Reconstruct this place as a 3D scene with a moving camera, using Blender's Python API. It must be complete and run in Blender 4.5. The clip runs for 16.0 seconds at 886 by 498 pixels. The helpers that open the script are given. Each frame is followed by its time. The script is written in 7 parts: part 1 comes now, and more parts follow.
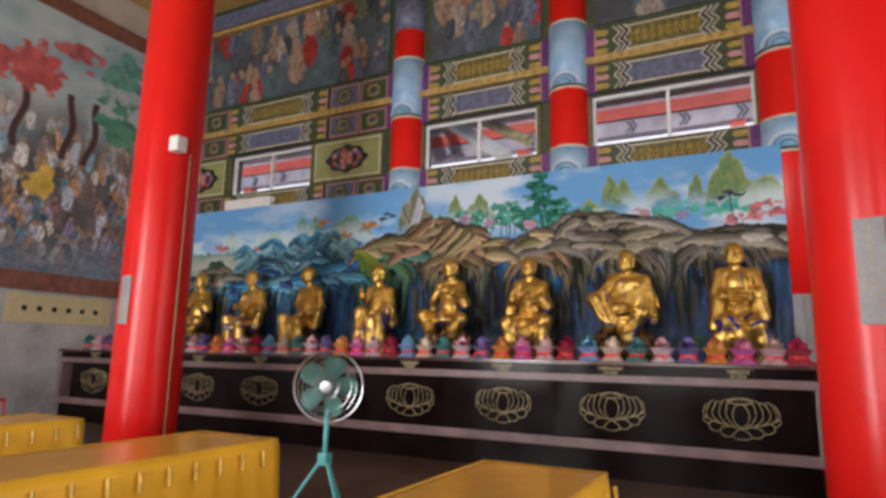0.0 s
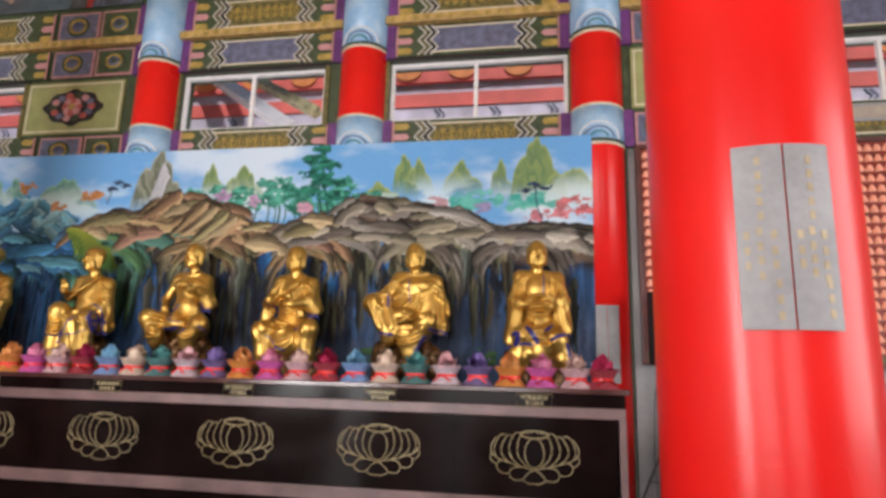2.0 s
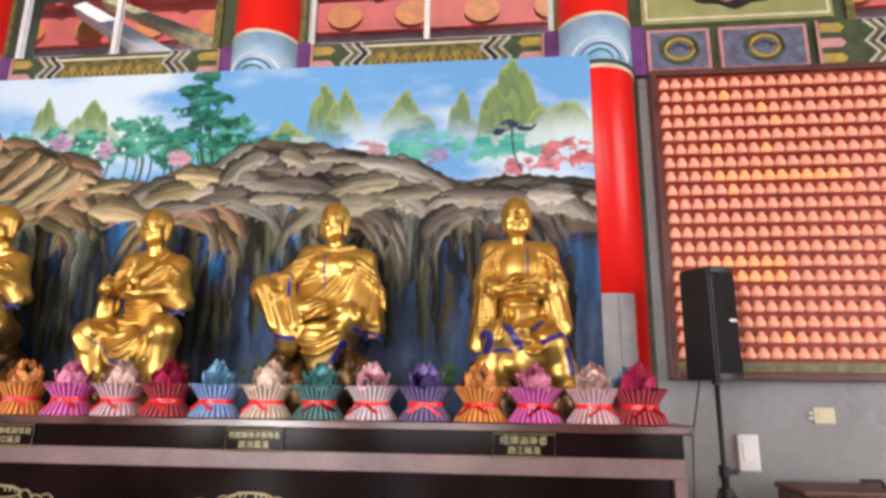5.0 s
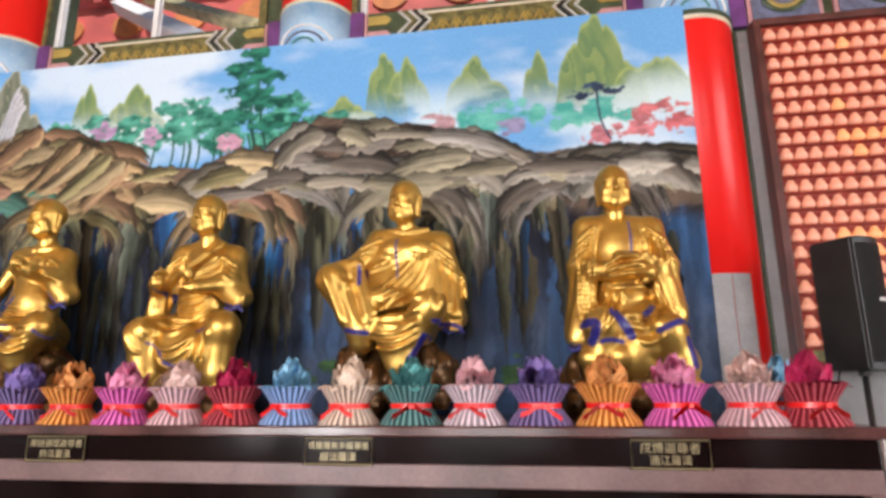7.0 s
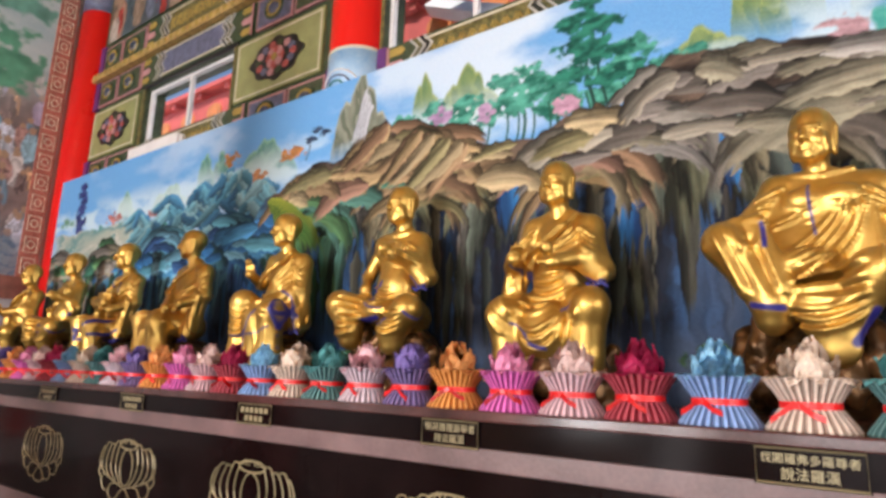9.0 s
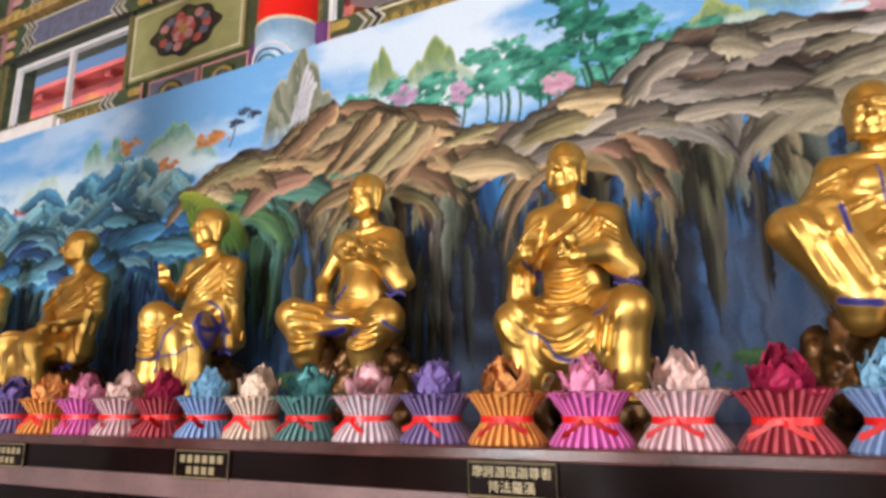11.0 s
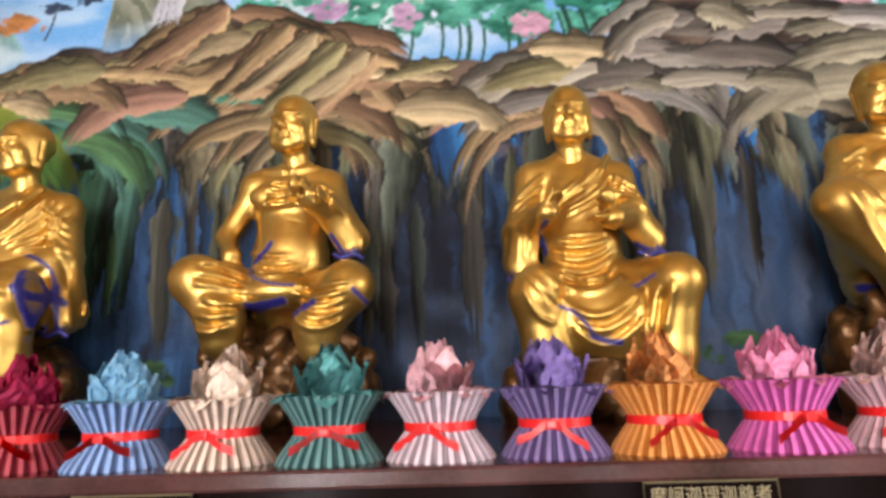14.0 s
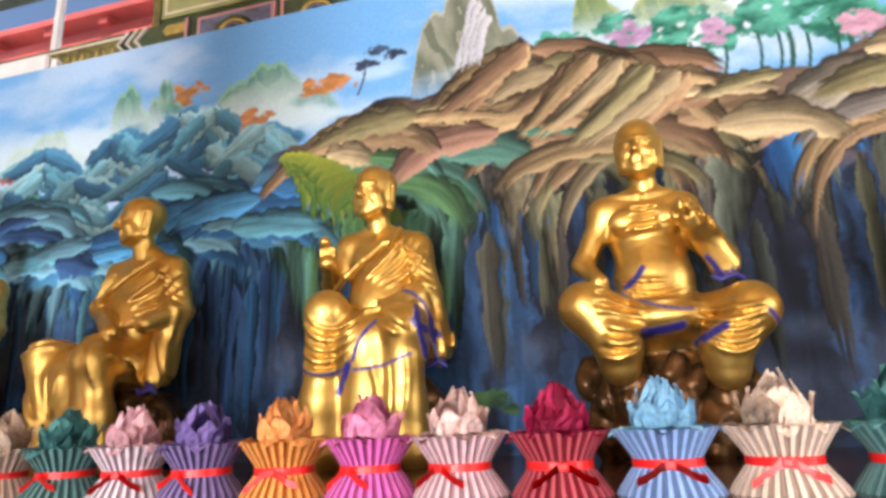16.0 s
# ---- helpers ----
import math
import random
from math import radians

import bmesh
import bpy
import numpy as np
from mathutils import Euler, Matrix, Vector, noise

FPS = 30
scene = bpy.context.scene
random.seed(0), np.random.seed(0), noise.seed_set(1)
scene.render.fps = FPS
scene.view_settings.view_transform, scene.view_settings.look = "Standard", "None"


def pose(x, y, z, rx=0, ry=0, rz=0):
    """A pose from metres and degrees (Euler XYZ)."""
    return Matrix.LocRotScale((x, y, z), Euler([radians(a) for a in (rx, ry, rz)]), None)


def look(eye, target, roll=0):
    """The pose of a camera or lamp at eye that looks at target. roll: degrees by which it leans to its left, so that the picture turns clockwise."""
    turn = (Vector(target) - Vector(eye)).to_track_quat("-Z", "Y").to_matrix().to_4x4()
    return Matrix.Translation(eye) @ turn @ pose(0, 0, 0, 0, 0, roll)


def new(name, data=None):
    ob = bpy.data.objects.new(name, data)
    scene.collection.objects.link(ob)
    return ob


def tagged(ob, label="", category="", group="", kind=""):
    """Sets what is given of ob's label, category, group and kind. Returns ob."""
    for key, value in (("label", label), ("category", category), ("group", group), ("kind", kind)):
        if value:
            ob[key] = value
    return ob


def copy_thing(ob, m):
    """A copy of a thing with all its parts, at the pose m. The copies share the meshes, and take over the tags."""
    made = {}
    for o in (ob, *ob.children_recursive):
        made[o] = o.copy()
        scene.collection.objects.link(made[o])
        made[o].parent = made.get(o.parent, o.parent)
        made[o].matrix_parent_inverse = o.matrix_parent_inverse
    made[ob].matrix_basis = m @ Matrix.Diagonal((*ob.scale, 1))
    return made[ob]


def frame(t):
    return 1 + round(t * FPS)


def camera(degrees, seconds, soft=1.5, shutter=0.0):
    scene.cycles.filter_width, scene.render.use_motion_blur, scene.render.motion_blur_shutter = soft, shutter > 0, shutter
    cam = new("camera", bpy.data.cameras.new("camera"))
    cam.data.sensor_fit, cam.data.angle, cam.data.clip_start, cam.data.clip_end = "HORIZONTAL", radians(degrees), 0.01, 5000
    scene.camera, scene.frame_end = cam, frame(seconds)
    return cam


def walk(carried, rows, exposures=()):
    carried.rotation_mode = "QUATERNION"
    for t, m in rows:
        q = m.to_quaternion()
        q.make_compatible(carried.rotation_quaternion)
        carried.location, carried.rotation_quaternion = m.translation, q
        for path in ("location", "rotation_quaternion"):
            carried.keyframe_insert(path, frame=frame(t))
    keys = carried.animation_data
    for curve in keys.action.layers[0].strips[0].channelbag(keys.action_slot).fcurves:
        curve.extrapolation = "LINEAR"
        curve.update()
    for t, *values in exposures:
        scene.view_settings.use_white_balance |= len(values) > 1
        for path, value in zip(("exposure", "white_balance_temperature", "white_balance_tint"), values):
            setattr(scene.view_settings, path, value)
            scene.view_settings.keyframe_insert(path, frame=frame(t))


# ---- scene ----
cam = camera(71.9, 16.0, soft=3.2)
PATH = [
    (0, (0.064, 0.007, 1.349), (-0.833, 1.762, 1.692), 1.2),
    (0.5, (0.0, 0.477, 1.336), (-0.667, 2.327, 1.7), 1.1),
    (1, (-0.011, 0.978, 1.347), (-0.492, 2.882, 1.723), 0.8),
    (1.5, (0.038, 1.525, 1.382), (-0.379, 3.443, 1.769), 1.3),
    (2, (0.0, 2.001, 1.401), (-0.34, 3.93, 1.805), 1.6),
    (2.5, (0.038, 2.522, 1.394), (-0.288, 4.448, 1.823), 1.7),
    (3, (0.031, 2.917, 1.401), (-0.3, 4.84, 1.842), 1.8),
    (3.5, (-0.112, 3.326, 1.439), (-0.388, 5.256, 1.884), 1.7),
    (4, (-0.124, 3.709, 1.44), (-0.385, 5.64, 1.894), 1.6),
    (6.3, (-0.35, 4.702, 1.449), (-0.484, 6.64, 1.923), -0.4),
    (6.5, (-0.374, 4.742, 1.44), (-0.573, 6.675, 1.916), -0.3),
    (7, (-0.598, 4.77, 1.445), (-0.91, 6.691, 1.909), -0.3),
    (7.5, (-0.84, 4.767, 1.45), (-1.309, 6.659, 1.9), -0.2),
    (8, (-0.985, 4.809, 1.434), (-1.725, 6.614, 1.872), 0.5),
    (8.5, (-1.112, 4.982, 1.463), (-2.166, 6.633, 1.868), 1.4),
    (8.7, (-1.151, 5.051, 1.46), (-2.319, 6.623, 1.863), 1.7),
    (10.8, (-2.017, 5.427, 1.474), (-2.971, 7.124, 1.934), -0.0),
    (11, (-2.116, 5.433, 1.488), (-2.962, 7.186, 1.946), -0.8),
    (11.5, (-2.404, 5.47, 1.511), (-3.013, 7.318, 1.976), -1.9),
    (12, (-2.552, 5.595, 1.508), (-3.074, 7.464, 1.992), -2.4),
    (12.5, (-2.69, 5.763, 1.529), (-3.179, 7.643, 2.006), -2.8),
    (13, (-2.834, 5.811, 1.521), (-3.254, 7.714, 1.97), -2.6),
    (13.5, (-3.129, 5.788, 1.532), (-3.328, 7.737, 1.935), -2.8),
    (14, (-3.32, 5.886, 1.517), (-3.437, 7.84, 1.927), -2.1),
    (14.5, (-3.531, 5.951, 1.559), (-3.669, 7.904, 1.971), -2.4),
    (15, (-3.806, 5.839, 1.552), (-3.986, 7.781, 1.994), -2.7),
    (15.5, (-4.081, 5.679, 1.566), (-4.382, 7.6, 2.032), -3.1),
    (16, (-4.397, 5.709, 1.55), (-4.892, 7.577, 2.063), -2.5),
]
EXPOSURE = [(0, -0.84), (0.5, -0.74), (1, -0.56), (2, -0.42), (3, -0.24), (3.5, -0.14), (4, -0.08), (8.5, -0.05), (12.5, -0.06), (14, -0.02), (15, 0.14), (16, 0.27)]
walk(cam, [(t, look(eye, target, roll)) for t, eye, target, roll in PATH], EXPOSURE)

# ---- world, light ----
world = bpy.data.worlds.new("sky")
scene.world = world
world.use_nodes = True
_wn = world.node_tree.nodes
_sky = _wn.new("ShaderNodeTexSky")
_sky.sky_type, _sky.sun_disc = "NISHITA", False
_sky.sun_elevation, _sky.sun_rotation = radians(62), radians(172)
_wn["Background"].inputs[1].default_value = 0.15
world.node_tree.links.new(_sky.outputs[0], _wn["Background"].inputs[0])

_sun = bpy.data.lights.new("sun", "SUN")
_sun.energy, _sun.angle, _sun.color = 5.0, radians(0.5), (1.0, 0.95, 0.88)
_so = new("sun", _sun)
_so.matrix_world = pose(0, 0, 20, 28, 0, 8)


def daylight(name, eye, target, w, h, power, colour=(1.0, 0.97, 0.98)):
    """Sky light that enters by a door or window opening."""
    li = bpy.data.lights.new(name, "AREA")
    li.shape, li.size, li.size_y, li.energy, li.color = "RECTANGLE", w, h, power, colour
    ob = new(name, li)
    ob.matrix_world = look(eye, target)
    return ob


for _x, _p in ((-7.0, 1650), (-2.0, 460), (3.0, 330)):
    daylight("door_daylight", (_x, -5.9, 2.6), (_x, 0, 2.2), 3.2, 4.6, _p)
daylight("side_daylight", (7.9, 3.0, 2.9), (0, 4.5, 2.0), 5.0, 4.2, 540)


# ---- materials ----
def rgb(*c):
    return (c[0], c[1], c[2], 1.0)


def mat(name, colour, rough=0.5, metal=0.0, vary=0.12, scale=6.0, bump=0.0, bscale=40.0, coat=0.0, random_tint=0.0, second=None, spec=0.5):
    """A procedural surface: base colour mottled at two scales, with fine relief."""
    m = bpy.data.materials.new(name)
    m.use_nodes = True
    nt, n = m.node_tree, m.node_tree.nodes
    b = n["Principled BSDF"]
    b.inputs["Metallic"].default_value = metal
    b.inputs["Roughness"].default_value = rough
    b.inputs["Specular IOR Level"].default_value = spec
    b.inputs["Coat Weight"].default_value = coat
    b.inputs["Coat Roughness"].default_value = 0.08
    tc = n.new("ShaderNodeTexCoord")
    big, fine = n.new("ShaderNodeTexNoise"), n.new("ShaderNodeTexNoise")
    big.inputs["Scale"].default_value, big.inputs["Detail"].default_value = scale, 4.0
    fine.inputs["Scale"].default_value, fine.inputs["Detail"].default_value = bscale, 3.0
    for q in (big, fine):
        nt.links.new(tc.outputs["Object"], q.inputs["Vector"])
    add = n.new("ShaderNodeMath")
    add.operation = "MULTIPLY_ADD"
    add.inputs[1].default_value = 0.35
    nt.links.new(fine.outputs["Fac"], add.inputs[0])
    nt.links.new(big.outputs["Fac"], add.inputs[2])
    ramp = n.new("ShaderNodeValToRGB")
    c2 = second or tuple(c * (1 - 2.2 * vary) for c in colour)
    c1 = tuple(min(1.0, c * (1 + vary)) for c in colour)
    ramp.color_ramp.elements[0].position, ramp.color_ramp.elements[1].position = 0.42, 0.92
    ramp.color_ramp.elements[0].color, ramp.color_ramp.elements[1].color = rgb(*c2), rgb(*c1)
    nt.links.new(add.outputs[0], ramp.inputs[0])
    out = ramp.outputs[0]
    if random_tint:
        info, hsv, rng = n.new("ShaderNodeObjectInfo"), n.new("ShaderNodeHueSaturation"), n.new("ShaderNodeMapRange")
        rng.inputs[3].default_value, rng.inputs[4].default_value = 1 - random_tint, 1 + random_tint
        nt.links.new(info.outputs["Random"], rng.inputs[0])
        nt.links.new(rng.outputs[0], hsv.inputs["Value"])
        nt.links.new(out, hsv.inputs["Color"])
        out = hsv.outputs[0]
    nt.links.new(out, b.inputs["Base Color"])
    rr = n.new("ShaderNodeMapRange")
    rr.inputs[3].default_value, rr.inputs[4].default_value = max(0.02, rough * 0.8), min(1.0, rough * 1.25)
    nt.links.new(big.outputs["Fac"], rr.inputs[0])
    nt.links.new(rr.outputs[0], b.inputs["Roughness"])
    if bump:
        bp = n.new("ShaderNodeBump")
        bp.inputs["Strength"].default_value, bp.inputs["Distance"].default_value = bump, 0.01
        nt.links.new(fine.outputs["Fac"], bp.inputs["Height"])
        nt.links.new(bp.outputs[0], b.inputs["Normal"])
    return m


def paint_mat(name, rough=0.45):
    """Painted picture: its pigments are kept in the mesh's colour layer."""
    m = bpy.data.materials.new(name)
    m.use_nodes = True
    nt, n = m.node_tree, m.node_tree.nodes
    b = n["Principled BSDF"]
    at = n.new("ShaderNodeVertexColor")
    at.layer_name = "pigment"
    tc, fine = n.new("ShaderNodeTexCoord"), n.new("ShaderNodeTexNoise")
    fine.inputs["Scale"].default_value, fine.inputs["Detail"].default_value = 60.0, 4.0
    nt.links.new(tc.outputs["Object"], fine.inputs["Vector"])
    mx = n.new("ShaderNodeMix")
    mx.data_type, mx.blend_type = "RGBA", "OVERLAY"
    mx.inputs[0].default_value = 0.25
    nt.links.new(at.outputs[0], mx.inputs[6])
    nt.links.new(fine.outputs["Fac"], mx.inputs[7])
    nt.links.new(mx.outputs[2], b.inputs["Base Color"])
    b.inputs["Roughness"].default_value = rough
    b.inputs["Specular IOR Level"].default_value = 0.2
    bp = n.new("ShaderNodeBump")
    bp.inputs["Strength"].default_value, bp.inputs["Distance"].default_value = 0.15, 0.004
    nt.links.new(fine.outputs["Fac"], bp.inputs["Height"])
    nt.links.new(bp.outputs[0], b.inputs["Normal"])
    return m


def glass_mat(name, colour=(1, 1, 1), rough=0.0):
    m = bpy.data.materials.new(name)
    m.use_nodes = True
    b = m.node_tree.nodes["Principled BSDF"]
    b.inputs["Base Color"].default_value = rgb(*colour)
    b.inputs["Transmission Weight"].default_value, b.inputs["Roughness"].default_value, b.inputs["IOR"].default_value = 1.0, rough, 1.03
    return m


def glow_mat(name, colour, strength, base=None):
    m = mat(name, base or colour, 0.35, vary=0.05)
    b = m.node_tree.nodes["Principled BSDF"]
    b.inputs["Emission Color"].default_value, b.inputs["Emission Strength"].default_value = rgb(*colour), strength
    return m


RED = mat("red_lacquer", (0.70, 0.012, 0.010), 0.29, vary=0.06, scale=1.2, bump=0.012, bscale=5, coat=0.06, spec=0.28)
RED_WALL = mat("red_paint", (0.60, 0.014, 0.012), 0.35, vary=0.12, scale=2.0, bump=0.05, bscale=30)
PAPER_GREY = mat("grey_paper", (0.30, 0.30, 0.31), 0.55, vary=0.12, scale=5, bump=0.1)
GILT_INK = mat("gilt_ink", (0.42, 0.34, 0.22), 0.5, vary=0.2)
GOLD = mat("gold_leaf", (0.67, 0.445, 0.122), 0.37, metal=0.90, vary=0.10, scale=3, bump=0.05, bscale=26, second=(0.48, 0.28, 0.06))
GOLD_BLUE = mat("ultramarine_trim", (0.022, 0.020, 0.17), 0.45, vary=0.25, scale=14, bump=0.1)
ROCK_GILT = mat("bronzed_rock", (0.15, 0.075, 0.028), 0.30, metal=0.65, vary=0.4, scale=9, bump=0.35, bscale=30)


def trimmed(gold, lining):
    """Gold leaf with a painted lining wherever the mesh's lining layer says so."""
    m = gold.copy()
    m.name = "gilded_and_lined"
    nt, n = m.node_tree, m.node_tree.nodes
    b = n["Principled BSDF"]
    at = n.new("ShaderNodeAttribute")
    at.attribute_name = "lining"
    mx = n.new("ShaderNodeMix")
    mx.data_type = "RGBA"
    mx.inputs[7].default_value = rgb(*lining)
    nt.links.new(b.inputs["Base Color"].links[0].from_socket, mx.inputs[6])
    nt.links.new(at.outputs["Fac"], mx.inputs[0])
    nt.links.new(mx.outputs[2], b.inputs["Base Color"])
    mt = n.new("ShaderNodeMath")
    mt.operation = "MULTIPLY_ADD"
    mt.inputs[1].default_value, mt.inputs[2].default_value = -0.88, 0.90
    nt.links.new(at.outputs["Fac"], mt.inputs[0])
    nt.links.new(mt.outputs[0], b.inputs["Metallic"])
    return m


GILDED = trimmed(GOLD, (0.022, 0.020, 0.17))
GRANITE = mat("black_polished_panel", (0.010, 0.005, 0.005), 0.14, vary=0.3, scale=3, bscale=90, spec=0.08)
RAIL = mat("mauve_brown_rail", (0.20, 0.125, 0.12), 0.35, vary=0.2, scale=3, bump=0.08, bscale=60)
SLAB = mat("dark_maroon_slab", (0.085, 0.035, 0.032), 0.16, vary=0.3, scale=4, bump=0.04, bscale=70)
EMBLEM = mat("pale_gold_line", (0.40, 0.33, 0.18), 0.4, metal=0.3, vary=0.15, scale=8)
FLOORM = mat("floor_tile", (0.10, 0.062, 0.048), 0.30, vary=0.18, scale=2.5, bump=0.05, bscale=50, random_tint=0.1)
GROUT = mat("grout", (0.10, 0.08, 0.07), 0.8, vary=0.15)
MARBLE = mat("grey_marble", (0.25, 0.25, 0.255), 0.28, vary=0.12, scale=1.4, bump=0.03, bscale=20)
CEIL = mat("ochre_ceiling", (0.55, 0.36, 0.12), 0.6, vary=0.12, scale=2)
PLASTER = mat("warm_plaster", (0.55, 0.50, 0.44), 0.7, vary=0.12, scale=2, bump=0.1)
PURPLE = mat("purple_paint", (0.13, 0.035, 0.17), 0.45, vary=0.2, scale=8)
BLUEGREY = mat("slate_blue_paint", (0.13, 0.145, 0.23), 0.45, vary=0.25, scale=10, bump=0.1)
OLIVE = mat("olive_gilt_paint", (0.16, 0.14, 0.045), 0.42, vary=0.35, scale=16, bump=0.2)
DARKGREEN = mat("dark_green_paint", (0.05, 0.075, 0.035), 0.45, vary=0.25, scale=9)
SAGE = mat("sage_green_panel", (0.30, 0.32, 0.13), 0.5, vary=0.12, scale=4)
CREAM = mat("cream_paint", (0.66, 0.60, 0.45), 0.5, vary=0.1, scale=8)
WHITEP = mat("white_paint", (0.78, 0.77, 0.76), 0.45, vary=0.06, scale=6)
BLACKP = mat("black_paint", (0.015, 0.014, 0.016), 0.4, vary=0.2)
YELLOWSTRIP = mat("yellow_carved_strip", (0.50, 0.34, 0.12), 0.45, vary=0.2, scale=12, bump=0.2)
PINKP = mat("pink_line_paint", (0.52, 0.26, 0.27), 0.5, vary=0.12, scale=8)
SKYBAND = mat("pale_blue_band", (0.33, 0.46, 0.57), 0.35, vary=0.3, scale=3.5, second=(0.13, 0.34, 0.62))
TEALP = mat("teal_paint", (0.06, 0.22, 0.20), 0.5, vary=0.2)
ROSE = mat("rose_flower_paint", (0.46, 0.10, 0.09), 0.5, vary=0.3, scale=20)
MUSTARD = mat("mustard_paint", (0.42, 0.30, 0.07), 0.5, vary=0.2, scale=12)
ALU = mat("aluminium_frame", (0.62, 0.62, 0.62), 0.35, metal=0.6, vary=0.06)
GLASS = glass_mat("window_glass", (0.96, 0.97, 1.0))
PICTURE = paint_mat("painted_picture", 0.75)
BOX_RED = mat("lamp_board_red", (0.30, 0.035, 0.02), 0.4, vary=0.2, scale=8)
LAMP_PINK = glow_mat("niche_lamp", (1.0, 0.36, 0.20), 0.22, (0.75, 0.36, 0.26))
LAMP_AMBER = glow_mat("niche_lamp_amber", (1.0, 0.45, 0.20), 0.42, (0.80, 0.36, 0.16))
BOXWOOD = mat("dark_frame_wood", (0.10, 0.03, 0.025), 0.4, vary=0.25, scale=6)
YCLOTH = mat("yellow_satin_cloth", (0.90, 0.53, 0.035), 0.42, vary=0.10, scale=3, bump=0.15, bscale=80)
YGOLD = mat("gold_fringe", (0.85, 0.56, 0.10), 0.4, vary=0.2, scale=20)
BROWNTOP = mat("amber_glass_top", (0.72, 0.38, 0.04), 0.18, vary=0.12, scale=1.5)
FANTEAL = mat("turquoise_enamel", (0.12, 0.50, 0.52), 0.35, vary=0.08)
FANBLADE = mat("sea_green_blade", (0.18, 0.46, 0.42), 0.35, vary=0.1)
CHROME = mat("chrome_wire", (0.42, 0.44, 0.44), 0.30, metal=1.0, vary=0.04)
BLACKPL = mat("black_plastic", (0.014, 0.014, 0.015), 0.45, vary=0.2, bump=0.15, bscale=120)
CARTON = mat("cardboard", (0.42, 0.30, 0.18), 0.8, vary=0.12, scale=5)
BROWNBOX = mat("brown_case", (0.10, 0.045, 0.03), 0.5, vary=0.25, scale=4)
IVORY = mat("ivory_plastic", (0.62, 0.55, 0.38), 0.4, vary=0.06)
ZWHITE = mat("dull_white_paint", (0.50, 0.49, 0.44), 0.55, vary=0.15, scale=9)
EAVE_RED = mat("weathered_red_paint", (0.85, 0.17, 0.15), 0.6, vary=0.12, scale=2)
EAVE_BLUE = mat("lavender_grey_paint", (0.62, 0.57, 0.70), 0.6, vary=0.14, scale=3)
RIBBON = mat("red_satin_ribbon", (0.85, 0.02, 0.02), 0.32, vary=0.1, scale=10)


# ---- building helpers ----
def link(name, bm, material, parent=None, label="", smooth=False):
    me = bpy.data.meshes.new(name)
    bmesh.ops.recalc_face_normals(bm, faces=bm.faces[:])
    bm.to_mesh(me)
    bm.free()
    for m in material if isinstance(material, (list, tuple)) else [material]:
        me.materials.append(m)
    if smooth:
        me.shade_smooth()
    ob = new(name, me)
    if parent:
        ob.parent = parent
    if label:
        ob["label"] = label
    return ob


def part(name, bm, material, parent, label="", smooth=False):
    return link(name, bm, material, parent, label, smooth)


def empty(name, x=0, y=0, z=0):
    ob = new(name)
    ob.location = (x, y, z)
    ob.empty_display_size = 0.1
    return ob


def box(bm, x0, x1, y0, y1, z0, z1, bevel=0.0):
    r = bmesh.ops.create_cube(bm, size=1.0, matrix=Matrix.Translation(((x0 + x1) / 2, (y0 + y1) / 2, (z0 + z1) / 2)) @ Matrix.Diagonal((x1 - x0, y1 - y0, z1 - z0, 1)))
    if bevel:
        edges = list({e for v in r["verts"] for e in v.link_edges})
        bmesh.ops.bevel(bm, geom=edges, offset=bevel, segments=2, affect="EDGES", profile=0.6)
    return bm


def boxed(*a, bevel=0.0):
    return box(bmesh.new(), *a, bevel=bevel)


def lathe(bm, profile, seg=32, wave=None, x=0, y=0):
    """Turns (radius, height) pairs round z; wave(angle, i) may scale the radius."""
    rings = []
    for i, (r, z) in enumerate(profile):
        ring = []
        for k in range(seg):
            a = 2 * math.pi * k / seg
            q = r * (wave(k, i) if wave else 1.0)
            ring.append(bm.verts.new((x + q * math.cos(a), y + q * math.sin(a), z)))
        rings.append(ring)
    for a, b in zip(rings, rings[1:]):
        for k in range(seg):
            bm.faces.new((a[k], a[(k + 1) % seg], b[(k + 1) % seg], b[k]))
    for ring in (rings[0], rings[-1]):
        if profile[0 if ring is rings[0] else -1][0] > 1e-4:
            bm.faces.new(ring)
    return bm


def tube(bm, pts, r=0.01, seg=6, closed=False):
    """A round bar along points."""
    pts = [Vector(p) for p in pts]
    n, rings = len(pts), []
    for i, p in enumerate(pts):
        a = pts[(i - 1) % n] if (i or closed) else p
        b = pts[(i + 1) % n] if (i < n - 1 or closed) else p
        d = (b - a).normalized()
        s = d.cross(Vector((0, 0, 1)))
        s = s.normalized() if s.length > 1e-3 else Vector((1, 0, 0))
        u = s.cross(d)
        rings.append([bm.verts.new(p + r * (math.cos(2 * math.pi * k / seg) * s + math.sin(2 * math.pi * k / seg) * u)) for k in range(seg)])
    for i in range(n if closed else n - 1):
        a, b = rings[i], rings[(i + 1) % n]
        for k in range(seg):
            bm.faces.new((a[k], a[(k + 1) % seg], b[(k + 1) % seg], b[k]))
    if not closed:
        bm.faces.new(rings[0])
        bm.faces.new(rings[-1])
    return bm


def slab_poly(bm, pts, y0, y1):
    """A flat outline in x and z, as thick as y0 to y1."""
    a = [bm.verts.new((x, y0, z)) for x, z in pts]
    b = [bm.verts.new((x, y1, z)) for x, z in pts]
    n = len(pts)
    bm.faces.new(a)
    bm.faces.new(b[::-1])
    for i in range(n):
        bm.faces.new((a[i], b[i], b[(i + 1) % n], a[(i + 1) % n]))
    return bm


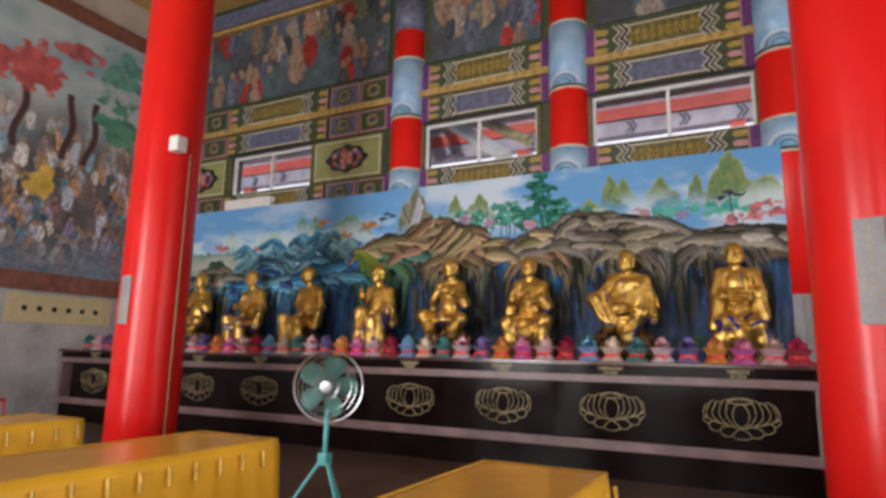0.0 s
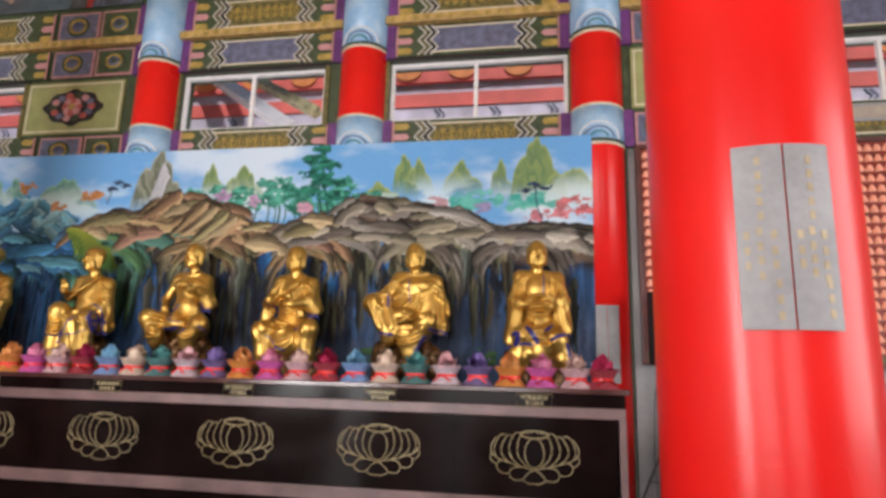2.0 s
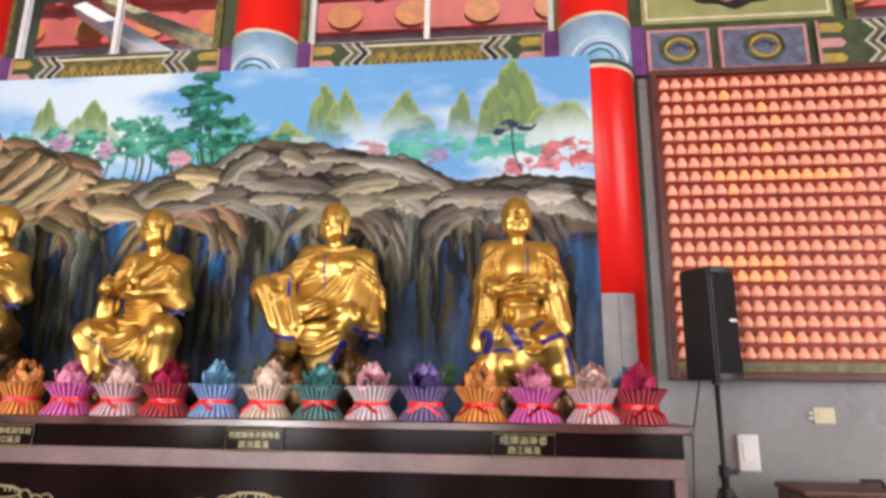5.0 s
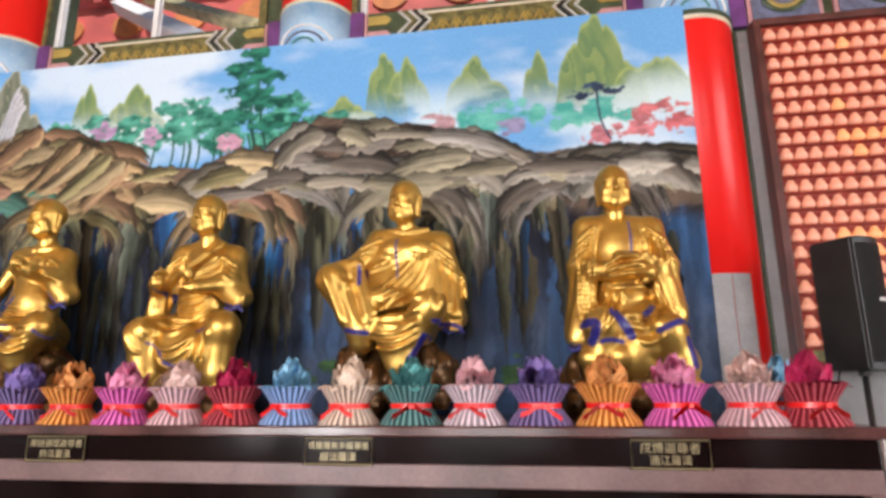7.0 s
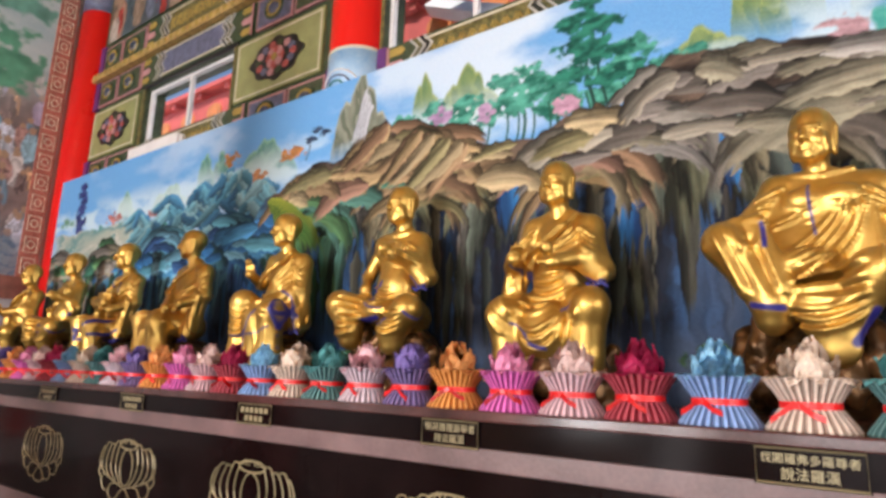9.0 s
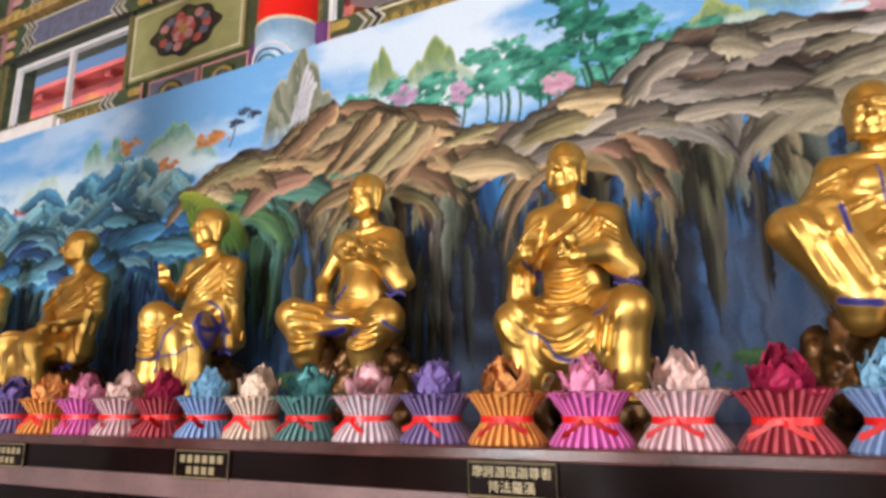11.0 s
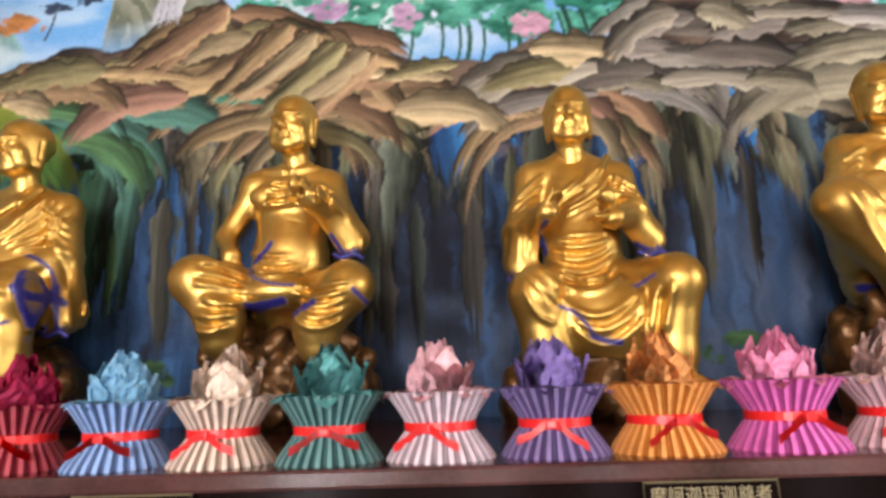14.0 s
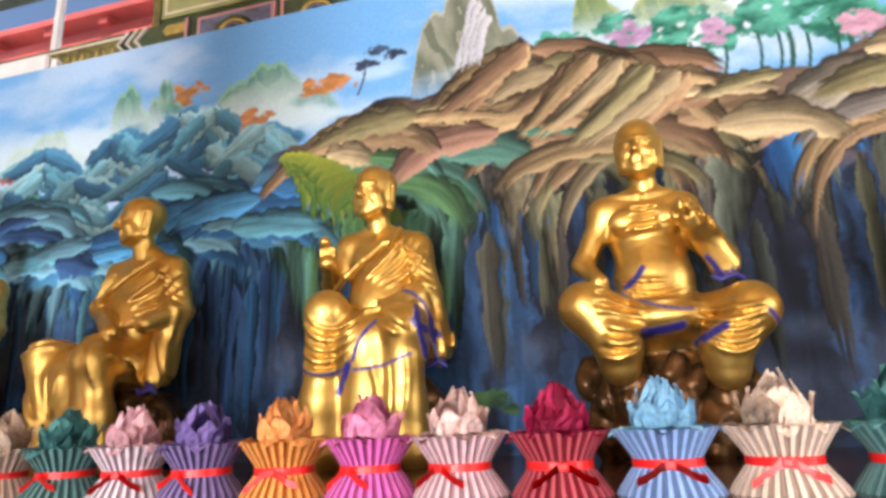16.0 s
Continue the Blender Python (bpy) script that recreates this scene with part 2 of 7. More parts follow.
def stripe(bm, pts, w, y0, y1):
    """A flat painted line of width w along points in x and z."""
    L, R = [], []
    for i, p in enumerate(pts):
        a, b = pts[max(0, i - 1)], pts[min(len(pts) - 1, i + 1)]
        d = Vector((b[0] - a[0], b[1] - a[1])).normalized()
        L.append((p[0] - d.y * w / 2, p[1] + d.x * w / 2))
        R.append((p[0] + d.y * w / 2, p[1] - d.x * w / 2))
    for i in range(len(pts) - 1):
        slab_poly(bm, [L[i], L[i + 1], R[i + 1], R[i]], y0, y1)
    return bm


# ---- value noise on arrays, for painted pictures and statues ----
_rs = np.random.RandomState(7)
_tab = _rs.rand(256, 256).astype(np.float32)


def vnoise(u, v):
    iu, iv = np.floor(u).astype(np.int64), np.floor(v).astype(np.int64)
    fu, fv = u - iu, v - iv
    fu, fv = fu * fu * (3 - 2 * fu), fv * fv * (3 - 2 * fv)
    g = lambda a, b: _tab[a & 255, b & 255]
    return (g(iu, iv) * (1 - fu) + g(iu + 1, iv) * fu) * (1 - fv) + (g(iu, iv + 1) * (1 - fu) + g(iu + 1, iv + 1) * fu) * fv


def fbm(u, v, o=4):
    s, a, t = 0.0, 0.5, 0.0
    for _ in range(o):
        s, t = s + a * vnoise(u, v), t + a
        u, v, a = u * 2.03 + 17.1, v * 2.03 + 5.3, a * 0.5
    return s / t


def sstep(a, b, x):
    t = np.clip((x - a) / (b - a), 0, 1)
    return t * t * (3 - 2 * t)


def lay(img, mask, colour):
    c = np.asarray(colour, dtype=np.float32)
    return img * (1 - mask[..., None]) + c * mask[..., None]


def mixc(a, b, t):
    return np.asarray(a, np.float32) * (1 - t[..., None]) + np.asarray(b, np.float32) * t[..., None]


def picture(name, img, origin, ux, uz, parent=None):
    """A flat painted sheet: img is rows by columns of linear pigment, from origin along ux and uz."""
    h, w, _ = img.shape
    jj, ii = np.meshgrid(np.linspace(0, 1, w), np.linspace(0, 1, h))
    P = np.asarray(origin)[None, None] + jj[..., None] * np.asarray(ux) + ii[..., None] * np.asarray(uz)
    idx = np.arange(h * w).reshape(h, w)
    q = np.stack([idx[:-1, :-1], idx[:-1, 1:], idx[1:, 1:], idx[1:, :-1]], -1).reshape(-1, 4)
    me = bpy.data.meshes.new(name)
    me.vertices.add(h * w)
    me.vertices.foreach_set("co", P.reshape(-1).astype(np.float32))
    me.loops.add(q.size)
    me.loops.foreach_set("vertex_index", q.reshape(-1).astype(np.int32))
    me.polygons.add(len(q))
    me.polygons.foreach_set("loop_start", (np.arange(len(q)) * 4).astype(np.int32))
    me.update(calc_edges=True)
    att = me.color_attributes.new("pigment", "FLOAT_COLOR", "POINT")
    rgba = np.concatenate([np.clip(img, 0, 1), np.ones((h, w, 1))], -1).astype(np.float32)
    att.data.foreach_set("color", rgba.reshape(-1))
    me.materials.append(PICTURE)
    ob = new(name, me)
    if parent:
        ob.parent = parent
    return ob


# ---- the hall: floor, walls, ceiling ----
WX0, WX1, WY0, WY1, TOP = -12.1, 8.0, -6.0, 9.25, 9.1
COLS = (-11.75, -5.44, -2.42, 0.60, 6.9)
WINDOWS = ((-9.82, -7.65), (-5.09, -2.96), (-2.06, 0.26), (2.80, 4.95))
WZ0, WZ1 = 4.63, 5.47

ground = link("ground", boxed(-300, 300, -300, 300, -0.6, -0.3), mat("courtyard_concrete", (0.55, 0.53, 0.50), 0.9, vary=0.15, scale=0.6))
tagged(ground, "pale grey concrete courtyard ground around the hall", "ground", kind="structure")
floor = link("floor", boxed(WX0 - 0.3, WX1 + 0.3, WY0 - 0.3, WY1 + 0.3, -0.3, -0.006), GROUT)
tagged(floor, "dark grout bed under brown floor tiles", "floor", kind="structure")

bm = bmesh.new()
xs = [WX0 - 0.3]
for a, b in WINDOWS:
    xs += [a, b]
xs.append(WX1 + 0.3)
box(bm, xs[0], xs[-1], WY1, WY1 + 0.3, -0.3, WZ0)
box(bm, xs[0], xs[-1], WY1, WY1 + 0.3, WZ1, TOP)
for a, b in zip(xs[::2], xs[1::2]):
    box(bm, a, b, WY1, WY1 + 0.3, WZ0, WZ1)
tagged(link("wall_north", bm, DARKGREEN), "dark green painted temple wall pierced by high windows", "wall", kind="structure")
tagged(link("wall_west", boxed(WX0 - 0.3, WX0, WY0, WY1, -0.3, TOP), PLASTER), "plastered side wall carrying a large painting", "wall", kind="structure")
bm = bmesh.new()
box(bm, WX1, WX1 + 0.3, WY0, 0.4, -0.3, TOP)
box(bm, WX1, WX1 + 0.3, 5.6, WY1, -0.3, TOP)
box(bm, WX1, WX1 + 0.3, 0.4, 5.6, 5.3, TOP)
tagged(link("wall_east", bm, PLASTER), "plastered side wall with a wide doorway", "wall", kind="structure")
bm = bmesh.new()
for a, b in ((WX0 - 0.3, -8.7), (-5.3, -3.7), (-0.3, 1.3), (4.7, WX1 + 0.3)):
    box(bm, a, b, WY0 - 0.3, WY0, -0.3, TOP)
for a, b in ((-8.7, -5.3), (-3.7, -0.3), (1.3, 4.7)):
    box(bm, a, b, WY0 - 0.3, WY0, 5.0, TOP)
tagged(link("wall_south", bm, RED_WALL), "red front wall with three open doorways", "wall", kind="structure")
tagged(link("ceiling", boxed(WX0 - 0.3, WX1 + 0.3, WY0 - 0.3, WY1 + 0.3, TOP, TOP + 0.3), CEIL), "ochre painted timber ceiling", "ceiling", kind="structure")
# marble dado on the wall beyond the counter and on the side wall
tagged(link("dado_north", boxed(0.95, WX1, WY1 - 0.03, WY1, 0.0, 4.12), MARBLE), "grey veined marble facing on the lower wall", "wall", kind="structure")
# the same marble in a paler copy: brighter light at this wall put into colour
tagged(link("dado_west", boxed(WX0, WX0 + 0.03, WY0, 8.9, 0.0, 2.40), mat("grey_marble_lit", (0.46, 0.46, 0.47), 0.28, vary=0.14, scale=1.4, bump=0.03, bscale=20)), "grey veined marble facing below the painting", "wall", kind="structure")


# ---- engaged columns with painted sleeves ----
def arcs(parent, cx, cy, r, z0, n=3, rad=0.26):
    for i in range(n):
        q = rad * (1 - 0.3 * i)
        pts = []
        for k in range(13):
            t = math.pi * k / 12
            a = q * math.cos(t) / r
            pts.append((cx + r * math.sin(a), cy - r * math.cos(a), z0 + 0.75 * q * math.sin(t)))
        part("wave_line", tube(bmesh.new(), pts, 0.011, 4), (WHITEP, BLUEGREY, TEALP)[i % 3], parent)


def wall_column(x, with_paper=False, sleeved=True):
    cy, r = 9.275, 0.315
    e = empty("engaged_column", x, cy, 0)
    def sleeve(name, z0, z1, rr, m):
        part(name, lathe(bmesh.new(), [(rr, z0), (rr, z1)], 40), m, e, smooth=False).data.shade_smooth()
    sleeve("shaft", 0, TOP - 0.4, r, RED)
    for z0, z1 in ((4.14, 4.60), (5.60, 6.72)) if sleeved else ():
        sleeve("painted_sleeve", z0, z1, r + 0.006, SKYBAND)
        sleeve("cream_ring", z0 - 0.03, z0 + 0.0, r + 0.010, CREAM)
        sleeve("green_ring", z0 + 0.004, z0 + 0.04, r + 0.012, DARKGREEN)
        sleeve("cream_ring", z1 + 0.0, z1 + 0.03, r + 0.010, CREAM)
        arcs(e, 0, 0, r + 0.012, z0 + 0.05)
    sleeve("painted_sleeve", 7.3, 8.0, r + 0.006, BLUEGREY)
    if with_paper:
        for a0, a1 in ((-20, 6), (7, 30)):
            paper_sheet(e, 0, 0, r + 0.008, a0, a1, 1.36, 2.21, bars=False)
    for o in e.children:
        if o.name.startswith("shaft"):
            o.data.shade_smooth()
    tagged(e, "glossy red round column with pale blue painted sleeves", "column", "columns along the wall", "structure")
    return e


def paper_sheet(parent, cx, cy, r, a0, a1, z0, z1, bars=True):
    """A grey sheet bent round a column, with rows of gilt marks."""
    bm = bmesh.new()
    n = 8
    f = lambda a, z, q=0.0: (cx + (r + q) * math.sin(radians(a)), cy - (r + q) * math.cos(radians(a)), z)
    g = [[[bm.verts.new(f(a0 + (a1 - a0) * i / n, z, q)) for i in range(n + 1)] for z in (z0, z1)] for q in (0.0, 0.004)]
    for lo, hi in g:
        for i in range(n):
            bm.faces.new((lo[i], lo[i + 1], hi[i + 1], hi[i]))
    for k in (0, 1):
        for i in range(n):
            bm.faces.new((g[0][k][i], g[0][k][i + 1], g[1][k][i + 1], g[1][k][i]))
    for i in (0, n):
        bm.faces.new((g[0][0][i], g[1][0][i], g[1][1][i], g[0][1][i]))
    sh = part("paper_sheet", bm, PAPER_GREY, parent, "grey sheet with gilt writing")
    if bars:
        rnd = random.Random(int(a0) + 50)
        for c, (za, zb) in ((0.5, (0.60, 0.93)), (0.2, (0.32, 0.52)), (0.45, (0.30, 0.54)), (0.72, (0.28, 0.52)), (0.75, (0.04, 0.26))):
            z = z0 + (z1 - z0) * zb
            while z > z0 + (z1 - z0) * za:
                bm = bmesh.new()
                a, w = a0 + (a1 - a0) * c, 1.3
                vs = [bm.verts.new(f(q, h, 0.0065)) for q, h in ((a - w, z), (a + w, z), (a + w, z - 0.026), (a - w, z - 0.026))]
                vb = [bm.verts.new(f(q, h, 0.0035)) for q, h in ((a - w, z), (a + w, z), (a + w, z - 0.026), (a - w, z - 0.026))]
                bm.faces.new(vs)
                for i in range(4):
                    bm.faces.new((vs[i], vb[i], vb[(i + 1) % 4], vs[(i + 1) % 4]))
                part("gilt_mark", bm, GILT_INK, sh)
                z -= 0.04 + 0.01 * rnd.random()


for _i, _x in enumerate(COLS):
    wall_column(_x, _i == 3, _i > 0)


def hall_column(x, y, r, a_paper, z0, z1):
    e = empty("hall_column", x, y, 0)
    o = part("shaft", lathe(bmesh.new(), [(r * 1.01, 0.0), (r * 1.01, 0.6), (r, 2.5), (r, 5.5), (r, TOP)], 64), RED, e, smooth=True)
    for a0, a1 in a_paper:
        paper_sheet(e, 0, 0, r + 0.012, a0, a1, z0, z1)
    tagged(e, "thick glossy red lacquered column with grey paper sheets", "column", "columns in the hall", "structure")
    return e


hall_column(0.725, 4.317, 0.345, ((-24, -1), (0, 22)), 1.56, 2.14)
hall_column(-6.83, 5.34, 0.41, ((-12, 12), ), 1.65, 2.24)
# small white box lamp strapped to the column
e = empty("wall_speaker", -6.36, 5.10, 3.92)
part("housing", boxed(-0.07, 0.09, -0.09, 0.07, -0.10, 0.10, bevel=0.02), WHITEP, e)
part("bracket", boxed(-0.14, -0.068, -0.02, 0.03, -0.03, 0.03), WHITEP, e)
tagged(e, "small white wall loudspeaker fixed to the red column", "speaker")


# ---- painted timber bands on the north wall ----
def zig(x, z0, z1, amp, n=2):
    """A zigzag upright line at x from z0 to z1."""
    return [(x + (amp if k % 2 else 0.0), z0 + (z1 - z0) * k / (2 * n)) for k in range(2 * n + 1)]


def band(x0, x1, z0, z1, centre, group, label):
    e = empty("painted_beam", (x0 + x1) / 2, 0, z0)
    ox = (x0 + x1) / 2
    yb = WY1 - 0.035
    part("board", boxed(x0 - ox, x1 - ox, yb, WY1, 0, z1 - z0), DARKGREEN, e)
    h, w = z1 - z0, (x1 - x0)
    a0, a1 = -w / 2, w / 2
    m = min(0.55, w * 0.22)
    amp = min(0.10, h * 0.22)
    b = 0.045
    L = zig(a0 + m, b, h - b, amp)
    R = [(-x, z) for x, z in L][::-1]
    part("cartouche", slab_poly(bmesh.new(), R + L, yb - 0.012, yb), centre, e)
    rnd = random.Random(int(abs(x0 * 100)) + int(z0 * 10))
    if centre is OLIVE:
        for k in range(9):
            q = (k - 4) * (w - 2 * m) / 10.5
            pts = [(q + 0.05 * math.cos(t), yb - 0.014, h / 2 + 0.28 * h * math.sin(2 * t) * math.cos(t)) for t in [i * math.pi / 6 for i in range(12)]]
            part("gilt_scroll", tube(bmesh.new(), pts, 0.009, 4, True), MUSTARD, e)
    part("outline", stripe(stripe(bmesh.new(), [(L[0][0], b), (-L[0][0], b)], 0.022, yb - 0.016, yb), [(L[0][0], h - b), (-L[0][0], h - b)], 0.022, yb - 0.016, yb), CREAM, e)
    for s in (1, -1):
        for k, (d, c) in enumerate(((0.0, ZWHITE), (0.045, BLACKP), (0.085, ZWHITE), (0.13, OLIVE), (0.17, ZWHITE))):
            pts = [(s * (x - d), z) for x, z in zig(a0 + m, 0.01, h - 0.01, amp)]
            part("zigzag_line", stripe(bmesh.new(), pts, 0.026, yb - 0.018 - 0.001 * k, yb - 0.001), c, e)
        xe = a0 + 0.03
        for k in range(3):
            zz = h * (k + 0.5) / 3
            part("end_tab", slab_poly(bmesh.new(), [(s * xe, zz - h * 0.10), (s * (xe + 0.16), zz - h * 0.10), (s * (xe + 0.20), zz), (s * (xe + 0.16), zz + h * 0.10), (s * xe, zz + h * 0.10)][::s], yb - 0.010, yb), (MUSTARD, PINKP, MUSTARD)[k], e)
        part("pink_line", boxed(*sorted((s * (a0), s * (a0 + 0.022))), yb - 0.014, yb, 0, h), PINKP, e)
    tagged(e, label, "beam", group, "structure")
    return e


BAYS = ((-5.44, -2.42), (-2.42, 0.60))
for a, b in BAYS:
    x0, x1 = a + 0.44, b - 0.44
    band(x0, x1, 4.17, 4.60, OLIVE, "painted beams", "painted beam with zigzag ends and gilt scrolls on olive")
    band(x0, x1, 5.52, 5.96, BLUEGREY, "painted beams", "painted beam with zigzag ends and a slate blue field")
    band(x0, x1, 6.10, 6.58, OLIVE, "painted beams", "painted beam with zigzag ends and gilt scrolls on olive")
for a, b, lo in ((-9.95, -7.30, -11.40), (2.45, 5.10, 0.98)):
    band(a, b, 4.17, 4.60, OLIVE, "painted beams", "painted beam with zigzag ends and gilt scrolls on olive")
    band(a, b, 5.52, 5.96, BLUEGREY, "painted beams", "painted beam with zigzag ends and a slate blue field")
    band(a, b, 6.10, 6.58, OLIVE, "painted beams", "painted beam with zigzag ends and gilt scrolls on olive")


def roundel_tile(x0, x1, z0, z1, field):
    e = empty("painted_tile", (x0 + x1) / 2, 0, (z0 + z1) / 2)
    w, h, yb = (x1 - x0) / 2, (z1 - z0) / 2, WY1 - 0.03
    part("board", boxed(-w, w, yb, WY1, -h, h), PINKP, e)
    part("field", boxed(-w + 0.03, w - 0.03, yb - 0.008, yb, -h + 0.03, h - 0.03), field, e)
    q = min(w, h) * 0.62
    for k, (s, c) in enumerate(((1.0, DARKGREEN), (0.74, MUSTARD), (0.45, BLUEGREY))):
        pts = [(q * s * math.cos(t) * 1.2, yb - 0.012 - 0.003 * k, q * s * math.sin(t)) for t in [2 * math.pi * i / 20 for i in range(20)]]
        part("ring", tube(bmesh.new(), pts, 0.02, 5, True), c, e)
    tagged(e, "square painted tile with a ringed flower", "painted tile", "painted tiles beside the beams", "structure")


for a, b in ((-11.30, -10.75), (-10.70, -10.02), (-7.22, -6.55), (-6.50, -5.90), (1.05, 1.58), (1.66, 2.38), (5.2, 5.8), (5.85, 6.45)):
    for z0, z1 in ((4.18, 4.59), (5.53, 5.95), (6.11, 6.57)):
        roundel_tile(a, b, z0, z1, DARKGREEN if int(abs(a * 10)) % 2 else BLUEGREY)
# purple collars each side of the columns
for x in COLS:
    for s in (-1, 1):
        for z0, z1 in ((4.15, 4.62), (5.50, 6.62)):
            xa, xb = sorted((x + s * 0.29, x + s * 0.43))
            tagged(link("purple_collar", boxed(xa, xb, WY1 - 0.05, WY1, z0, z1), PURPLE), "purple painted strip beside the column", "trim", "purple strips", "structure")
for a, b in zip(COLS, COLS[1:]):
    e = empty("yellow_strip", (a + b) / 2, 9.17, 6.03)
    w = (b - a) / 2 - 0.30
    part("bar", boxed(-w, w, -0.05, 0.07, -0.055, 0.055, bevel=0.012), YELLOWSTRIP, e)
    n = int(w / 0.16)
    for k in range(-n, n + 1):
        part("carved_boss", boxed(k * 0.16 - 0.035, k * 0.16 + 0.035, -0.062, -0.048, -0.03, 0.03), MUSTARD, e)
    tagged(e, "yellow carved strip running between columns", "moulding", "yellow strips", "structure")


# sage panels with a flower medallion beside the outer windows
def sage_panel(x0, x1, z0, z1):
    e = empty("flower_panel", (x0 + x1) / 2, WY1, (z0 + z1) / 2)
    w, h = (x1 - x0) / 2, (z1 - z0) / 2
    part("board", boxed(-w, w, -0.03, 0, -h, h), SAGE, e)
    for a in ((-w + 0.05, w - 0.05, h - 0.05, h - 0.03), (-w + 0.05, w - 0.05, -h + 0.03, -h + 0.05), (-w + 0.03, -w + 0.05, -h + 0.03, h - 0.03), (w - 0.05, w - 0.03, -h + 0.03, h - 0.03)):
        part("cream_line", boxed(a[0], a[1], -0.036, -0.03, a[2], a[3]), CREAM, e)
    out = []
    for k in range(48):
        t = 2 * math.pi * k / 48
        r = 0.27 * (1 + 0.07 * math.cos(8 * t))
        out.append((1.55 * r * math.cos(t) * (1 + 0.12 * math.cos(2 * t)), r * math.sin(t)))
    part("medallion", slab_poly(bmesh.new(), out[::-1], -0.042, -0.03), BLACKP, e, "dark medallion edge")
    rnd = random.Random(3)
    for k in range(14):
        t = 2 * math.pi * k / 14
        c, s = 0.31 * math.cos(t), 0.175 * math.sin(t)
        q = [(c + 0.062 * math.cos(u), s + 0.05 * math.sin(u)) for u in [2 * math.pi * i / 8 for i in range(8)]]
        part("leaf_scroll", slab_poly(bmesh.new(), q[::-1], -0.050, -0.042), (ROSE, BLUEGREY, PINKP, DARKGREEN)[k % 4], e)
    for k in range(8):
        t = 2 * math.pi * k / 8
        c, s = 0.105 * math.cos(t), 0.095 * math.sin(t)
        q = [(c + 0.058 * math.cos(u), s + 0.058 * math.sin(u)) for u in [2 * math.pi * i / 8 for i in range(8)]]
        part("petal", slab_poly(bmesh.new(), q[::-1], -0.056 - 0.001 * k, -0.042), (ROSE, PINKP)[k % 2], e)
    part("flower_heart", slab_poly(bmesh.new(), [(0.05 * math.cos(u), 0.05 * math.sin(u)) for u in [-2 * math.pi * i / 10 for i in range(10)]], -0.068, -0.042), MUSTARD, e)
    tagged(e, "sage green wall panel with a red flower medallion", "wall panel", "flower panels", "structure")


for a, b in ((-11.38, -9.98), (-7.56, -5.98), (1.02, 2.62), (5.1, 6.5)):
    sage_panel(a, b, 4.65, 5.45)


# ---- windows ----
def window(i, x0, x1):
    e = empty("window_%d" % i, (x0 + x1) / 2, WY1 + 0.10, WZ0)
    w, h = (x1 - x0) / 2, WZ1 - WZ0
    for nm, a in (("frame_head", (-w, w, -0.03, 0.03, h - 0.05, h)), ("frame_sill", (-w, w, -0.03, 0.03, 0, 0.045)), ("frame_jamb", (-w, -w + 0.05, -0.03, 0.03, 0.045, h - 0.05)), ("frame_jamb", (w - 0.05, w, -0.03, 0.03, 0.045, h - 0.05)), ("mullion", (-0.04, 0.01, -0.035, 0.025, 0.045, h - 0.05))):
        part(nm, boxed(*a, bevel=0.004), WHITEP, e)
    for a, b, y in ((-w + 0.05, -0.04, -0.012), (0.01, w - 0.05, 0.010)):
        g = part("pane", boxed(a, b, y - 0.003, y + 0.003, 0.045, h - 0.05), GLASS, e)
        g.visible_shadow = False
    part("surround", boxed(-w - 0.07, w + 0.07, -0.125, -0.102, h + 0.0, h + 0.06), BLACKP, e)
    for s in (-1, 1):
        part("surround", boxed(*sorted((s * w, s * (w + 0.07))), -0.125, -0.102, -0.02, h), OLIVE, e)
    tagged(e, "sliding aluminium window high in the painted wall", "window", "high windows", "structure")


for _i, (a, b) in enumerate(WINDOWS):
    window(_i + 1, a, b)

# ---- outside, behind the north wall: the red eaves of the next roof ----
e = empty("eaves", -3.0, 12.2, 5.95)
part("painted_beam", boxed(-16, 16, -0.15, 0.15, -0.16, 0.16), EAVE_BLUE, e)
part("red_rail", boxed(-16, 16, -0.17, 0.15, 0.17, 0.42), EAVE_RED, e)
part("painted_board", boxed(-16, 16, -0.13, 0.15, 0.43, 0.62), EAVE_BLUE, e)
part("red_beam", boxed(-16, 16, -0.2, 0.2, 0.63, 1.25), EAVE_RED, e)
part("soffit", boxed(-16, 16, -0.35, 2.9, 1.40, 1.5), EAVE_RED, e)
for k in range(-15, 16):
    part("rafter", boxed(k - 0.07, k + 0.07, -0.3, 0.2, 1.26, 1.39), EAVE_RED, e)
    q = [(k + 0.5 + 0.26 * math.cos(u), 0.87 + 0.20 * math.sin(u)) for u in [-2 * math.pi * i / 14 for i in range(14)]]
    part("orange_boss", slab_poly(bmesh.new(), q, -0.225, -0.2), mat("orange_paint", (0.85, 0.30, 0.10), 0.5) if k == -15 else bpy.data.materials["orange_paint"], e)
    for s in (0.0, 0.09):
        part("chevron", stripe(bmesh.new(), [(k + s, -0.12), (k + 0.10 + s, 0.0), (k + s, 0.12)], 0.035, -0.165, -0.15), BLUEGREY, e)
for k in (-14, -9.2, -5.3, -1.2, 3.0, 7.0, 12.0):
    part("post", boxed(k - 0.13, k + 0.13, -0.13, 0.13, -6.25, -0.16), EAVE_RED, e)
tagged(e, "red painted eaves with blue beam of the next building", "eaves", kind="structure")
e = empty("gable_rail", -5.3, 11.0, 6.15)
part("white_edge", tube(bmesh.new(), [(-1.3, 0.9, 0.95), (1.5, -0.9, -1.2)], 0.14, 4), WHITEP, e)
part("olive_board", tube(bmesh.new(), [(-0.9, 0.9, 1.05), (1.9, -0.9, -0.95)], 0.10, 4), mat("pale_olive_paint", (0.52, 0.46, 0.24), 0.6, vary=0.3, scale=8), e)
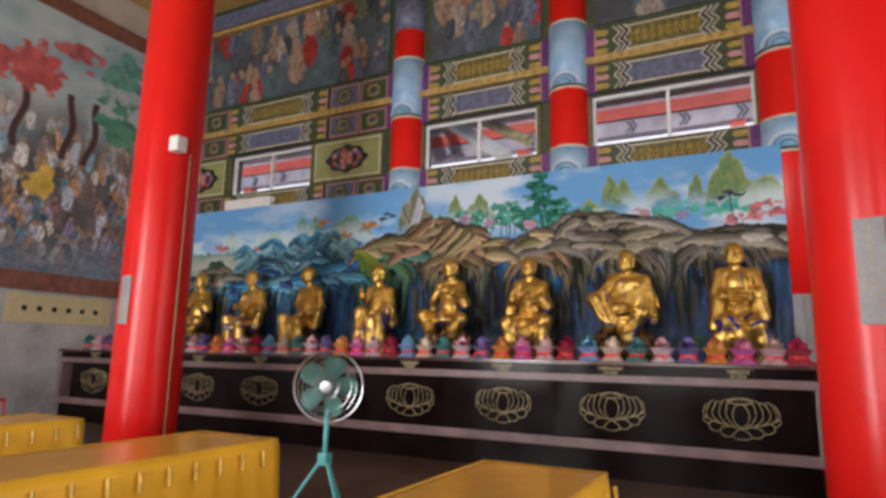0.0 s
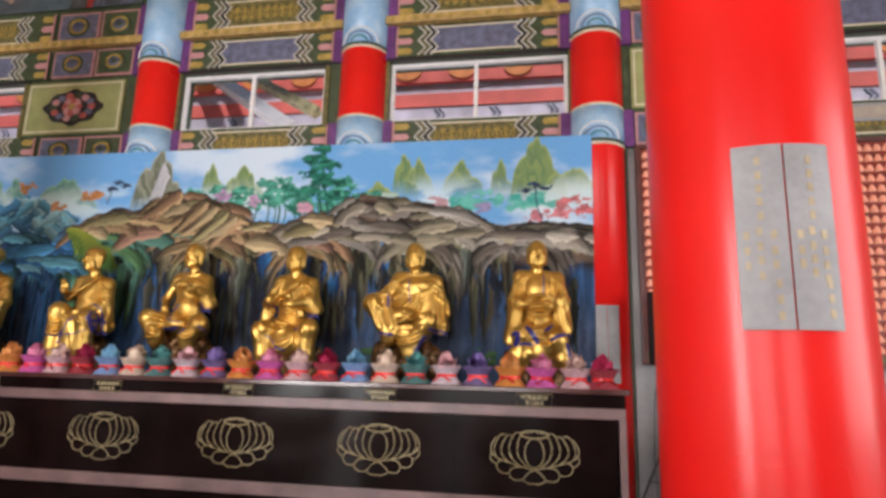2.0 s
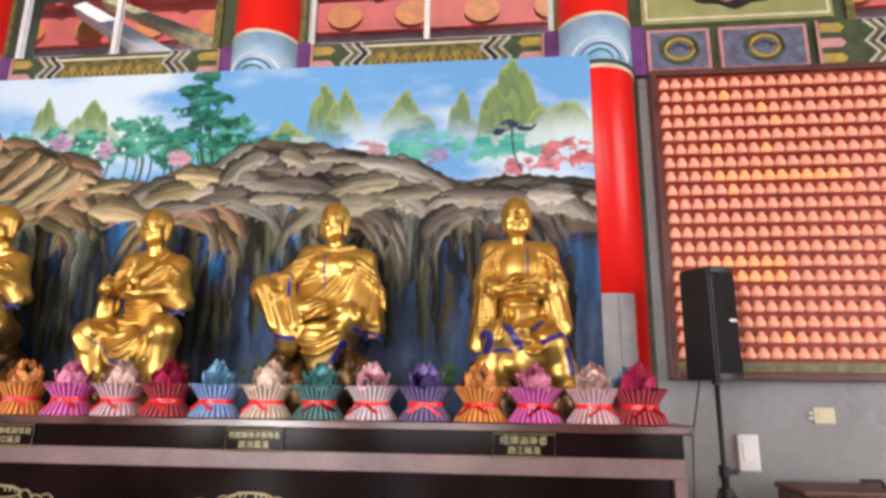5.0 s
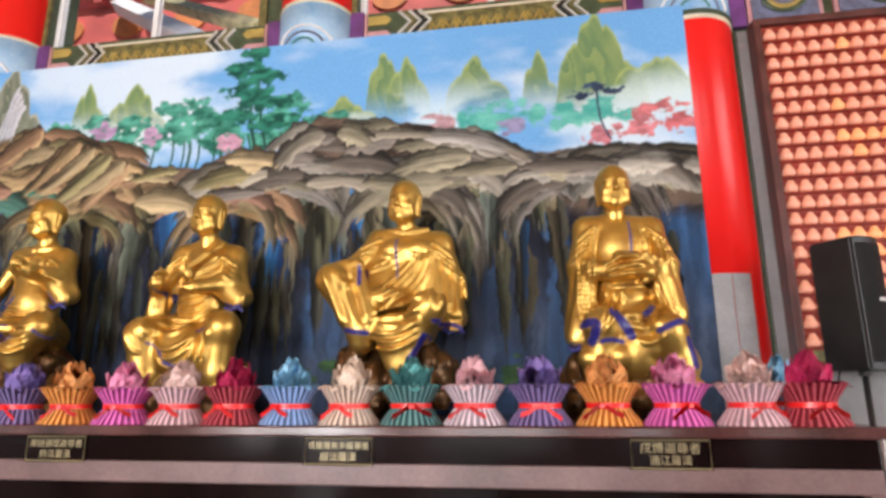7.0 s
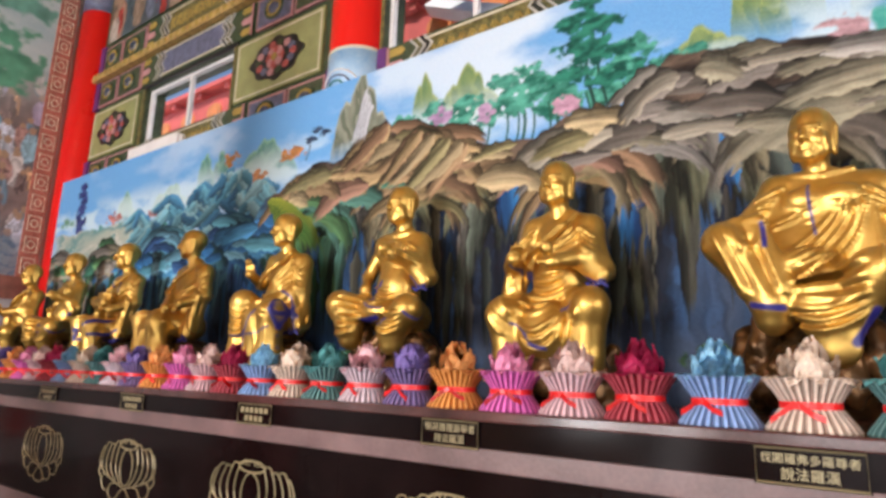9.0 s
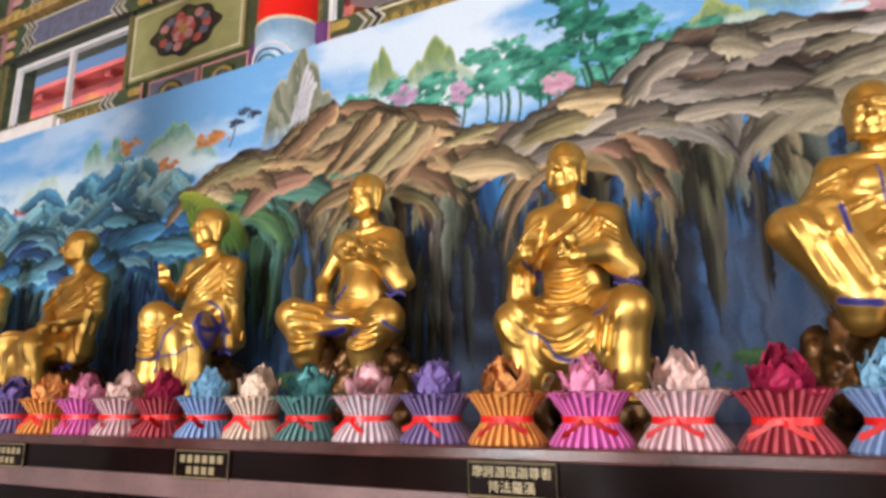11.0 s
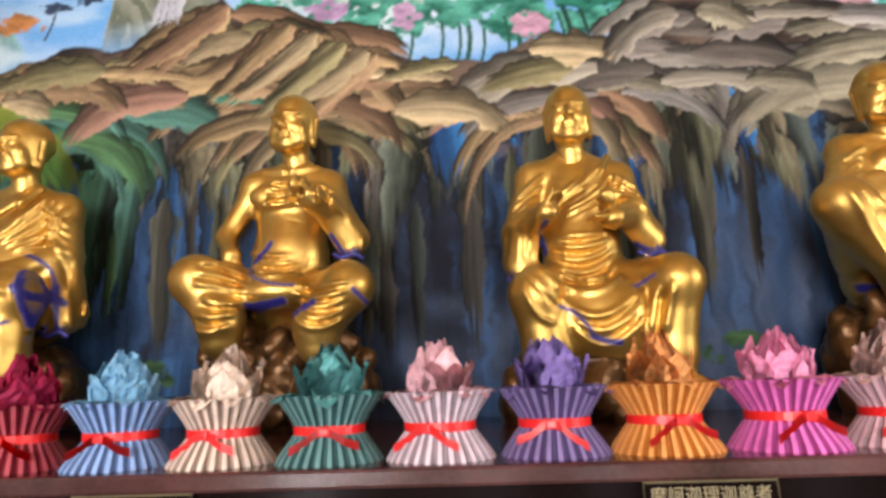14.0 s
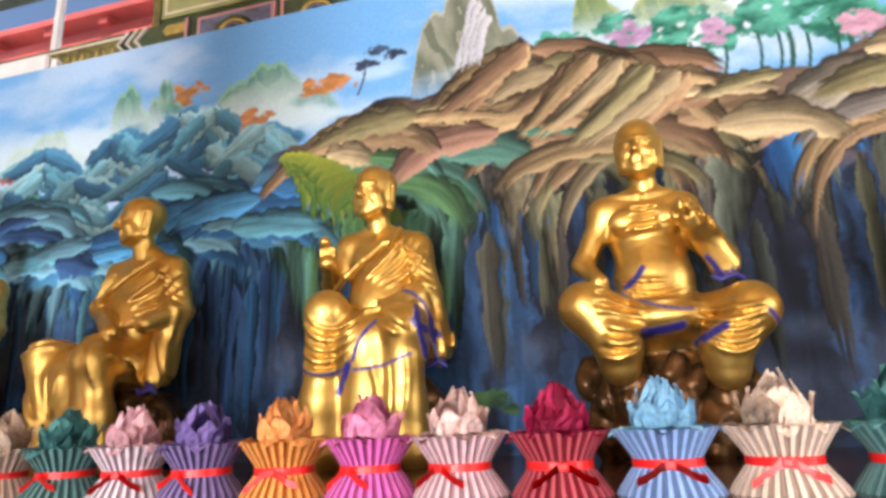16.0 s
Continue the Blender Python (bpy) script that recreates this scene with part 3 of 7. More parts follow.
tagged(e, "white edged slanting gable board outside the window", "roof edge", kind="structure")
far = link("backdrop", boxed(-70, 70, 55, 55.5, -0.3, 40), glow_mat("pale_hazy_sky", (0.90, 0.92, 1.0), 1.6, (0.8, 0.82, 0.9)))
tagged(far, "pale hazy sky beyond the eaves", "backdrop", kind="structure")


# ---- the long altar counter ----
CX0, CX1, CF, CTOP = -11.95, 0.62, 7.36, 1.32
PITCH = 1.349
PLAQUE_X = [-0.128 - PITCH * k for k in range(9)]
STATUE_X = (-0.124, -1.473, -2.880, -4.173, -5.516, -6.993, -8.33, -9.68, -11.02)


def lotus_emblem(parent, x, z, y):
    """A round lotus drawn in pale gold line: a globe of tall petals round a seed head, low petals below."""
    e = part("lotus_emblem", tube(bmesh.new(), [(x + 0.115 * math.cos(t), y, z + 0.165 + 0.030 * math.sin(t)) for t in [2 * math.pi * i / 20 for i in range(20)]], 0.006, 5, True), EMBLEM, parent)

    def line(pts, r=0.0046):
        part("petal_line", tube(bmesh.new(), [(x + 0.95 * a, y, z + 1.12 * b) for a, b in pts], r, 5), EMBLEM, e)

    def bez(p0, p1, p2, n=8):
        return [((1 - t) ** 2 * p0[0] + 2 * t * (1 - t) * p1[0] + t * t * p2[0], (1 - t) ** 2 * p0[1] + 2 * t * (1 - t) * p1[1] + t * t * p2[1]) for t in [i / n for i in range(n + 1)]]

    line([(0.085 * math.cos(t), 0.015 + 0.105 * math.sin(t)) for t in [2 * math.pi * i / 18 for i in range(19)]])
    for s in (-1, 1):
        for k, (a, top) in enumerate(((0.135, 0.145), (0.205, 0.135), (0.275, 0.115), (0.335, 0.12))):
            line(bez((s * (a - 0.02), top), (s * (a + 0.075), 0.0), (s * (0.06 + 0.075 * k), -0.085 + 0.012 * k)))
            line(bez((s * (a - 0.02), top), (s * (a - 0.04), top + 0.035), (s * (a - 0.085), top + 0.018), 5))
        line(bez((s * 0.335, 0.12), (s * 0.41, 0.05), (s * 0.37, 0.0)))
        line(bez((s * 0.37, 0.0), (s * 0.42, -0.04), (s * 0.33, -0.075)))
        line(bez((s * 0.33, -0.075), (s * 0.33, -0.15), (s * 0.22, -0.135)))
        line(bez((s * 0.22, -0.135), (s * 0.20, -0.20), (s * 0.10, -0.175)))
        line(bez((s * 0.10, -0.175), (s * 0.05, -0.215), (0.0, -0.20)))
        line(bez((s * 0.10, -0.175), (s * 0.06, -0.12), (0.0, -0.105)))
        line(bez((s * 0.22, -0.135), (s * 0.20, -0.08), (s * 0.12, -0.088)))
        line(bez((s * 0.33, -0.075), (s * 0.31, -0.03), (s * 0.22, -0.055)))
        line(bez((s * 0.37, 0.0), (s * 0.33, -0.05), (0.0, -0.105)))
        for q in (0.03, 0.06, 0.09):
            line([(s * q, 0.150), (s * q * 0.75, 0.178)], 0.004)


def counter():
    e = empty("altar_counter", (CX0 + CX1) / 2, 8.1, 0)
    ox, oy = (CX0 + CX1) / 2, 8.1
    L = (CX1 - CX0) / 2
    f = CF - oy
    part("worktop", boxed(-L - 0.04, L + 0.035, f - 0.03, 1.02, CTOP - 0.045, CTOP, bevel=0.008), SLAB, e, "dark maroon polished slab")
    part("frieze", boxed(-L, L, f + 0.03, 0.95, 1.165, CTOP - 0.045), GRANITE, e)
    part("upper_rail", boxed(-L, L, f + 0.02, 0.9, 1.075, 1.165, bevel=0.006), RAIL, e)
    part("lower_rail", boxed(-L, L, f + 0.02, 0.9, 0.315, 0.425, bevel=0.006), RAIL, e)
    part("plinth", boxed(-L + 0.03, L - 0.03, f + 0.06, 0.9, 0.0, 0.315), GRANITE, e)
    for s in (-1, 1):
        part("end_stile", boxed(*sorted((s * L, s * (L - 0.055))), f + 0.02, 0.9, 0.425, 1.075), RAIL, e)
    for k in range(9):
        x = PLAQUE_X[k] - ox
        a = max(-L + 0.055, x - PITCH / 2 + 0.001)
        b = min(L - 0.055, x + PITCH / 2 - 0.001)
        p = part("black_panel", boxed(a, b, f + 0.04, 0.88, 0.425, 1.075), GRANITE, e)
        lotus_emblem(p, x, 0.765, f + 0.038)
    tagged(e, "long dark altar counter with gold lotus emblems", "counter")


counter()

TEXTS = (("戌博迦尊者", "過江羅漢"), ("伐闍羅弗多羅尊者", "說法羅漢"), ("摩訶迦理迦尊者", "持法羅漢"))


def lettering(name, body, size, x, y, z, parent):
    cu = bpy.data.curves.new(name, "FONT")
    cu.body, cu.size, cu.align_x, cu.align_y, cu.extrude = body, size, "CENTER", "CENTER", 0.0012
    ob = new(name, cu)
    ob.data.materials.append(EMBLEM)
    ob.parent = parent
    ob.matrix_local = pose(x, y, z, 90, 0, 0)
    return ob


def plaque(k):
    e = empty("name_plaque", PLAQUE_X[k], CF + 0.03, 1.155)
    part("plate", boxed(-0.155, 0.155, -0.010, 0.0, 0, 0.118), GRANITE, e)
    part("border", tube(bmesh.new(), [(-0.148, -0.011, 0.006), (0.148, -0.011, 0.006), (0.148, -0.011, 0.112), (-0.148, -0.011, 0.112)], 0.004, 4, True), EMBLEM, e)
    if k < 3:
        a, b = TEXTS[k]
        lettering("lettering", a, min(0.046, 0.27 / len(a)), 0, -0.0105, 0.080, e)
        lettering("lettering", b, 0.040, 0, -0.0105, 0.034, e)
    else:
        for j in range(6):
            part("character_mark", boxed(-0.12 + j * 0.042, -0.092 + j * 0.042, -0.013, -0.010, 0.065, 0.095), EMBLEM, e)
        for j in range(4):
            part("character_mark", boxed(-0.08 + j * 0.042, -0.052 + j * 0.042, -0.013, -0.010, 0.02, 0.05), EMBLEM, e)
    tagged(e, "small black name plaque with gold characters", "plaque", "name plaques on the counter")


for _k in range(9):
    plaque(_k)


# ---- folded paper lotus offerings ----
FLOWERS = (("crimson", (0.36, 0.012, 0.035), (0.45, 0.015, 0.09)), ("pale pink", (0.66, 0.42, 0.46), (0.68, 0.50, 0.46)), ("magenta", (0.66, 0.10, 0.42), (0.70, 0.26, 0.42)),
           ("orange", (0.80, 0.26, 0.03), (0.78, 0.32, 0.10)), ("purple", (0.15, 0.10, 0.28), (0.20, 0.14, 0.38)), ("white and pink", (0.62, 0.50, 0.56), (0.68, 0.42, 0.46)),
           ("teal", (0.06, 0.19, 0.19), (0.09, 0.30, 0.30)), ("cream", (0.68, 0.52, 0.42), (0.72, 0.56, 0.46)), ("sky blue", (0.20, 0.34, 0.64), (0.25, 0.50, 0.72)))


def paper_material(name, c, for_cup):
    return mat(name, c, 0.6, vary=0.10 if for_cup else 0.15, scale=26 if for_cup else 55, bump=0.3, bscale=120)


def petal_mesh(name, length, width, curl, material, crumple=0.0):
    """One pointed paper petal standing on its foot, cupped and bent outwards."""
    bm = bmesh.new()
    nu, nv = 5, 6
    g = []
    for j in range(nv + 1):
        t = j / nv
        w = width * (math.sin(math.pi * min(1.0, 0.16 + 0.84 * t)) ** 0.75) * (1.0 - 0.25 * t)
        if j == nv:
            w = 0.002
        row = []
        for i in range(nu):
            s = -1 + 2 * i / (nu - 1)
            out = curl * t * t * length - 0.35 * w * (1 - s * s) * (1 - 0.6 * t) + 0.0
            crease = 0.0042 * (1 if i % 2 else -1) * (0.4 + 0.6 * math.sin(2.1 * j + crumple)) + 0.003 * math.sin(5 * t + 3 * s + crumple)
            row.append(bm.verts.new((s * w, -out + 0.30 * w * s * s + crease, t * length * (1 - 0.25 * curl * t))))
        g.append(row)
    for j in range(nv):
        for i in range(nu - 1):
            bm.faces.new((g[j][i], g[j][i + 1], g[j + 1][i + 1], g[j + 1][i]))
    bmesh.ops.solidify(bm, geom=bm.faces[:], thickness=0.0015)
    me = bpy.data.meshes.new(name)
    bm.to_mesh(me)
    bm.free()
    me.materials.append(material)
    return me


def paper_lotus(k):
    nm, cup_c, bloom_c = FLOWERS[k]
    # cup colour darkened to carry the shade in its pleats
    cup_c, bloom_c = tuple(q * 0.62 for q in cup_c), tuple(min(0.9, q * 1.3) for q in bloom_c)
    mc, mb = paper_material("paper_cup_%s" % nm.replace(" ", "_"), cup_c, True), paper_material("paper_petal_%s" % nm.replace(" ", "_"), bloom_c, False)
    e = empty("paper_lotus", 0, 0, 0)
    N = 150
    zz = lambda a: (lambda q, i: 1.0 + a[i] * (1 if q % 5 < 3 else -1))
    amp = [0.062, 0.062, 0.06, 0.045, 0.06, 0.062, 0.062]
    bm = lathe(bmesh.new(), [(0.131, 0.0), (0.121, 0.018), (0.097, 0.052), (0.080, 0.078), (0.094, 0.106), (0.116, 0.140), (0.131, 0.163)], N, zz(amp))
    top = [f for f in bm.faces if len(f.verts) == N]
    for f in top:
        if f.calc_center_median().z > 0.1:
            bm.faces.remove(f)
    # pleat light and shade put into colour: pale ridge faces, dark valley faces
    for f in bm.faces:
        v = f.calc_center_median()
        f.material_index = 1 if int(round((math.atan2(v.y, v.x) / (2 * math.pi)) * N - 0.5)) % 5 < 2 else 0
    # paler copy of the cup paper, standing for lit ridges
    ml = paper_material("paper_lit_ridge_%s" % nm.replace(" ", "_"), tuple(min(0.85, 0.07 + q * 1.95) for q in cup_c), True)
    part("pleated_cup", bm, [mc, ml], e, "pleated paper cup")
    part("inner_disc", lathe(bmesh.new(), [(0.120, 0.150), (0.06, 0.153)], 24), mc, e)
    part("ribbon", lathe(bmesh.new(), [(0.0855, 0.065), (0.0915, 0.068), (0.0915, 0.088), (0.0855, 0.091)], 32), RIBBON, e, "red satin ribbon", smooth=False)
    rnd = random.Random(k + 11)
    for s, dz in ((-1, rnd.uniform(-0.040, -0.022)), (1, rnd.uniform(-0.040, -0.018))):
        bm = bmesh.new()
        p = [(-s * 0.012, -0.095, 0.082), (s * 0.024, -0.099, 0.070), (s * 0.052, -0.100, 0.061 + 0.4 * dz), (s * 0.084, -0.098, 0.064 + dz)]
        rows = [[bm.verts.new((a, b + 0.003 * math.sin(40 * a + h * 300), c + h)) for h in (-0.010, 0.010)] for a, b, c in p]
        for a, b in zip(rows, rows[1:]):
            bm.faces.new((a[0], b[0], b[1], a[1]))
        bmesh.ops.solidify(bm, geom=bm.faces[:], thickness=0.002)
        part("ribbon_end", bm, RIBBON, e)
    part("ribbon_knot", boxed(-0.013, 0.013, -0.103, -0.089, 0.066, 0.088, bevel=0.004), RIBBON, e)
    rings = ((9, 0.086, 0.066, 0.042, 0.50, 0.150, 62), (9, 0.076, 0.084, 0.046, -0.25, 0.148, 20), (8, 0.068, 0.104, 0.048, -0.46, 0.148, 10), (7, 0.054, 0.120, 0.044, -0.46, 0.150, 6), (6, 0.036, 0.132, 0.036, -0.28, 0.150, 3), (4, 0.016, 0.136, 0.026, -0.10, 0.150, 2))
    for ri, (n, r, ln, w, curl, z, tip) in enumerate(rings):
        shapes = [petal_mesh("petal", ln * rnd.uniform(0.9, 1.06), w * rnd.uniform(0.9, 1.15), curl + rnd.uniform(-0.1, 0.1), mb, rnd.uniform(0, 6)) for _ in range(3)]
        for i in range(n):
            a = 2 * math.pi * (i + 0.5 * (ri % 2)) / n + rnd.uniform(-0.14, 0.14)
            o = new("petal", shapes[i % 3])
            o.parent = e
            o.matrix_local = Matrix.Rotation(a, 4, "Z") @ Matrix.Translation((0, -r, z)) @ Matrix.Rotation(radians(rnd.uniform(-8, 8) + tip), 4, "X") @ Matrix.Rotation(rnd.uniform(-0.15, 0.15), 4, "Y")
    tagged(e, "%s paper lotus in a cup tied with red ribbon" % nm, "paper flower", "row of paper lotus offerings")
    return e


_proto = [paper_lotus(k) for k in range(9)]
_rf = random.Random(5)
for _k in range(43):
    m = pose((0.503 if _k else 0.45) - 0.2815 * _k + _rf.uniform(-0.006, 0.006), 7.50 + _rf.uniform(-0.008, 0.008), CTOP, 0, 0, _rf.uniform(-25, 25))
    if _k < 9:
        _proto[_k].matrix_basis = m
    else:
        copy_thing(_proto[_k % 9], m)
copy_thing(_proto[8], pose(0.47, 7.86, CTOP, 0, 0, 30))


# ---- the long landscape painting behind the statues ----
def saw(v, n):
    w = v * n
    return w - np.floor(w)


def landscape(x0, x1, z0, z1, res):
    w, h = int((x1 - x0) / res), int((z1 - z0) / res)
    X, Z = np.meshgrid(np.linspace(x0, x1, w), np.linspace(z0, z1, h))
    # sky with drifting cloud
    c = fbm(X * 1.1 + 3, Z * 2.2, 5)
    img = mixc((0.14, 0.36, 0.68), (0.60, 0.72, 0.82), sstep(0.42, 0.72, c + 0.10 * (3.9 - Z)) * (0.45 + 0.55 * sstep(-9.0, -2.0, X)))
    rag = fbm(X * 9, Z * 9, 4) - 0.5

    def peak(cx, base, top, wd, col, dark):
        nonlocal img
        q = np.abs(X - cx) / wd
        jit = 0.05 * (fbm(X * 9 + cx * 5, Z * 3, 3) - 0.5)
        prof = np.full_like(X, base - 0.2)
        for off, hh, ww in ((0.0, 1.0, 0.62), (-0.6, 0.72, 0.6), (0.8, 0.5, 0.7), (0.4, 0.86, 0.5)):
            qq = np.abs(X - cx - off * wd + jit) / (ww * wd)
            prof = np.maximum(prof, base + (top - base) * hh * (1 - 0.22 * qq - 0.5 * qq ** 4 + 0.55 * (fbm(X * 6 + cx * 7, X * 0 + off * 3 + cx, 3) - 0.5)))
        m = sstep(0.0, 0.03, prof - Z) * (q < 1.5)
        m = m * sstep(base - 0.15, base + 0.22, Z)
        tone = np.clip(0.65 * saw(fbm(X * 6 + Z * 2.2, Z * 1.6 - X * 2, 3), 4) + 0.7 * (prof - Z < 0.05) - 0.1, 0, 1)
        img = img * (1 - m[..., None]) + mixc(dark, col, tone) * m[..., None]

    G, D = (0.30, 0.38, 0.13), (0.13, 0.22, 0.10)
    for cx, b, t, wd in ((-1.72, 3.55, 4.10, 0.12), (-1.55, 3.58, 4.02, 0.12), (-1.04, 3.55, 3.95, 0.18), (-0.55, 3.55, 3.92, 0.10), (-0.14, 3.45, 4.20, 0.24), (0.28, 3.5, 3.86, 0.26), (-2.02, 3.4, 3.72, 0.18), (-4.28, 3.55, 4.06, 0.11), (-3.86, 3.5, 3.95, 0.22)):
        peak(cx, b, t, wd, G, D)
    peak(-5.06, 3.4, 4.22, 0.27, (0.36, 0.38, 0.30), (0.12, 0.14, 0.10))
    for cx, b, t, wd in ((-6.42, 3.4, 3.90, 0.36), (-7.5, 3.5, 3.96, 0.13), (-7.22, 3.5, 3.95, 0.12), (-8.25, 3.35, 3.68, 0.30), (-9.3, 3.3, 3.75, 0.2)):
        peak(cx, b, t, wd, (0.22, 0.44, 0.30), (0.08, 0.22, 0.20))
    # mist over the feet of the peaks
    mist = sstep(0.42, 0.62, fbm(X * 1.6 + 9, Z * 4, 4)) * sstep(3.15, 3.4, Z) * sstep(3.85, 3.5, Z) * 0.7
    img = lay(img, mist, (0.62, 0.76, 0.78))

    def span(xa, xb, za, zb):
        i0, i1 = int(max(0, (za - z0) / res)), int(min(h, (zb - z0) / res + 2))
        j0, j1 = int(max(0, (xa - x0) / res)), int(min(w, (xb - x0) / res + 2))
        return slice(i0, max(i0, i1)), slice(j0, max(j0, j1))

    def leaf(cx, cz, rx, rz, col, dark, fine=15, ht=0.55):
        sl = span(cx - 1.3 * rx, cx + 1.3 * rx, cz - 1.3 * rz, cz + 1.3 * rz)
        x, z = X[sl], Z[sl]
        d = ((x - cx) / rx) ** 2 + ((z - cz) / rz) ** 2
        n = fbm(x * fine + cx * 3, z * fine * 1.25, 3)
        m = sstep(0.0, 0.25, (1 - d) * ht + (n - 0.55) * 1.6) * (d < 1.6)
        t = np.clip(fbm(x * fine * 0.8 + 31, z * fine * 1.6, 3) * 2.2 - 0.6, 0, 1)
        img[sl] = img[sl] * (1 - m[..., None]) + mixc(dark, col, t) * m[..., None]

    def brush(p0, p1, p2, wd, light, dark, tip=0.25, flip=1.0):
        """One tapered brush stroke along a bend, light along its upper side and dark along the lower."""
        n = 26
        t = np.linspace(0, 1, n)
        bx = (1 - t) ** 2 * p0[0] + 2 * t * (1 - t) * p1[0] + t * t * p2[0]
        bz = (1 - t) ** 2 * p0[1] + 2 * t * (1 - t) * p1[1] + t * t * p2[1]
        sl = span(bx.min() - wd, bx.max() + wd, bz.min() - wd, bz.max() + wd)
        x, z = X[sl], Z[sl]
        if x.size < 4:
            return
        d2 = (x[..., None] - bx) ** 2 + (z[..., None] - bz) ** 2
        i = d2.argmin(-1)
        tx, tz = np.gradient(bx), np.gradient(bz)
        ln = np.sqrt(tx * tx + tz * tz)
        nx, nz = -tz / ln * flip, tx / ln * flip
        s = (x - bx[i]) * nx[i] + (z - bz[i]) * nz[i]
        dt = ((x - bx[i]) * tx[i] + (z - bz[i]) * tz[i]) / (ln[i] ** 2)
        inside = ~(((i == 0) & (dt < -0.3)) | ((i == n - 1) & (dt > 0.3)))
        tt = np.clip((i + np.clip(dt, -0.6, 0.6)) / (n - 1), 0, 1)
        along = fbm(tt * 5 + p0[0] * 9, s / wd * 5 + p0[1] * 7, 3)
        ww = wd * np.minimum(1, (tt + 0.06) * 5) * np.clip((1.04 - tt) / tip, 0, 1) ** 0.6 * (0.40 + 1.1 * fbm(tt * 8 + p0[0] * 31, tt * 0 + p0[1] * 13 + (s > 0) * 40, 3))
        q = s / np.maximum(ww, 1e-4)
        m = sstep(1.0, 0.86, np.abs(q)) * inside
        streak = fbm(tt * 1.6 + p0[0] * 5, s / wd * 4 + p0[1] * 3, 3)
        g = np.clip(0.45 + 0.46 * q + 0.36 * (along - 0.5) + 0.55 * (streak - 0.5) + 0.25 * (0.4 - tt), 0, 1)
        c = mixc(dark, light, g ** 1.3)
        c = c * (1 - 0.75 * sstep(0.72, 0.98, np.abs(q)) * (q < 0))[..., None]
        m = m * sstep(0.0, 0.12, 1.05 - tt - 0.55 * tip * fbm(s / wd * 6 + p0[0] * 17, s * 0 + p0[1] * 5, 2))
        img[sl] = img[sl] * (1 - m[..., None]) + c * m[..., None]

    def trunk(cx, zb, zt, wd, col, lean=0.0):
        nonlocal img
        m = sstep(wd, wd * 0.4, np.abs(X - cx - lean * (Z - zb) - 0.03 * np.sin(Z * 9 + cx))) * (Z > zb) * (Z < zt)
        img = lay(img, m, col)

    T1, T2 = (0.10, 0.40, 0.30), (0.015, 0.12, 0.085)
    for cx in (-0.9, -0.62, -0.3, 0.02):
        leaf(cx, 3.42, 0.26, 0.13, (0.16, 0.52, 0.44), (0.06, 0.34, 0.30), 9, 0.4)
    rt = np.random.RandomState(4)
    for i in range(34):
        cx = -4.2 + 2.15 * rt.rand()
        leaf(cx, 3.36 + 0.20 * rt.rand(), 0.17, 0.09, T1, T2)
        trunk(cx, 3.1, 3.45, 0.012, (0.02, 0.09, 0.06))
    for cx, cz, rx in ((-4.5, 3.58, 0.18), (-3.42, 3.72, 0.24), (-3.22, 3.62, 0.22), (-3.42, 3.55, 0.25), (-2.45, 3.68, 0.2), (-2.6, 3.58, 0.26), (-3.85, 3.60, 0.16), (-4.2, 3.62, 0.15)):
        leaf(cx, cz, rx, 0.10, T1, T2)
    trunk(-2.79, 3.2, 4.1, 0.022, (0.012, 0.05, 0.04))
    trunk(-2.70, 3.2, 3.9, 0.016, (0.012, 0.05, 0.04))
    for dx, cz, rx in ((0.0, 4.16, 0.15), (-0.10, 4.02, 0.19), (0.08, 3.94, 0.22), (-0.06, 3.82, 0.24), (0.10, 3.70, 0.28), (-0.12, 3.62, 0.2), (0.16, 3.54, 0.22)):
        leaf(-2.79 + dx, cz, rx, 0.085, (0.03, 0.22, 0.15), (0.006, 0.06, 0.045), 16, 0.7)
    for cx, cz, rx, col in ((0.30, 3.38, 0.22, (0.66, 0.20, 0.22)), (0.12, 3.28, 0.20, (0.66, 0.24, 0.27)), (-0.12, 3.24, 0.12, (0.6, 0.22, 0.26)), (0.42, 3.30, 0.15, (0.60, 0.16, 0.18)), (-3.65, 3.50, 0.12, (0.52, 0.34, 0.52)), (-3.0, 3.40, 0.12, (0.60, 0.34, 0.46)),
                           (-4.92, 3.52, 0.14, (0.55, 0.40, 0.58)), (-4.1, 3.56, 0.12, (0.52, 0.34, 0.56)), (-1.3, 3.42, 0.14, (0.58, 0.36, 0.40)), (-0.75, 3.36, 0.12, (0.30, 0.28, 0.46)), (-7.02, 3.74, 0.17, (0.55, 0.27, 0.10)), (-6.55, 3.45, 0.22, (0.58, 0.27, 0.12)), (-6.85, 3.42, 0.16, (0.52, 0.27, 0.14)),
                           (-5.98, 3.62, 0.20, (0.55, 0.24, 0.08)), (-8.55, 3.35, 0.14, (0.50, 0.16, 0.14)), (-9.6, 3.4, 0.22, (0.55, 0.22, 0.20)), (-8.35, 3.12, 0.16, (0.08, 0.38, 0.28)), (-9.2, 3.2, 0.3, (0.10, 0.36, 0.32)), (-10.0, 3.25, 0.3, (0.10, 0.34, 0.30)), (-11.0, 3.5, 0.2, (0.20, 0.40, 0.28))):
        leaf(cx, cz, rx, 0.09, col, tuple(q * 0.55 for q in col), 17, 0.5)
    trunk(-0.05, 3.2, 3.62, 0.012, (0.04, 0.05, 0.10), -0.3)
    trunk(-5.78, 3.5, 3.74, 0.010, (0.05, 0.05, 0.07), 0.25)
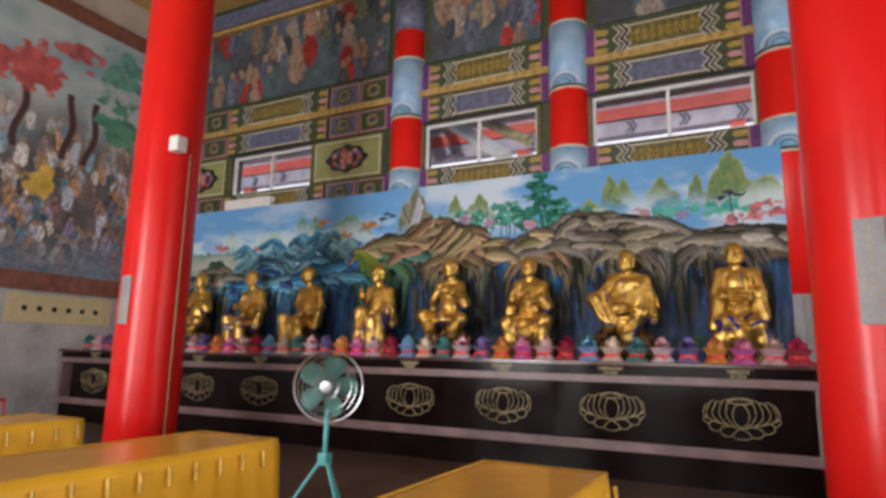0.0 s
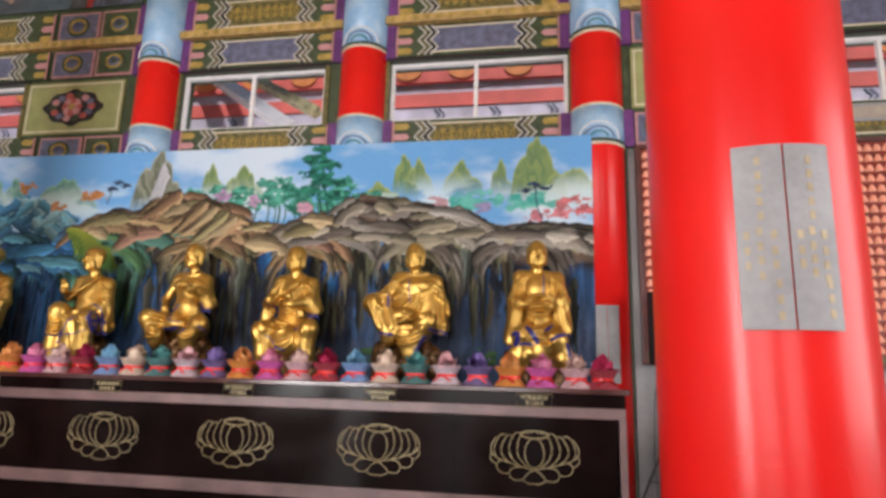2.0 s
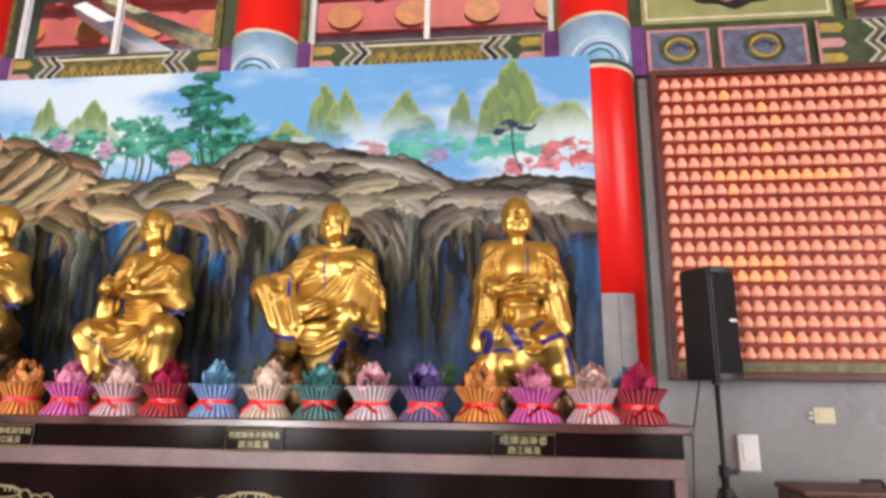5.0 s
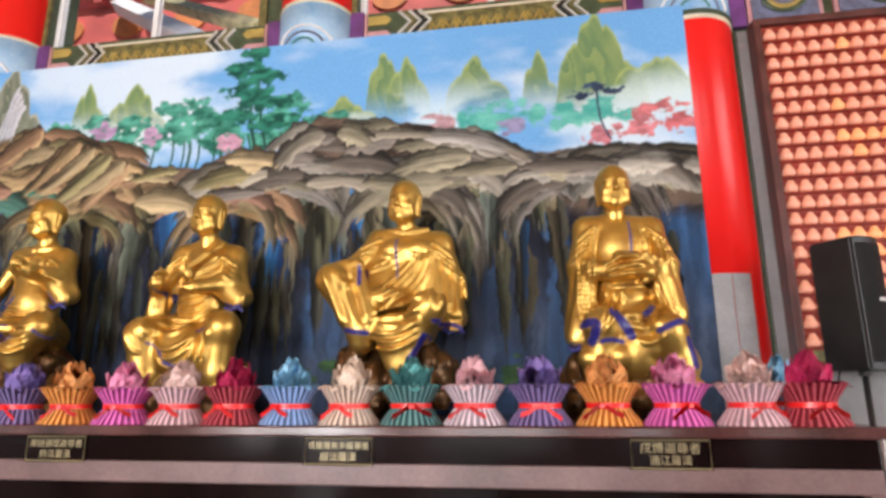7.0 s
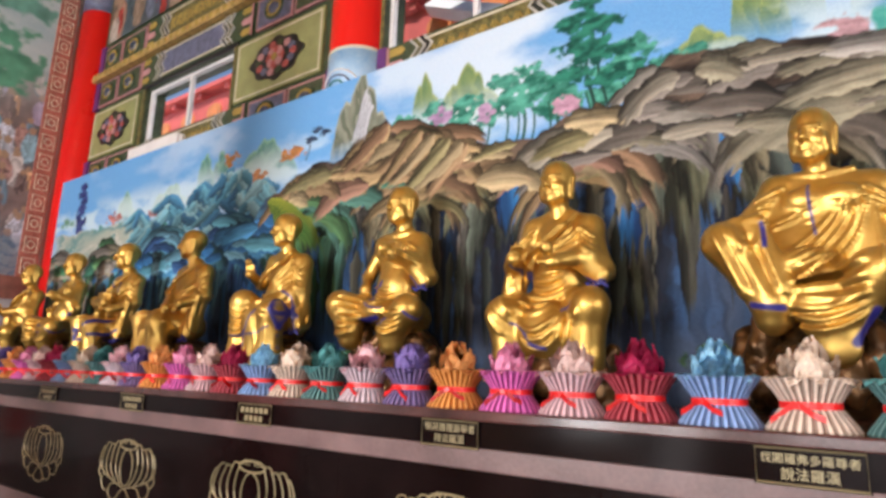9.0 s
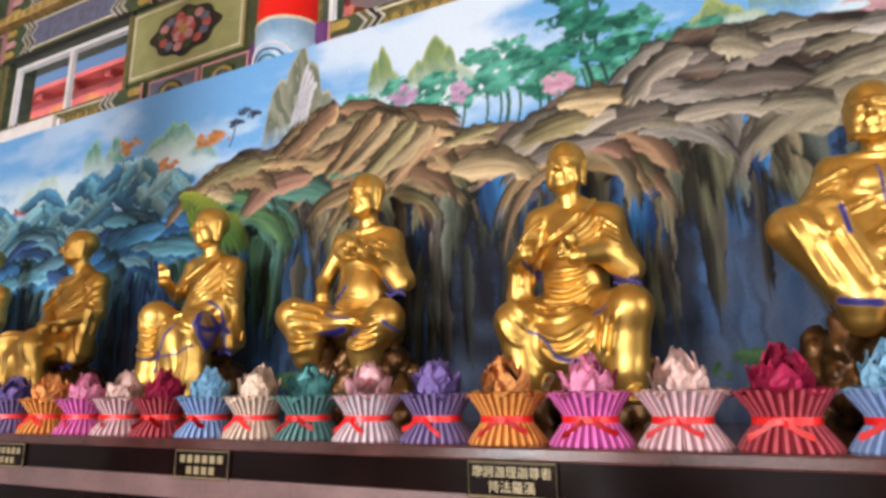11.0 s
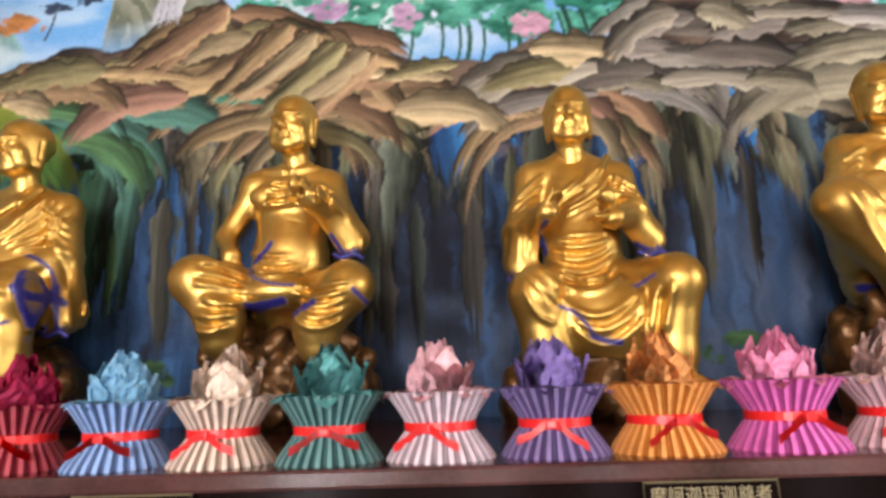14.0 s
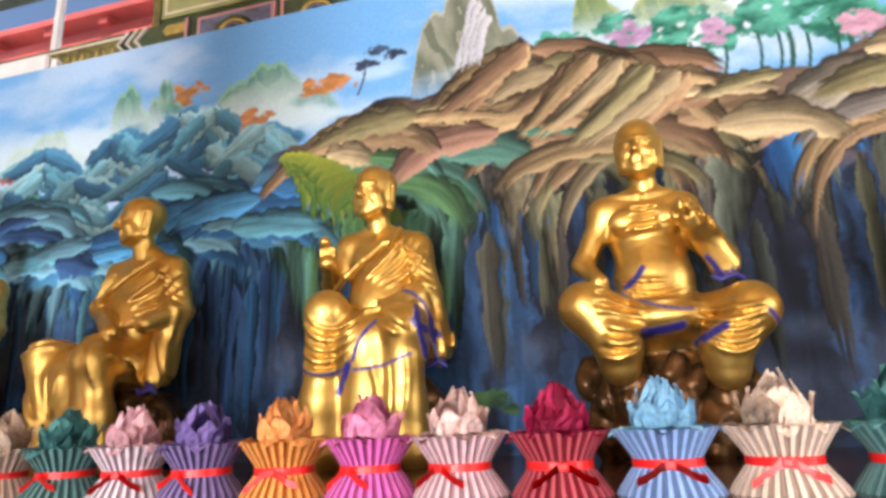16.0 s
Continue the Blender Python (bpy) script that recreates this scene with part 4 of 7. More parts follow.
    for cx, cz in ((-0.16, 3.62), (-0.05, 3.58), (-0.27, 3.55), (-5.52, 3.74), (-5.72, 3.70), (-5.64, 3.79)):
        leaf(cx, cz, 0.10, 0.035, (0.05, 0.09, 0.16), (0.02, 0.03, 0.06), 24, 0.6)
    for dz in range(7):
        leaf(-10.62 + 0.04 * math.sin(dz * 2.0), 3.35 + dz * 0.11, 0.12 + 0.05 * (dz % 2), 0.085, (0.05, 0.07, 0.24), (0.015, 0.02, 0.09), 16, 0.8)

    # blue and green hills of the far end
    def hills(zl, xa, xb, cols, flow):
        nonlocal img
        edge = zl + 0.20 * (fbm(X * 2.4 + flow, X * 0 + flow, 4) - 0.5)
        m = sstep(0, 0.03, edge - Z) * sstep(xa, xa + 0.35, X + 0.3 * rag) * sstep(xb, xb - 0.35, X + 0.3 * rag)
        v = saw(fbm(X * 1.5 + (edge - Z) * 1.6, (edge - Z) * 3.6 - 0.35 * np.sin(X * 4), 4), 4)
        col = mixc(cols[0], cols[1], sstep(0.0, 0.65, v))
        col = col * (1 - sstep(0.8, 1.0, v))[..., None] + np.asarray(cols[2], np.float32) * sstep(0.8, 1.0, v)[..., None]
        img = img * (1 - m[..., None]) + col * m[..., None]

    hills(3.34, -11.5, -8.6, ((0.12, 0.26, 0.26), (0.36, 0.40, 0.34), (0.5, 0.5, 0.44)), 8.0)
    rh = np.random.RandomState(12)
    AZURE = ((0.20, 0.46, 0.56), (0.12, 0.36, 0.50), (0.30, 0.54, 0.60), (0.07, 0.24, 0.42))
    for cx, cz, wide in ((-8.9, 3.45, 0.5), (-8.2, 3.52, 0.5), (-7.6, 3.55, 0.55), (-7.05, 3.62, 0.4), (-6.85, 3.60, 0.3), (-6.45, 3.42, 0.4), (-8.6, 3.22, 0.6), (-7.9, 3.25, 0.6), (-7.2, 3.28, 0.6), (-6.6, 3.20, 0.5)):
        for i in range(16):
            sd = 1 if rh.rand() < 0.5 else -1
            c = np.asarray(AZURE[rh.randint(4)]) * (0.75 + 0.5 * rh.rand()) * (1.0 if cz > 3.3 else 0.6)
            xa, za = cx + 0.12 * (rh.rand() - 0.5), cz - 0.30 * rh.rand() ** 1.5
            xb = xa + sd * wide * (0.4 + 0.6 * rh.rand())
            brush((xa, za), (xa + sd * 0.12, za - 0.10), (xb, za - 0.16 - 0.16 * rh.rand()), 0.05 + 0.05 * rh.rand(), c * 1.15, c * 0.30, 0.5, sd)

    # rock ledge and caves
    lx = (-11.6, -10.6, -9.8, -9.0, -8.3, -7.6, -6.9, -6.55, -6.35, -6.0, -5.65, -5.2, -5.0, -4.86, -4.72, -4.55, -4.4, -4.1, -3.72, -3.2, -2.97, -2.65, -2.25, -1.4, -0.82, -0.5, -0.1, 0.2, 0.55)
    lz = (2.80, 2.86, 2.9, 2.80, 2.75, 2.80, 2.80, 2.90, 3.18, 3.24, 3.42, 3.42, 3.40, 3.56, 3.70, 3.52, 3.55, 3.42, 3.25, 3.20, 3.32, 3.20, 3.54, 3.42, 3.14, 3.12, 3.15, 3.14, 3.02)
    L = np.interp(X, lx, lz) + 0.10 * (fbm(X * 4.5, X * 0 + 1, 4) - 0.5) + 0.04 * rag
    rock = sstep(0, 0.02, L - Z)
    cs = fbm(X * 6 + 1.2 * rag, Z * 0.9, 4)
    fine = fbm(X * 22 + 0.8 * rag, Z * 1.6, 3)
    under = mixc((0.007, 0.009, 0.018), (0.030, 0.085, 0.20), sstep(0.40, 0.75, cs))
    under = under * (0.65 + 0.7 * sstep(0.3, 0.7, fine))[..., None]
    lowmist = sstep(2.55, 1.75, Z) * sstep(0.30, 0.62, fbm(X * 1.1 + 20, Z * 1.8, 3)) * 0.75
    under = under * (1 - lowmist[..., None]) + mixc((0.035, 0.055, 0.10), (0.11, 0.15, 0.24), sstep(0.35, 0.75, fbm(X * 9 + rag, Z * 1.2, 3))) * lowmist[..., None]
    img = img * (1 - rock[..., None]) + under * rock[..., None]
    brown = rock * sstep(0.62, 0.30, L - Z + 0.3 * rag) * sstep(-6.5, -6.2, X)
    tex = fbm(X * 2.2 + Z * 2, Z * 9 - X * 2, 4)
    img = img * (1 - brown[..., None]) + mixc((0.018, 0.013, 0.011), (0.15, 0.105, 0.075), sstep(0.3, 0.75, tex)) * brown[..., None]
    blue = rock * sstep(0.7, 0.3, L - Z + 0.3 * rag) * sstep(-6.2, -6.5, X)
    img = img * (1 - blue[..., None]) + mixc((0.010, 0.03, 0.09), (0.08, 0.24, 0.40), sstep(0.3, 0.75, tex)) * blue[..., None]
    rb = np.random.RandomState(21)
    TAN = ((0.46, 0.33, 0.17), (0.40, 0.27, 0.15), (0.36, 0.22, 0.13), (0.42, 0.24, 0.17), (0.34, 0.30, 0.15), (0.48, 0.38, 0.22))
    SLATE = ((0.38, 0.36, 0.33), (0.46, 0.43, 0.37), (0.28, 0.25, 0.22), (0.34, 0.31, 0.22), (0.42, 0.38, 0.30), (0.22, 0.19, 0.16))
    BLUE = ((0.08, 0.30, 0.56), (0.05, 0.20, 0.46), (0.20, 0.46, 0.62), (0.12, 0.36, 0.48), (0.06, 0.16, 0.40))
    GREEN = ((0.08, 0.24, 0.12), (0.14, 0.32, 0.14), (0.06, 0.20, 0.14), (0.12, 0.30, 0.24), (0.05, 0.13, 0.08))
    MOSS = ((0.19, 0.20, 0.12), (0.15, 0.18, 0.14), (0.24, 0.21, 0.13), (0.16, 0.15, 0.13), (0.12, 0.15, 0.13), (0.22, 0.22, 0.17))

    def hue(x, z, low=False):
        if -9.2 < x < -6.3:
            p = BLUE
        elif x <= -9.2:
            p = SLATE if rb.rand() < 0.6 else GREEN
        elif x < -5.05 and z < 3.1:
            p = GREEN
        elif low:
            p = MOSS
        else:
            p = TAN if x < -2.75 else SLATE
        c = np.asarray(p[rb.randint(len(p))]) * (0.72 + 0.5 * rb.rand())
        return c * 1.15, c * (0.05 + 0.09 * rb.rand())

    ledge = lambda x: float(np.interp(x, lx, lz))
    caves = [0.32, -0.22, -1.55, -2.93, -4.22, -5.62, -6.98, -8.35, -9.7, -11.1]
    # faint far strands in the depth of the caves
    for i in range(150):
        xa = x0 + (x1 - x0) * rb.rand()
        za = 2.85 - 0.5 * rb.rand()
        light, dark = hue(xa, za, True)
        if rb.rand() < 0.2 and xa > -6.3:
            light = np.asarray((0.03, 0.13, 0.34)) * (0.7 + 0.6 * rb.rand())
        brush((xa, za), (xa + 0.06 * (rb.rand() - 0.5), za - 0.35), (xa + 0.16 * (rb.rand() - 0.5), za - 0.6 - 0.55 * rb.rand()), 0.035 + 0.05 * rb.rand(), light * (0.62 if xa < -5.0 else 0.40), dark * 0.5, 0.75, 1 if rb.rand() < 0.5 else -1)
    # hanging curtains of rock between the caves
    for ca, cb in zip(caves, caves[1:]):
        p, half = (ca + cb) / 2, abs(ca - cb) * 0.40
        if half < 0.3:
            continue
        for i in range(30):
            u = 2 * rb.rand() - 1
            xa = p + half * u * 0.8
            za = min(ledge(xa) - 0.12, 3.02 - 0.22 * rb.rand())
            xb = p + half * u * (1.05 + 0.25 * rb.rand()) + 0.07 * (rb.rand() - 0.5)
            reach = 2.18 + 0.55 * abs(u) ** 1.5 + 0.45 * rb.rand() ** 2
            if rb.rand() < 0.18:
                reach -= 0.45
            light, dark = hue(xa, 2.7, True)
            if xa > -6.3 and rb.rand() < 0.06:
                light, dark = np.asarray((0.04, 0.22, 0.52)), np.asarray((0.01, 0.04, 0.14))
            brush((xa, za), (xb, za - 0.05), (xb + 0.05 * u, max(1.45, reach)), 0.060 + 0.085 * rb.rand(), light * (0.8 + 0.45 * rb.rand()) * (1.3 if xa < -6.3 else 1.0), dark * 0.7, 0.65, 1 if u > 0 else -1)
    # strokes that arch over each cave and fall to both sides
    for c in caves:
        for i in range(13):
            side = 1 if rb.rand() < 0.62 else -1
            za = 2.84 + 0.24 * rb.rand()
            xa = c - side * (0.10 + 0.2 * rb.rand())
            xb = c + side * (0.34 + 0.34 * rb.rand())
            light, dark = hue(c, za)
            brush((xa, za), (xb - side * 0.03, za + 0.07), (xb, za - 0.26 - 0.42 * rb.rand()), 0.045 + 0.055 * rb.rand(), light * 0.8, dark, 0.6, -side)
    # broad slabs that sweep along under the ledge
    for i in range(120):
        xa = x0 + (x1 - x0) * rb.rand()
        top = ledge(xa)
        za = top - 0.08 - max(0.05, top - 3.0) * rb.rand()
        sd = 1 if rb.rand() < (0.30 if -5.2 < xa < -3.6 else 0.62) else -1
        xb = xa + sd * (0.35 + 0.55 * rb.rand())
        light, dark = hue(xa, za)
        brush((xa, za), (xb - sd * 0.12, za + 0.05), (xb, za - 0.10 - 0.28 * rb.rand()), 0.055 + 0.085 * rb.rand(), light, dark, 0.55, -sd)
    for i in range(95):
        xa = x0 + (x1 - x0) * rb.rand()
        za = ledge(xa) - 0.035 - 0.13 * rb.rand()
        sd = -1 if rb.rand() < 0.62 else 1
        xb = xa + sd * (0.30 + 0.45 * rb.rand())
        zb = min(za, ledge(xb) - 0.03) - 0.14 * rb.rand()
        light, dark = hue(xa, za + 0.1)
        brush((xa, za), ((xa + xb) / 2, max(za, zb) + 0.03), (xb, zb), 0.040 + 0.065 * rb.rand(), light * 1.2, dark * 1.4, 0.5, -sd)
    # tall tan slabs of the crag, and the pale waterfall beside the grey peak
    for i in range(16):
        xa = -4.72 + 0.9 * rb.rand()
        za = ledge(xa) - 0.03
        light, dark = hue(-4.0, 3.3)
        brush((xa, za), (xa - 0.15, za - 0.12), (xa - 0.42 - 0.25 * rb.rand(), za - 0.30 - 0.18 * rb.rand()), 0.06 + 0.04 * rb.rand(), light * 1.15, dark * 1.2, 0.5, 1)
    for i in range(4):
        brush((-4.98 + 0.03 * i, 4.05 - 0.06 * i), (-5.03 + 0.02 * i, 3.8), (-5.14 + 0.05 * i, 3.50), 0.035, np.asarray((0.62, 0.64, 0.68)), np.asarray((0.36, 0.38, 0.42)), 0.4, 1)
    for i in range(9):
        brush((-6.30 + 0.045 * i, 3.14 - 0.006 * i * i), (-6.06 + 0.05 * i, 3.10), (-6.12 + 0.09 * i, 2.66 - 0.04 * i), 0.085, np.asarray((0.40, 0.46, 0.06)) * (1 - 0.085 * i), np.asarray((0.06, 0.14, 0.03)), 0.5, 1)
    # small green plants on the ground
    for px in (-0.62, -0.80, -2.1, -5.0):
        leaf(px, 1.60, 0.16, 0.09, (0.05, 0.11, 0.04), (0.015, 0.04, 0.02), 14, 0.5)
    return np.clip(img, 0, 1)


MX0, MX1, MZ1 = -11.42, 0.506, 4.207
e = empty("landscape_painting", (MX0 + MX1) / 2, 8.95, CTOP)
_p = picture("painted_sheet", landscape(MX0, MX1, CTOP, MZ1, 0.0088), (MX0 - e.location.x, -0.015, 0), (MX1 - MX0, 0, 0), (0, 0, MZ1 - CTOP), e)
part("backing_board", boxed(MX0 - e.location.x, MX1 - e.location.x, -0.0145, 0.03, 0, MZ1 - CTOP), WHITEP, e)
tagged(e, "wide landscape painting of rocks, caves, pines and sky", "painting")


def patchwork(w, h, seed, cols, fx, fy, figures=60, size=0.22, top=1.0):
    """A busy painted scene: muted ground under many small plain rounded shapes."""
    U, V = np.meshgrid(np.linspace(0, w, int(w / 0.022)), np.linspace(0, h, int(h / 0.022)))
    n1 = fbm(U * fx * 0.6 + seed * 9, V * fy * 0.6, 4)
    img = mixc(cols[0], cols[2], sstep(0.3, 0.7, n1)) * (0.6 + 0.8 * fbm(U * 6, V * 6 + seed, 3))[..., None]
    rp = np.random.RandomState(seed)
    spots = sorted(((rp.rand() * w, rp.rand() * h * top) for _ in range(figures)), key=lambda p: -p[1])
    for x, z in spots:
        q = size * (0.7 + 0.6 * rp.rand())
        j0, j1 = int(max(0, (x - q) / 0.022)), int((x + q) / 0.022 + 2)
        i0, i1 = int(max(0, (z - q * 1.6) / 0.022)), int((z + q * 1.6) / 0.022 + 2)
        u, v = U[i0:i1, j0:j1], V[i0:i1, j0:j1]
        if u.size < 4:
            continue
        c1 = np.asarray(cols[rp.randint(len(cols))], np.float32) * (0.8 + 0.6 * rp.rand())
        n = fbm(u * 9 + x * 7, v * 9, 2) - 0.5
        body = sstep(1.0, 0.8, ((u - x) / (0.55 * q)) ** 2 + ((v - z) / (1.1 * q)) ** 2 + 0.9 * n)
        fold = saw(fbm((u - x) * 9 + seed, v * 3, 2), 4)
        img[i0:i1, j0:j1] = img[i0:i1, j0:j1] * (1 - body[..., None]) + (c1 * (0.45 + 0.75 * fold)[..., None]) * body[..., None]
        knob = sstep(1.0, 0.75, ((u - x) / (0.24 * q)) ** 2 + ((v - z - 1.15 * q) / (0.27 * q)) ** 2)
        img[i0:i1, j0:j1] = img[i0:i1, j0:j1] * (1 - knob[..., None]) + np.asarray((0.36, 0.25, 0.17), np.float32) * knob[..., None]
    return img, U, V


# large painting on the west wall: a red tree over a crowd of plain shapes
PW = [(0.22, 0.17, 0.16), (0.55, 0.50, 0.48), (0.12, 0.12, 0.13), (0.70, 0.68, 0.66), (0.32, 0.20, 0.18), (0.22, 0.38, 0.46), (0.60, 0.38, 0.22), (0.14, 0.22, 0.28), (0.50, 0.54, 0.62), (0.40, 0.36, 0.52)]
img, U, V = patchwork(7.0, 5.3, 2, PW, 3.2, 2.6, 420, 0.20, 0.62)
sky = sstep(2.2, 3.6, V + 1.6 * (fbm(U * 0.9, V * 0.9, 3) - 0.5))
img = img * (1 - sky[..., None]) + mixc((0.16, 0.34, 0.42), (0.66, 0.72, 0.70), fbm(U * 1.3, V * 2, 4)) * sky[..., None]
for tx, lean in ((4.35, 0.06), (3.3, -0.05), (5.3, 0.03), (5.75, 0.10)):
    m = sstep(0.09, 0.05, np.abs(U - tx - lean * (V - 2.4) - 0.06 * np.sin(V * 5 + tx))) * (V > 2.3) * (V < 3.7)
    img = lay(img, m, (0.09, 0.05, 0.05))
for cx, cz, rx, rz, c in ((4.35, 3.95, 0.85, 0.55, (0.56, 0.13, 0.13)), (3.0, 4.5, 0.7, 0.45, (0.52, 0.16, 0.14)), (5.4, 4.55, 0.6, 0.3, (0.50, 0.14, 0.14)), (6.4, 3.5, 0.6, 0.65, (0.10, 0.30, 0.20)), (6.5, 4.6, 0.7, 0.5, (0.14, 0.34, 0.28)), (1.2, 4.2, 1.2, 0.9, (0.08, 0.28, 0.18)), (4.9, 1.75, 0.30, 0.42, (0.66, 0.46, 0.10))):
    d = ((U - cx) / rx) ** 2 + ((V - cz) / rz) ** 2
    m = sstep(0, 0.25, (1 - d) * 0.6 + (fbm(U * 4 + cx, V * 5, 3) - 0.55) * 1.5)
    img = img * (1 - m[..., None]) + np.asarray(c, np.float32) * (0.6 + 0.8 * fbm(U * 6, V * 6, 2))[..., None] * m[..., None]
low = sstep(0.9, 0.2, V + 0.5 * (fbm(U * 2, V * 2, 3) - 0.5)) * 0.8
img = img * (1 - low[..., None]) + mixc((0.10, 0.16, 0.26), (0.26, 0.30, 0.34), saw(fbm(U * 2, V * 4, 3), 5)) * low[..., None]
e = empty("side_painting", WX0 + 0.03, 5.2, 2.75)
picture("painted_sheet", img, (0.03, -3.5, 0), (0, 7.0, 0), (0, 0, 5.25), e)
part("frame_foot", boxed(-0.03, 0.06, -3.5, 3.75, -0.35, 0.0), mat("brown_red_frame", (0.24, 0.10, 0.075), 0.5, vary=0.2, scale=6), e)
_fr = mat("pink_fretwork", (0.44, 0.16, 0.12), 0.5, vary=0.2, scale=10)
part("frame_side", boxed(-0.03, 0.05, 3.5, 3.78, 0.0, 5.6), _fr, e)
part("frame_head", boxed(-0.03, 0.06, -3.5, 3.5, 5.25, 5.6), bpy.data.materials["brown_red_frame"], e)
for k in range(16):
    pts = [(0.055, 3.64 + 0.09 * a, 0.18 + 0.34 * k + 0.12 * b) for a, b in ((-1, -1), (1, -1), (1, 1), (-1, 1))]
    part("fret", tube(bmesh.new(), pts, 0.012, 4, True), CREAM, e)
    part("fret_heart", tube(bmesh.new(), [(0.055, 3.64 + 0.05 * math.cos(t), 0.18 + 0.34 * k + 0.06 * math.sin(t)) for t in [2 * math.pi * i / 10 for i in range(10)]], 0.010, 4, True), CREAM, e)
tagged(e, "large wall painting of a red tree above a crowd", "painting")

# banner under it
e = empty("wall_banner", WX0 + 0.03, 7.35, 1.80)
part("cloth", boxed(0.0, 0.012, -1.03, 1.03, 0.0, 0.54), mat("pale_yellow_cloth", (0.60, 0.52, 0.30), 0.7, vary=0.06), e)
for k in range(6):
    part("character_mark", boxed(0.012, 0.016, -0.76 + 0.28 * k, -0.67 + 0.28 * k, 0.22, 0.31), BLACKP, e)
tagged(e, "pale yellow cloth banner with dark characters", "banner")

# painted story panels above the beams
PS = [(0.08, 0.09, 0.10), (0.30, 0.22, 0.16), (0.10, 0.14, 0.16), (0.40, 0.35, 0.30), (0.16, 0.18, 0.12), (0.40, 0.05, 0.04), (0.14, 0.16, 0.22), (0.36, 0.22, 0.16)]
for _i, (a, b) in enumerate(zip(COLS, COLS[1:])):
    w = b - a - 0.9
    img, U, V = patchwork(w, 1.75, 5 + _i, PS, 2.1, 1.7, int(14 * w), 0.30)
    e = empty("story_panel", a + 0.45, WY1, 6.66)
    picture("painted_sheet", img * 0.8, (0, -0.03, 0), (w, 0, 0), (0, 0, 1.75), e)
    part("board", boxed(0, w, -0.0285, 0, 0, 1.75), DARKGREEN, e)
    for z0, z1, m in ((1.78, 1.86, YELLOWSTRIP), (1.90, 2.25, BLUEGREY)):
        part("upper_beam", boxed(-0.1, w + 0.1, -0.12, 0, z0, z1), m, e)
    tagged(e, "dark painted story panel between red columns", "wall painting", "story panels", "structure")


# ---- gilded seated statues, shaped as smooth solids ----
class Clay:
    """A block of space in which rounded forms are blended and then skinned."""

    def __init__(self, lo, hi, step):
        self.lo, self.step = np.asarray(lo, np.float32), step
        n = [int((b - a) / step) + 1 for a, b in zip(lo, hi)]
        ax = [np.float32(a) + np.float32(step) * np.arange(k, dtype=np.float32) for a, k in zip(lo, n)]
        self.ax = ax
        self.shape = tuple(n)
        self.d = [np.full(n, 1.0, np.float32) for _ in range(3)]      # gold, trim, rock

    def region(self, lo, hi):
        sl = []
        for i in range(3):
            a = int(max(0, math.floor((lo[i] - self.lo[i]) / self.step)))
            b = int(min(self.shape[i], math.ceil((hi[i] - self.lo[i]) / self.step) + 1))
            sl.append(slice(a, max(a + 1, b)))
        return tuple(sl), self.ax[0][sl[0]][:, None, None], self.ax[1][sl[1]][None, :, None], self.ax[2][sl[2]][None, None, :]

    def blend(self, sl, d, k, layer, cut=False):
        a = self.d[layer][sl]
        if cut:
            d = -d
            h = np.clip(0.5 - 0.5 * (a - d) / k, 0, 1) if k else (d > a).astype(np.float32)
            self.d[layer][sl] = a * (1 - h) + d * h + k * h * (1 - h)
            return
        h = np.clip(0.5 + 0.5 * (a - d) / k, 0, 1)
        self.d[layer][sl] = a * (1 - h) + d * h - k * h * (1 - h)

    def limb(self, a, b, ra, rb, k=0.04, layer=0, fold=0.0, wave=0.05, twist=0.0, flat=None, cut=False):
        a, b = np.asarray(a, np.float32), np.asarray(b, np.float32)
        m = max(ra, rb) + 0.06
        sl, x, y, z = self.region(np.minimum(a, b) - m, np.maximum(a, b) + m)
        v = b - a
        L2 = float(v @ v) + 1e-9
        px, py, pz = x - a[0], y - a[1], z - a[2]
        h = np.clip((px * v[0] + py * v[1] + pz * v[2]) / L2, 0, 1)
        qx, qy, qz = px - h * v[0], py - h * v[1], pz - h * v[2]
        if flat is not None:
            qx, qy, qz = qx / flat[0], qy / flat[1], qz / flat[2]
        d = np.sqrt(qx * qx + qy * qy + qz * qz) - (ra + (rb - ra) * h)
        if fold:
            s = h * math.sqrt(L2) + twist * (x * 0.7 - y * 0.5) + 0.02 * np.sin(14 * x + 9 * z)
            d = d - fold * (np.abs(np.sin(math.pi * s / wave + 1.3 * np.sin(s * 9 + 5 * x) + 2.0 * np.sin(7 * y + 6 * z))) - 0.6) * (0.55 + 0.45 * np.sin(6 * x + 8 * z + 4 * y))
        self.blend(sl, d, k, layer, cut)

    def ball(self, c, r, k=0.04, layer=0, fold=None, cut=False, rough=0.0):
        c, r = np.asarray(c, np.float32), np.asarray(r, np.float32)
        sl, x, y, z = self.region(c - r - 0.06, c + r + 0.06)
        px, py, pz = x - c[0], y - c[1], z - c[2]
        k0 = np.sqrt((px / r[0]) ** 2 + (py / r[1]) ** 2 + (pz / r[2]) ** 2) + 1e-6
        k1 = np.sqrt((px / r[0] ** 2) ** 2 + (py / r[1] ** 2) ** 2 + (pz / r[2] ** 2) ** 2) + 1e-6
        d = k0 * (k0 - 1) / k1
        if fold:
            amp, wave, ax, az, bow = fold
            s = ax * px + az * pz + bow * px * px + 0.012 * np.sin(17 * px + 11 * pz)
            d = d - amp * (np.abs(np.sin(math.pi * s / wave)) - 0.6)
        if rough:
            d = d - rough * (np.sin(23 * px + 9 * pz) * np.sin(19 * py + 13 * px) + 0.6 * np.sin(41 * pz + 7 * py) * np.sin(37 * px))
        self.blend(sl, d.astype(np.float32), k, layer, cut)

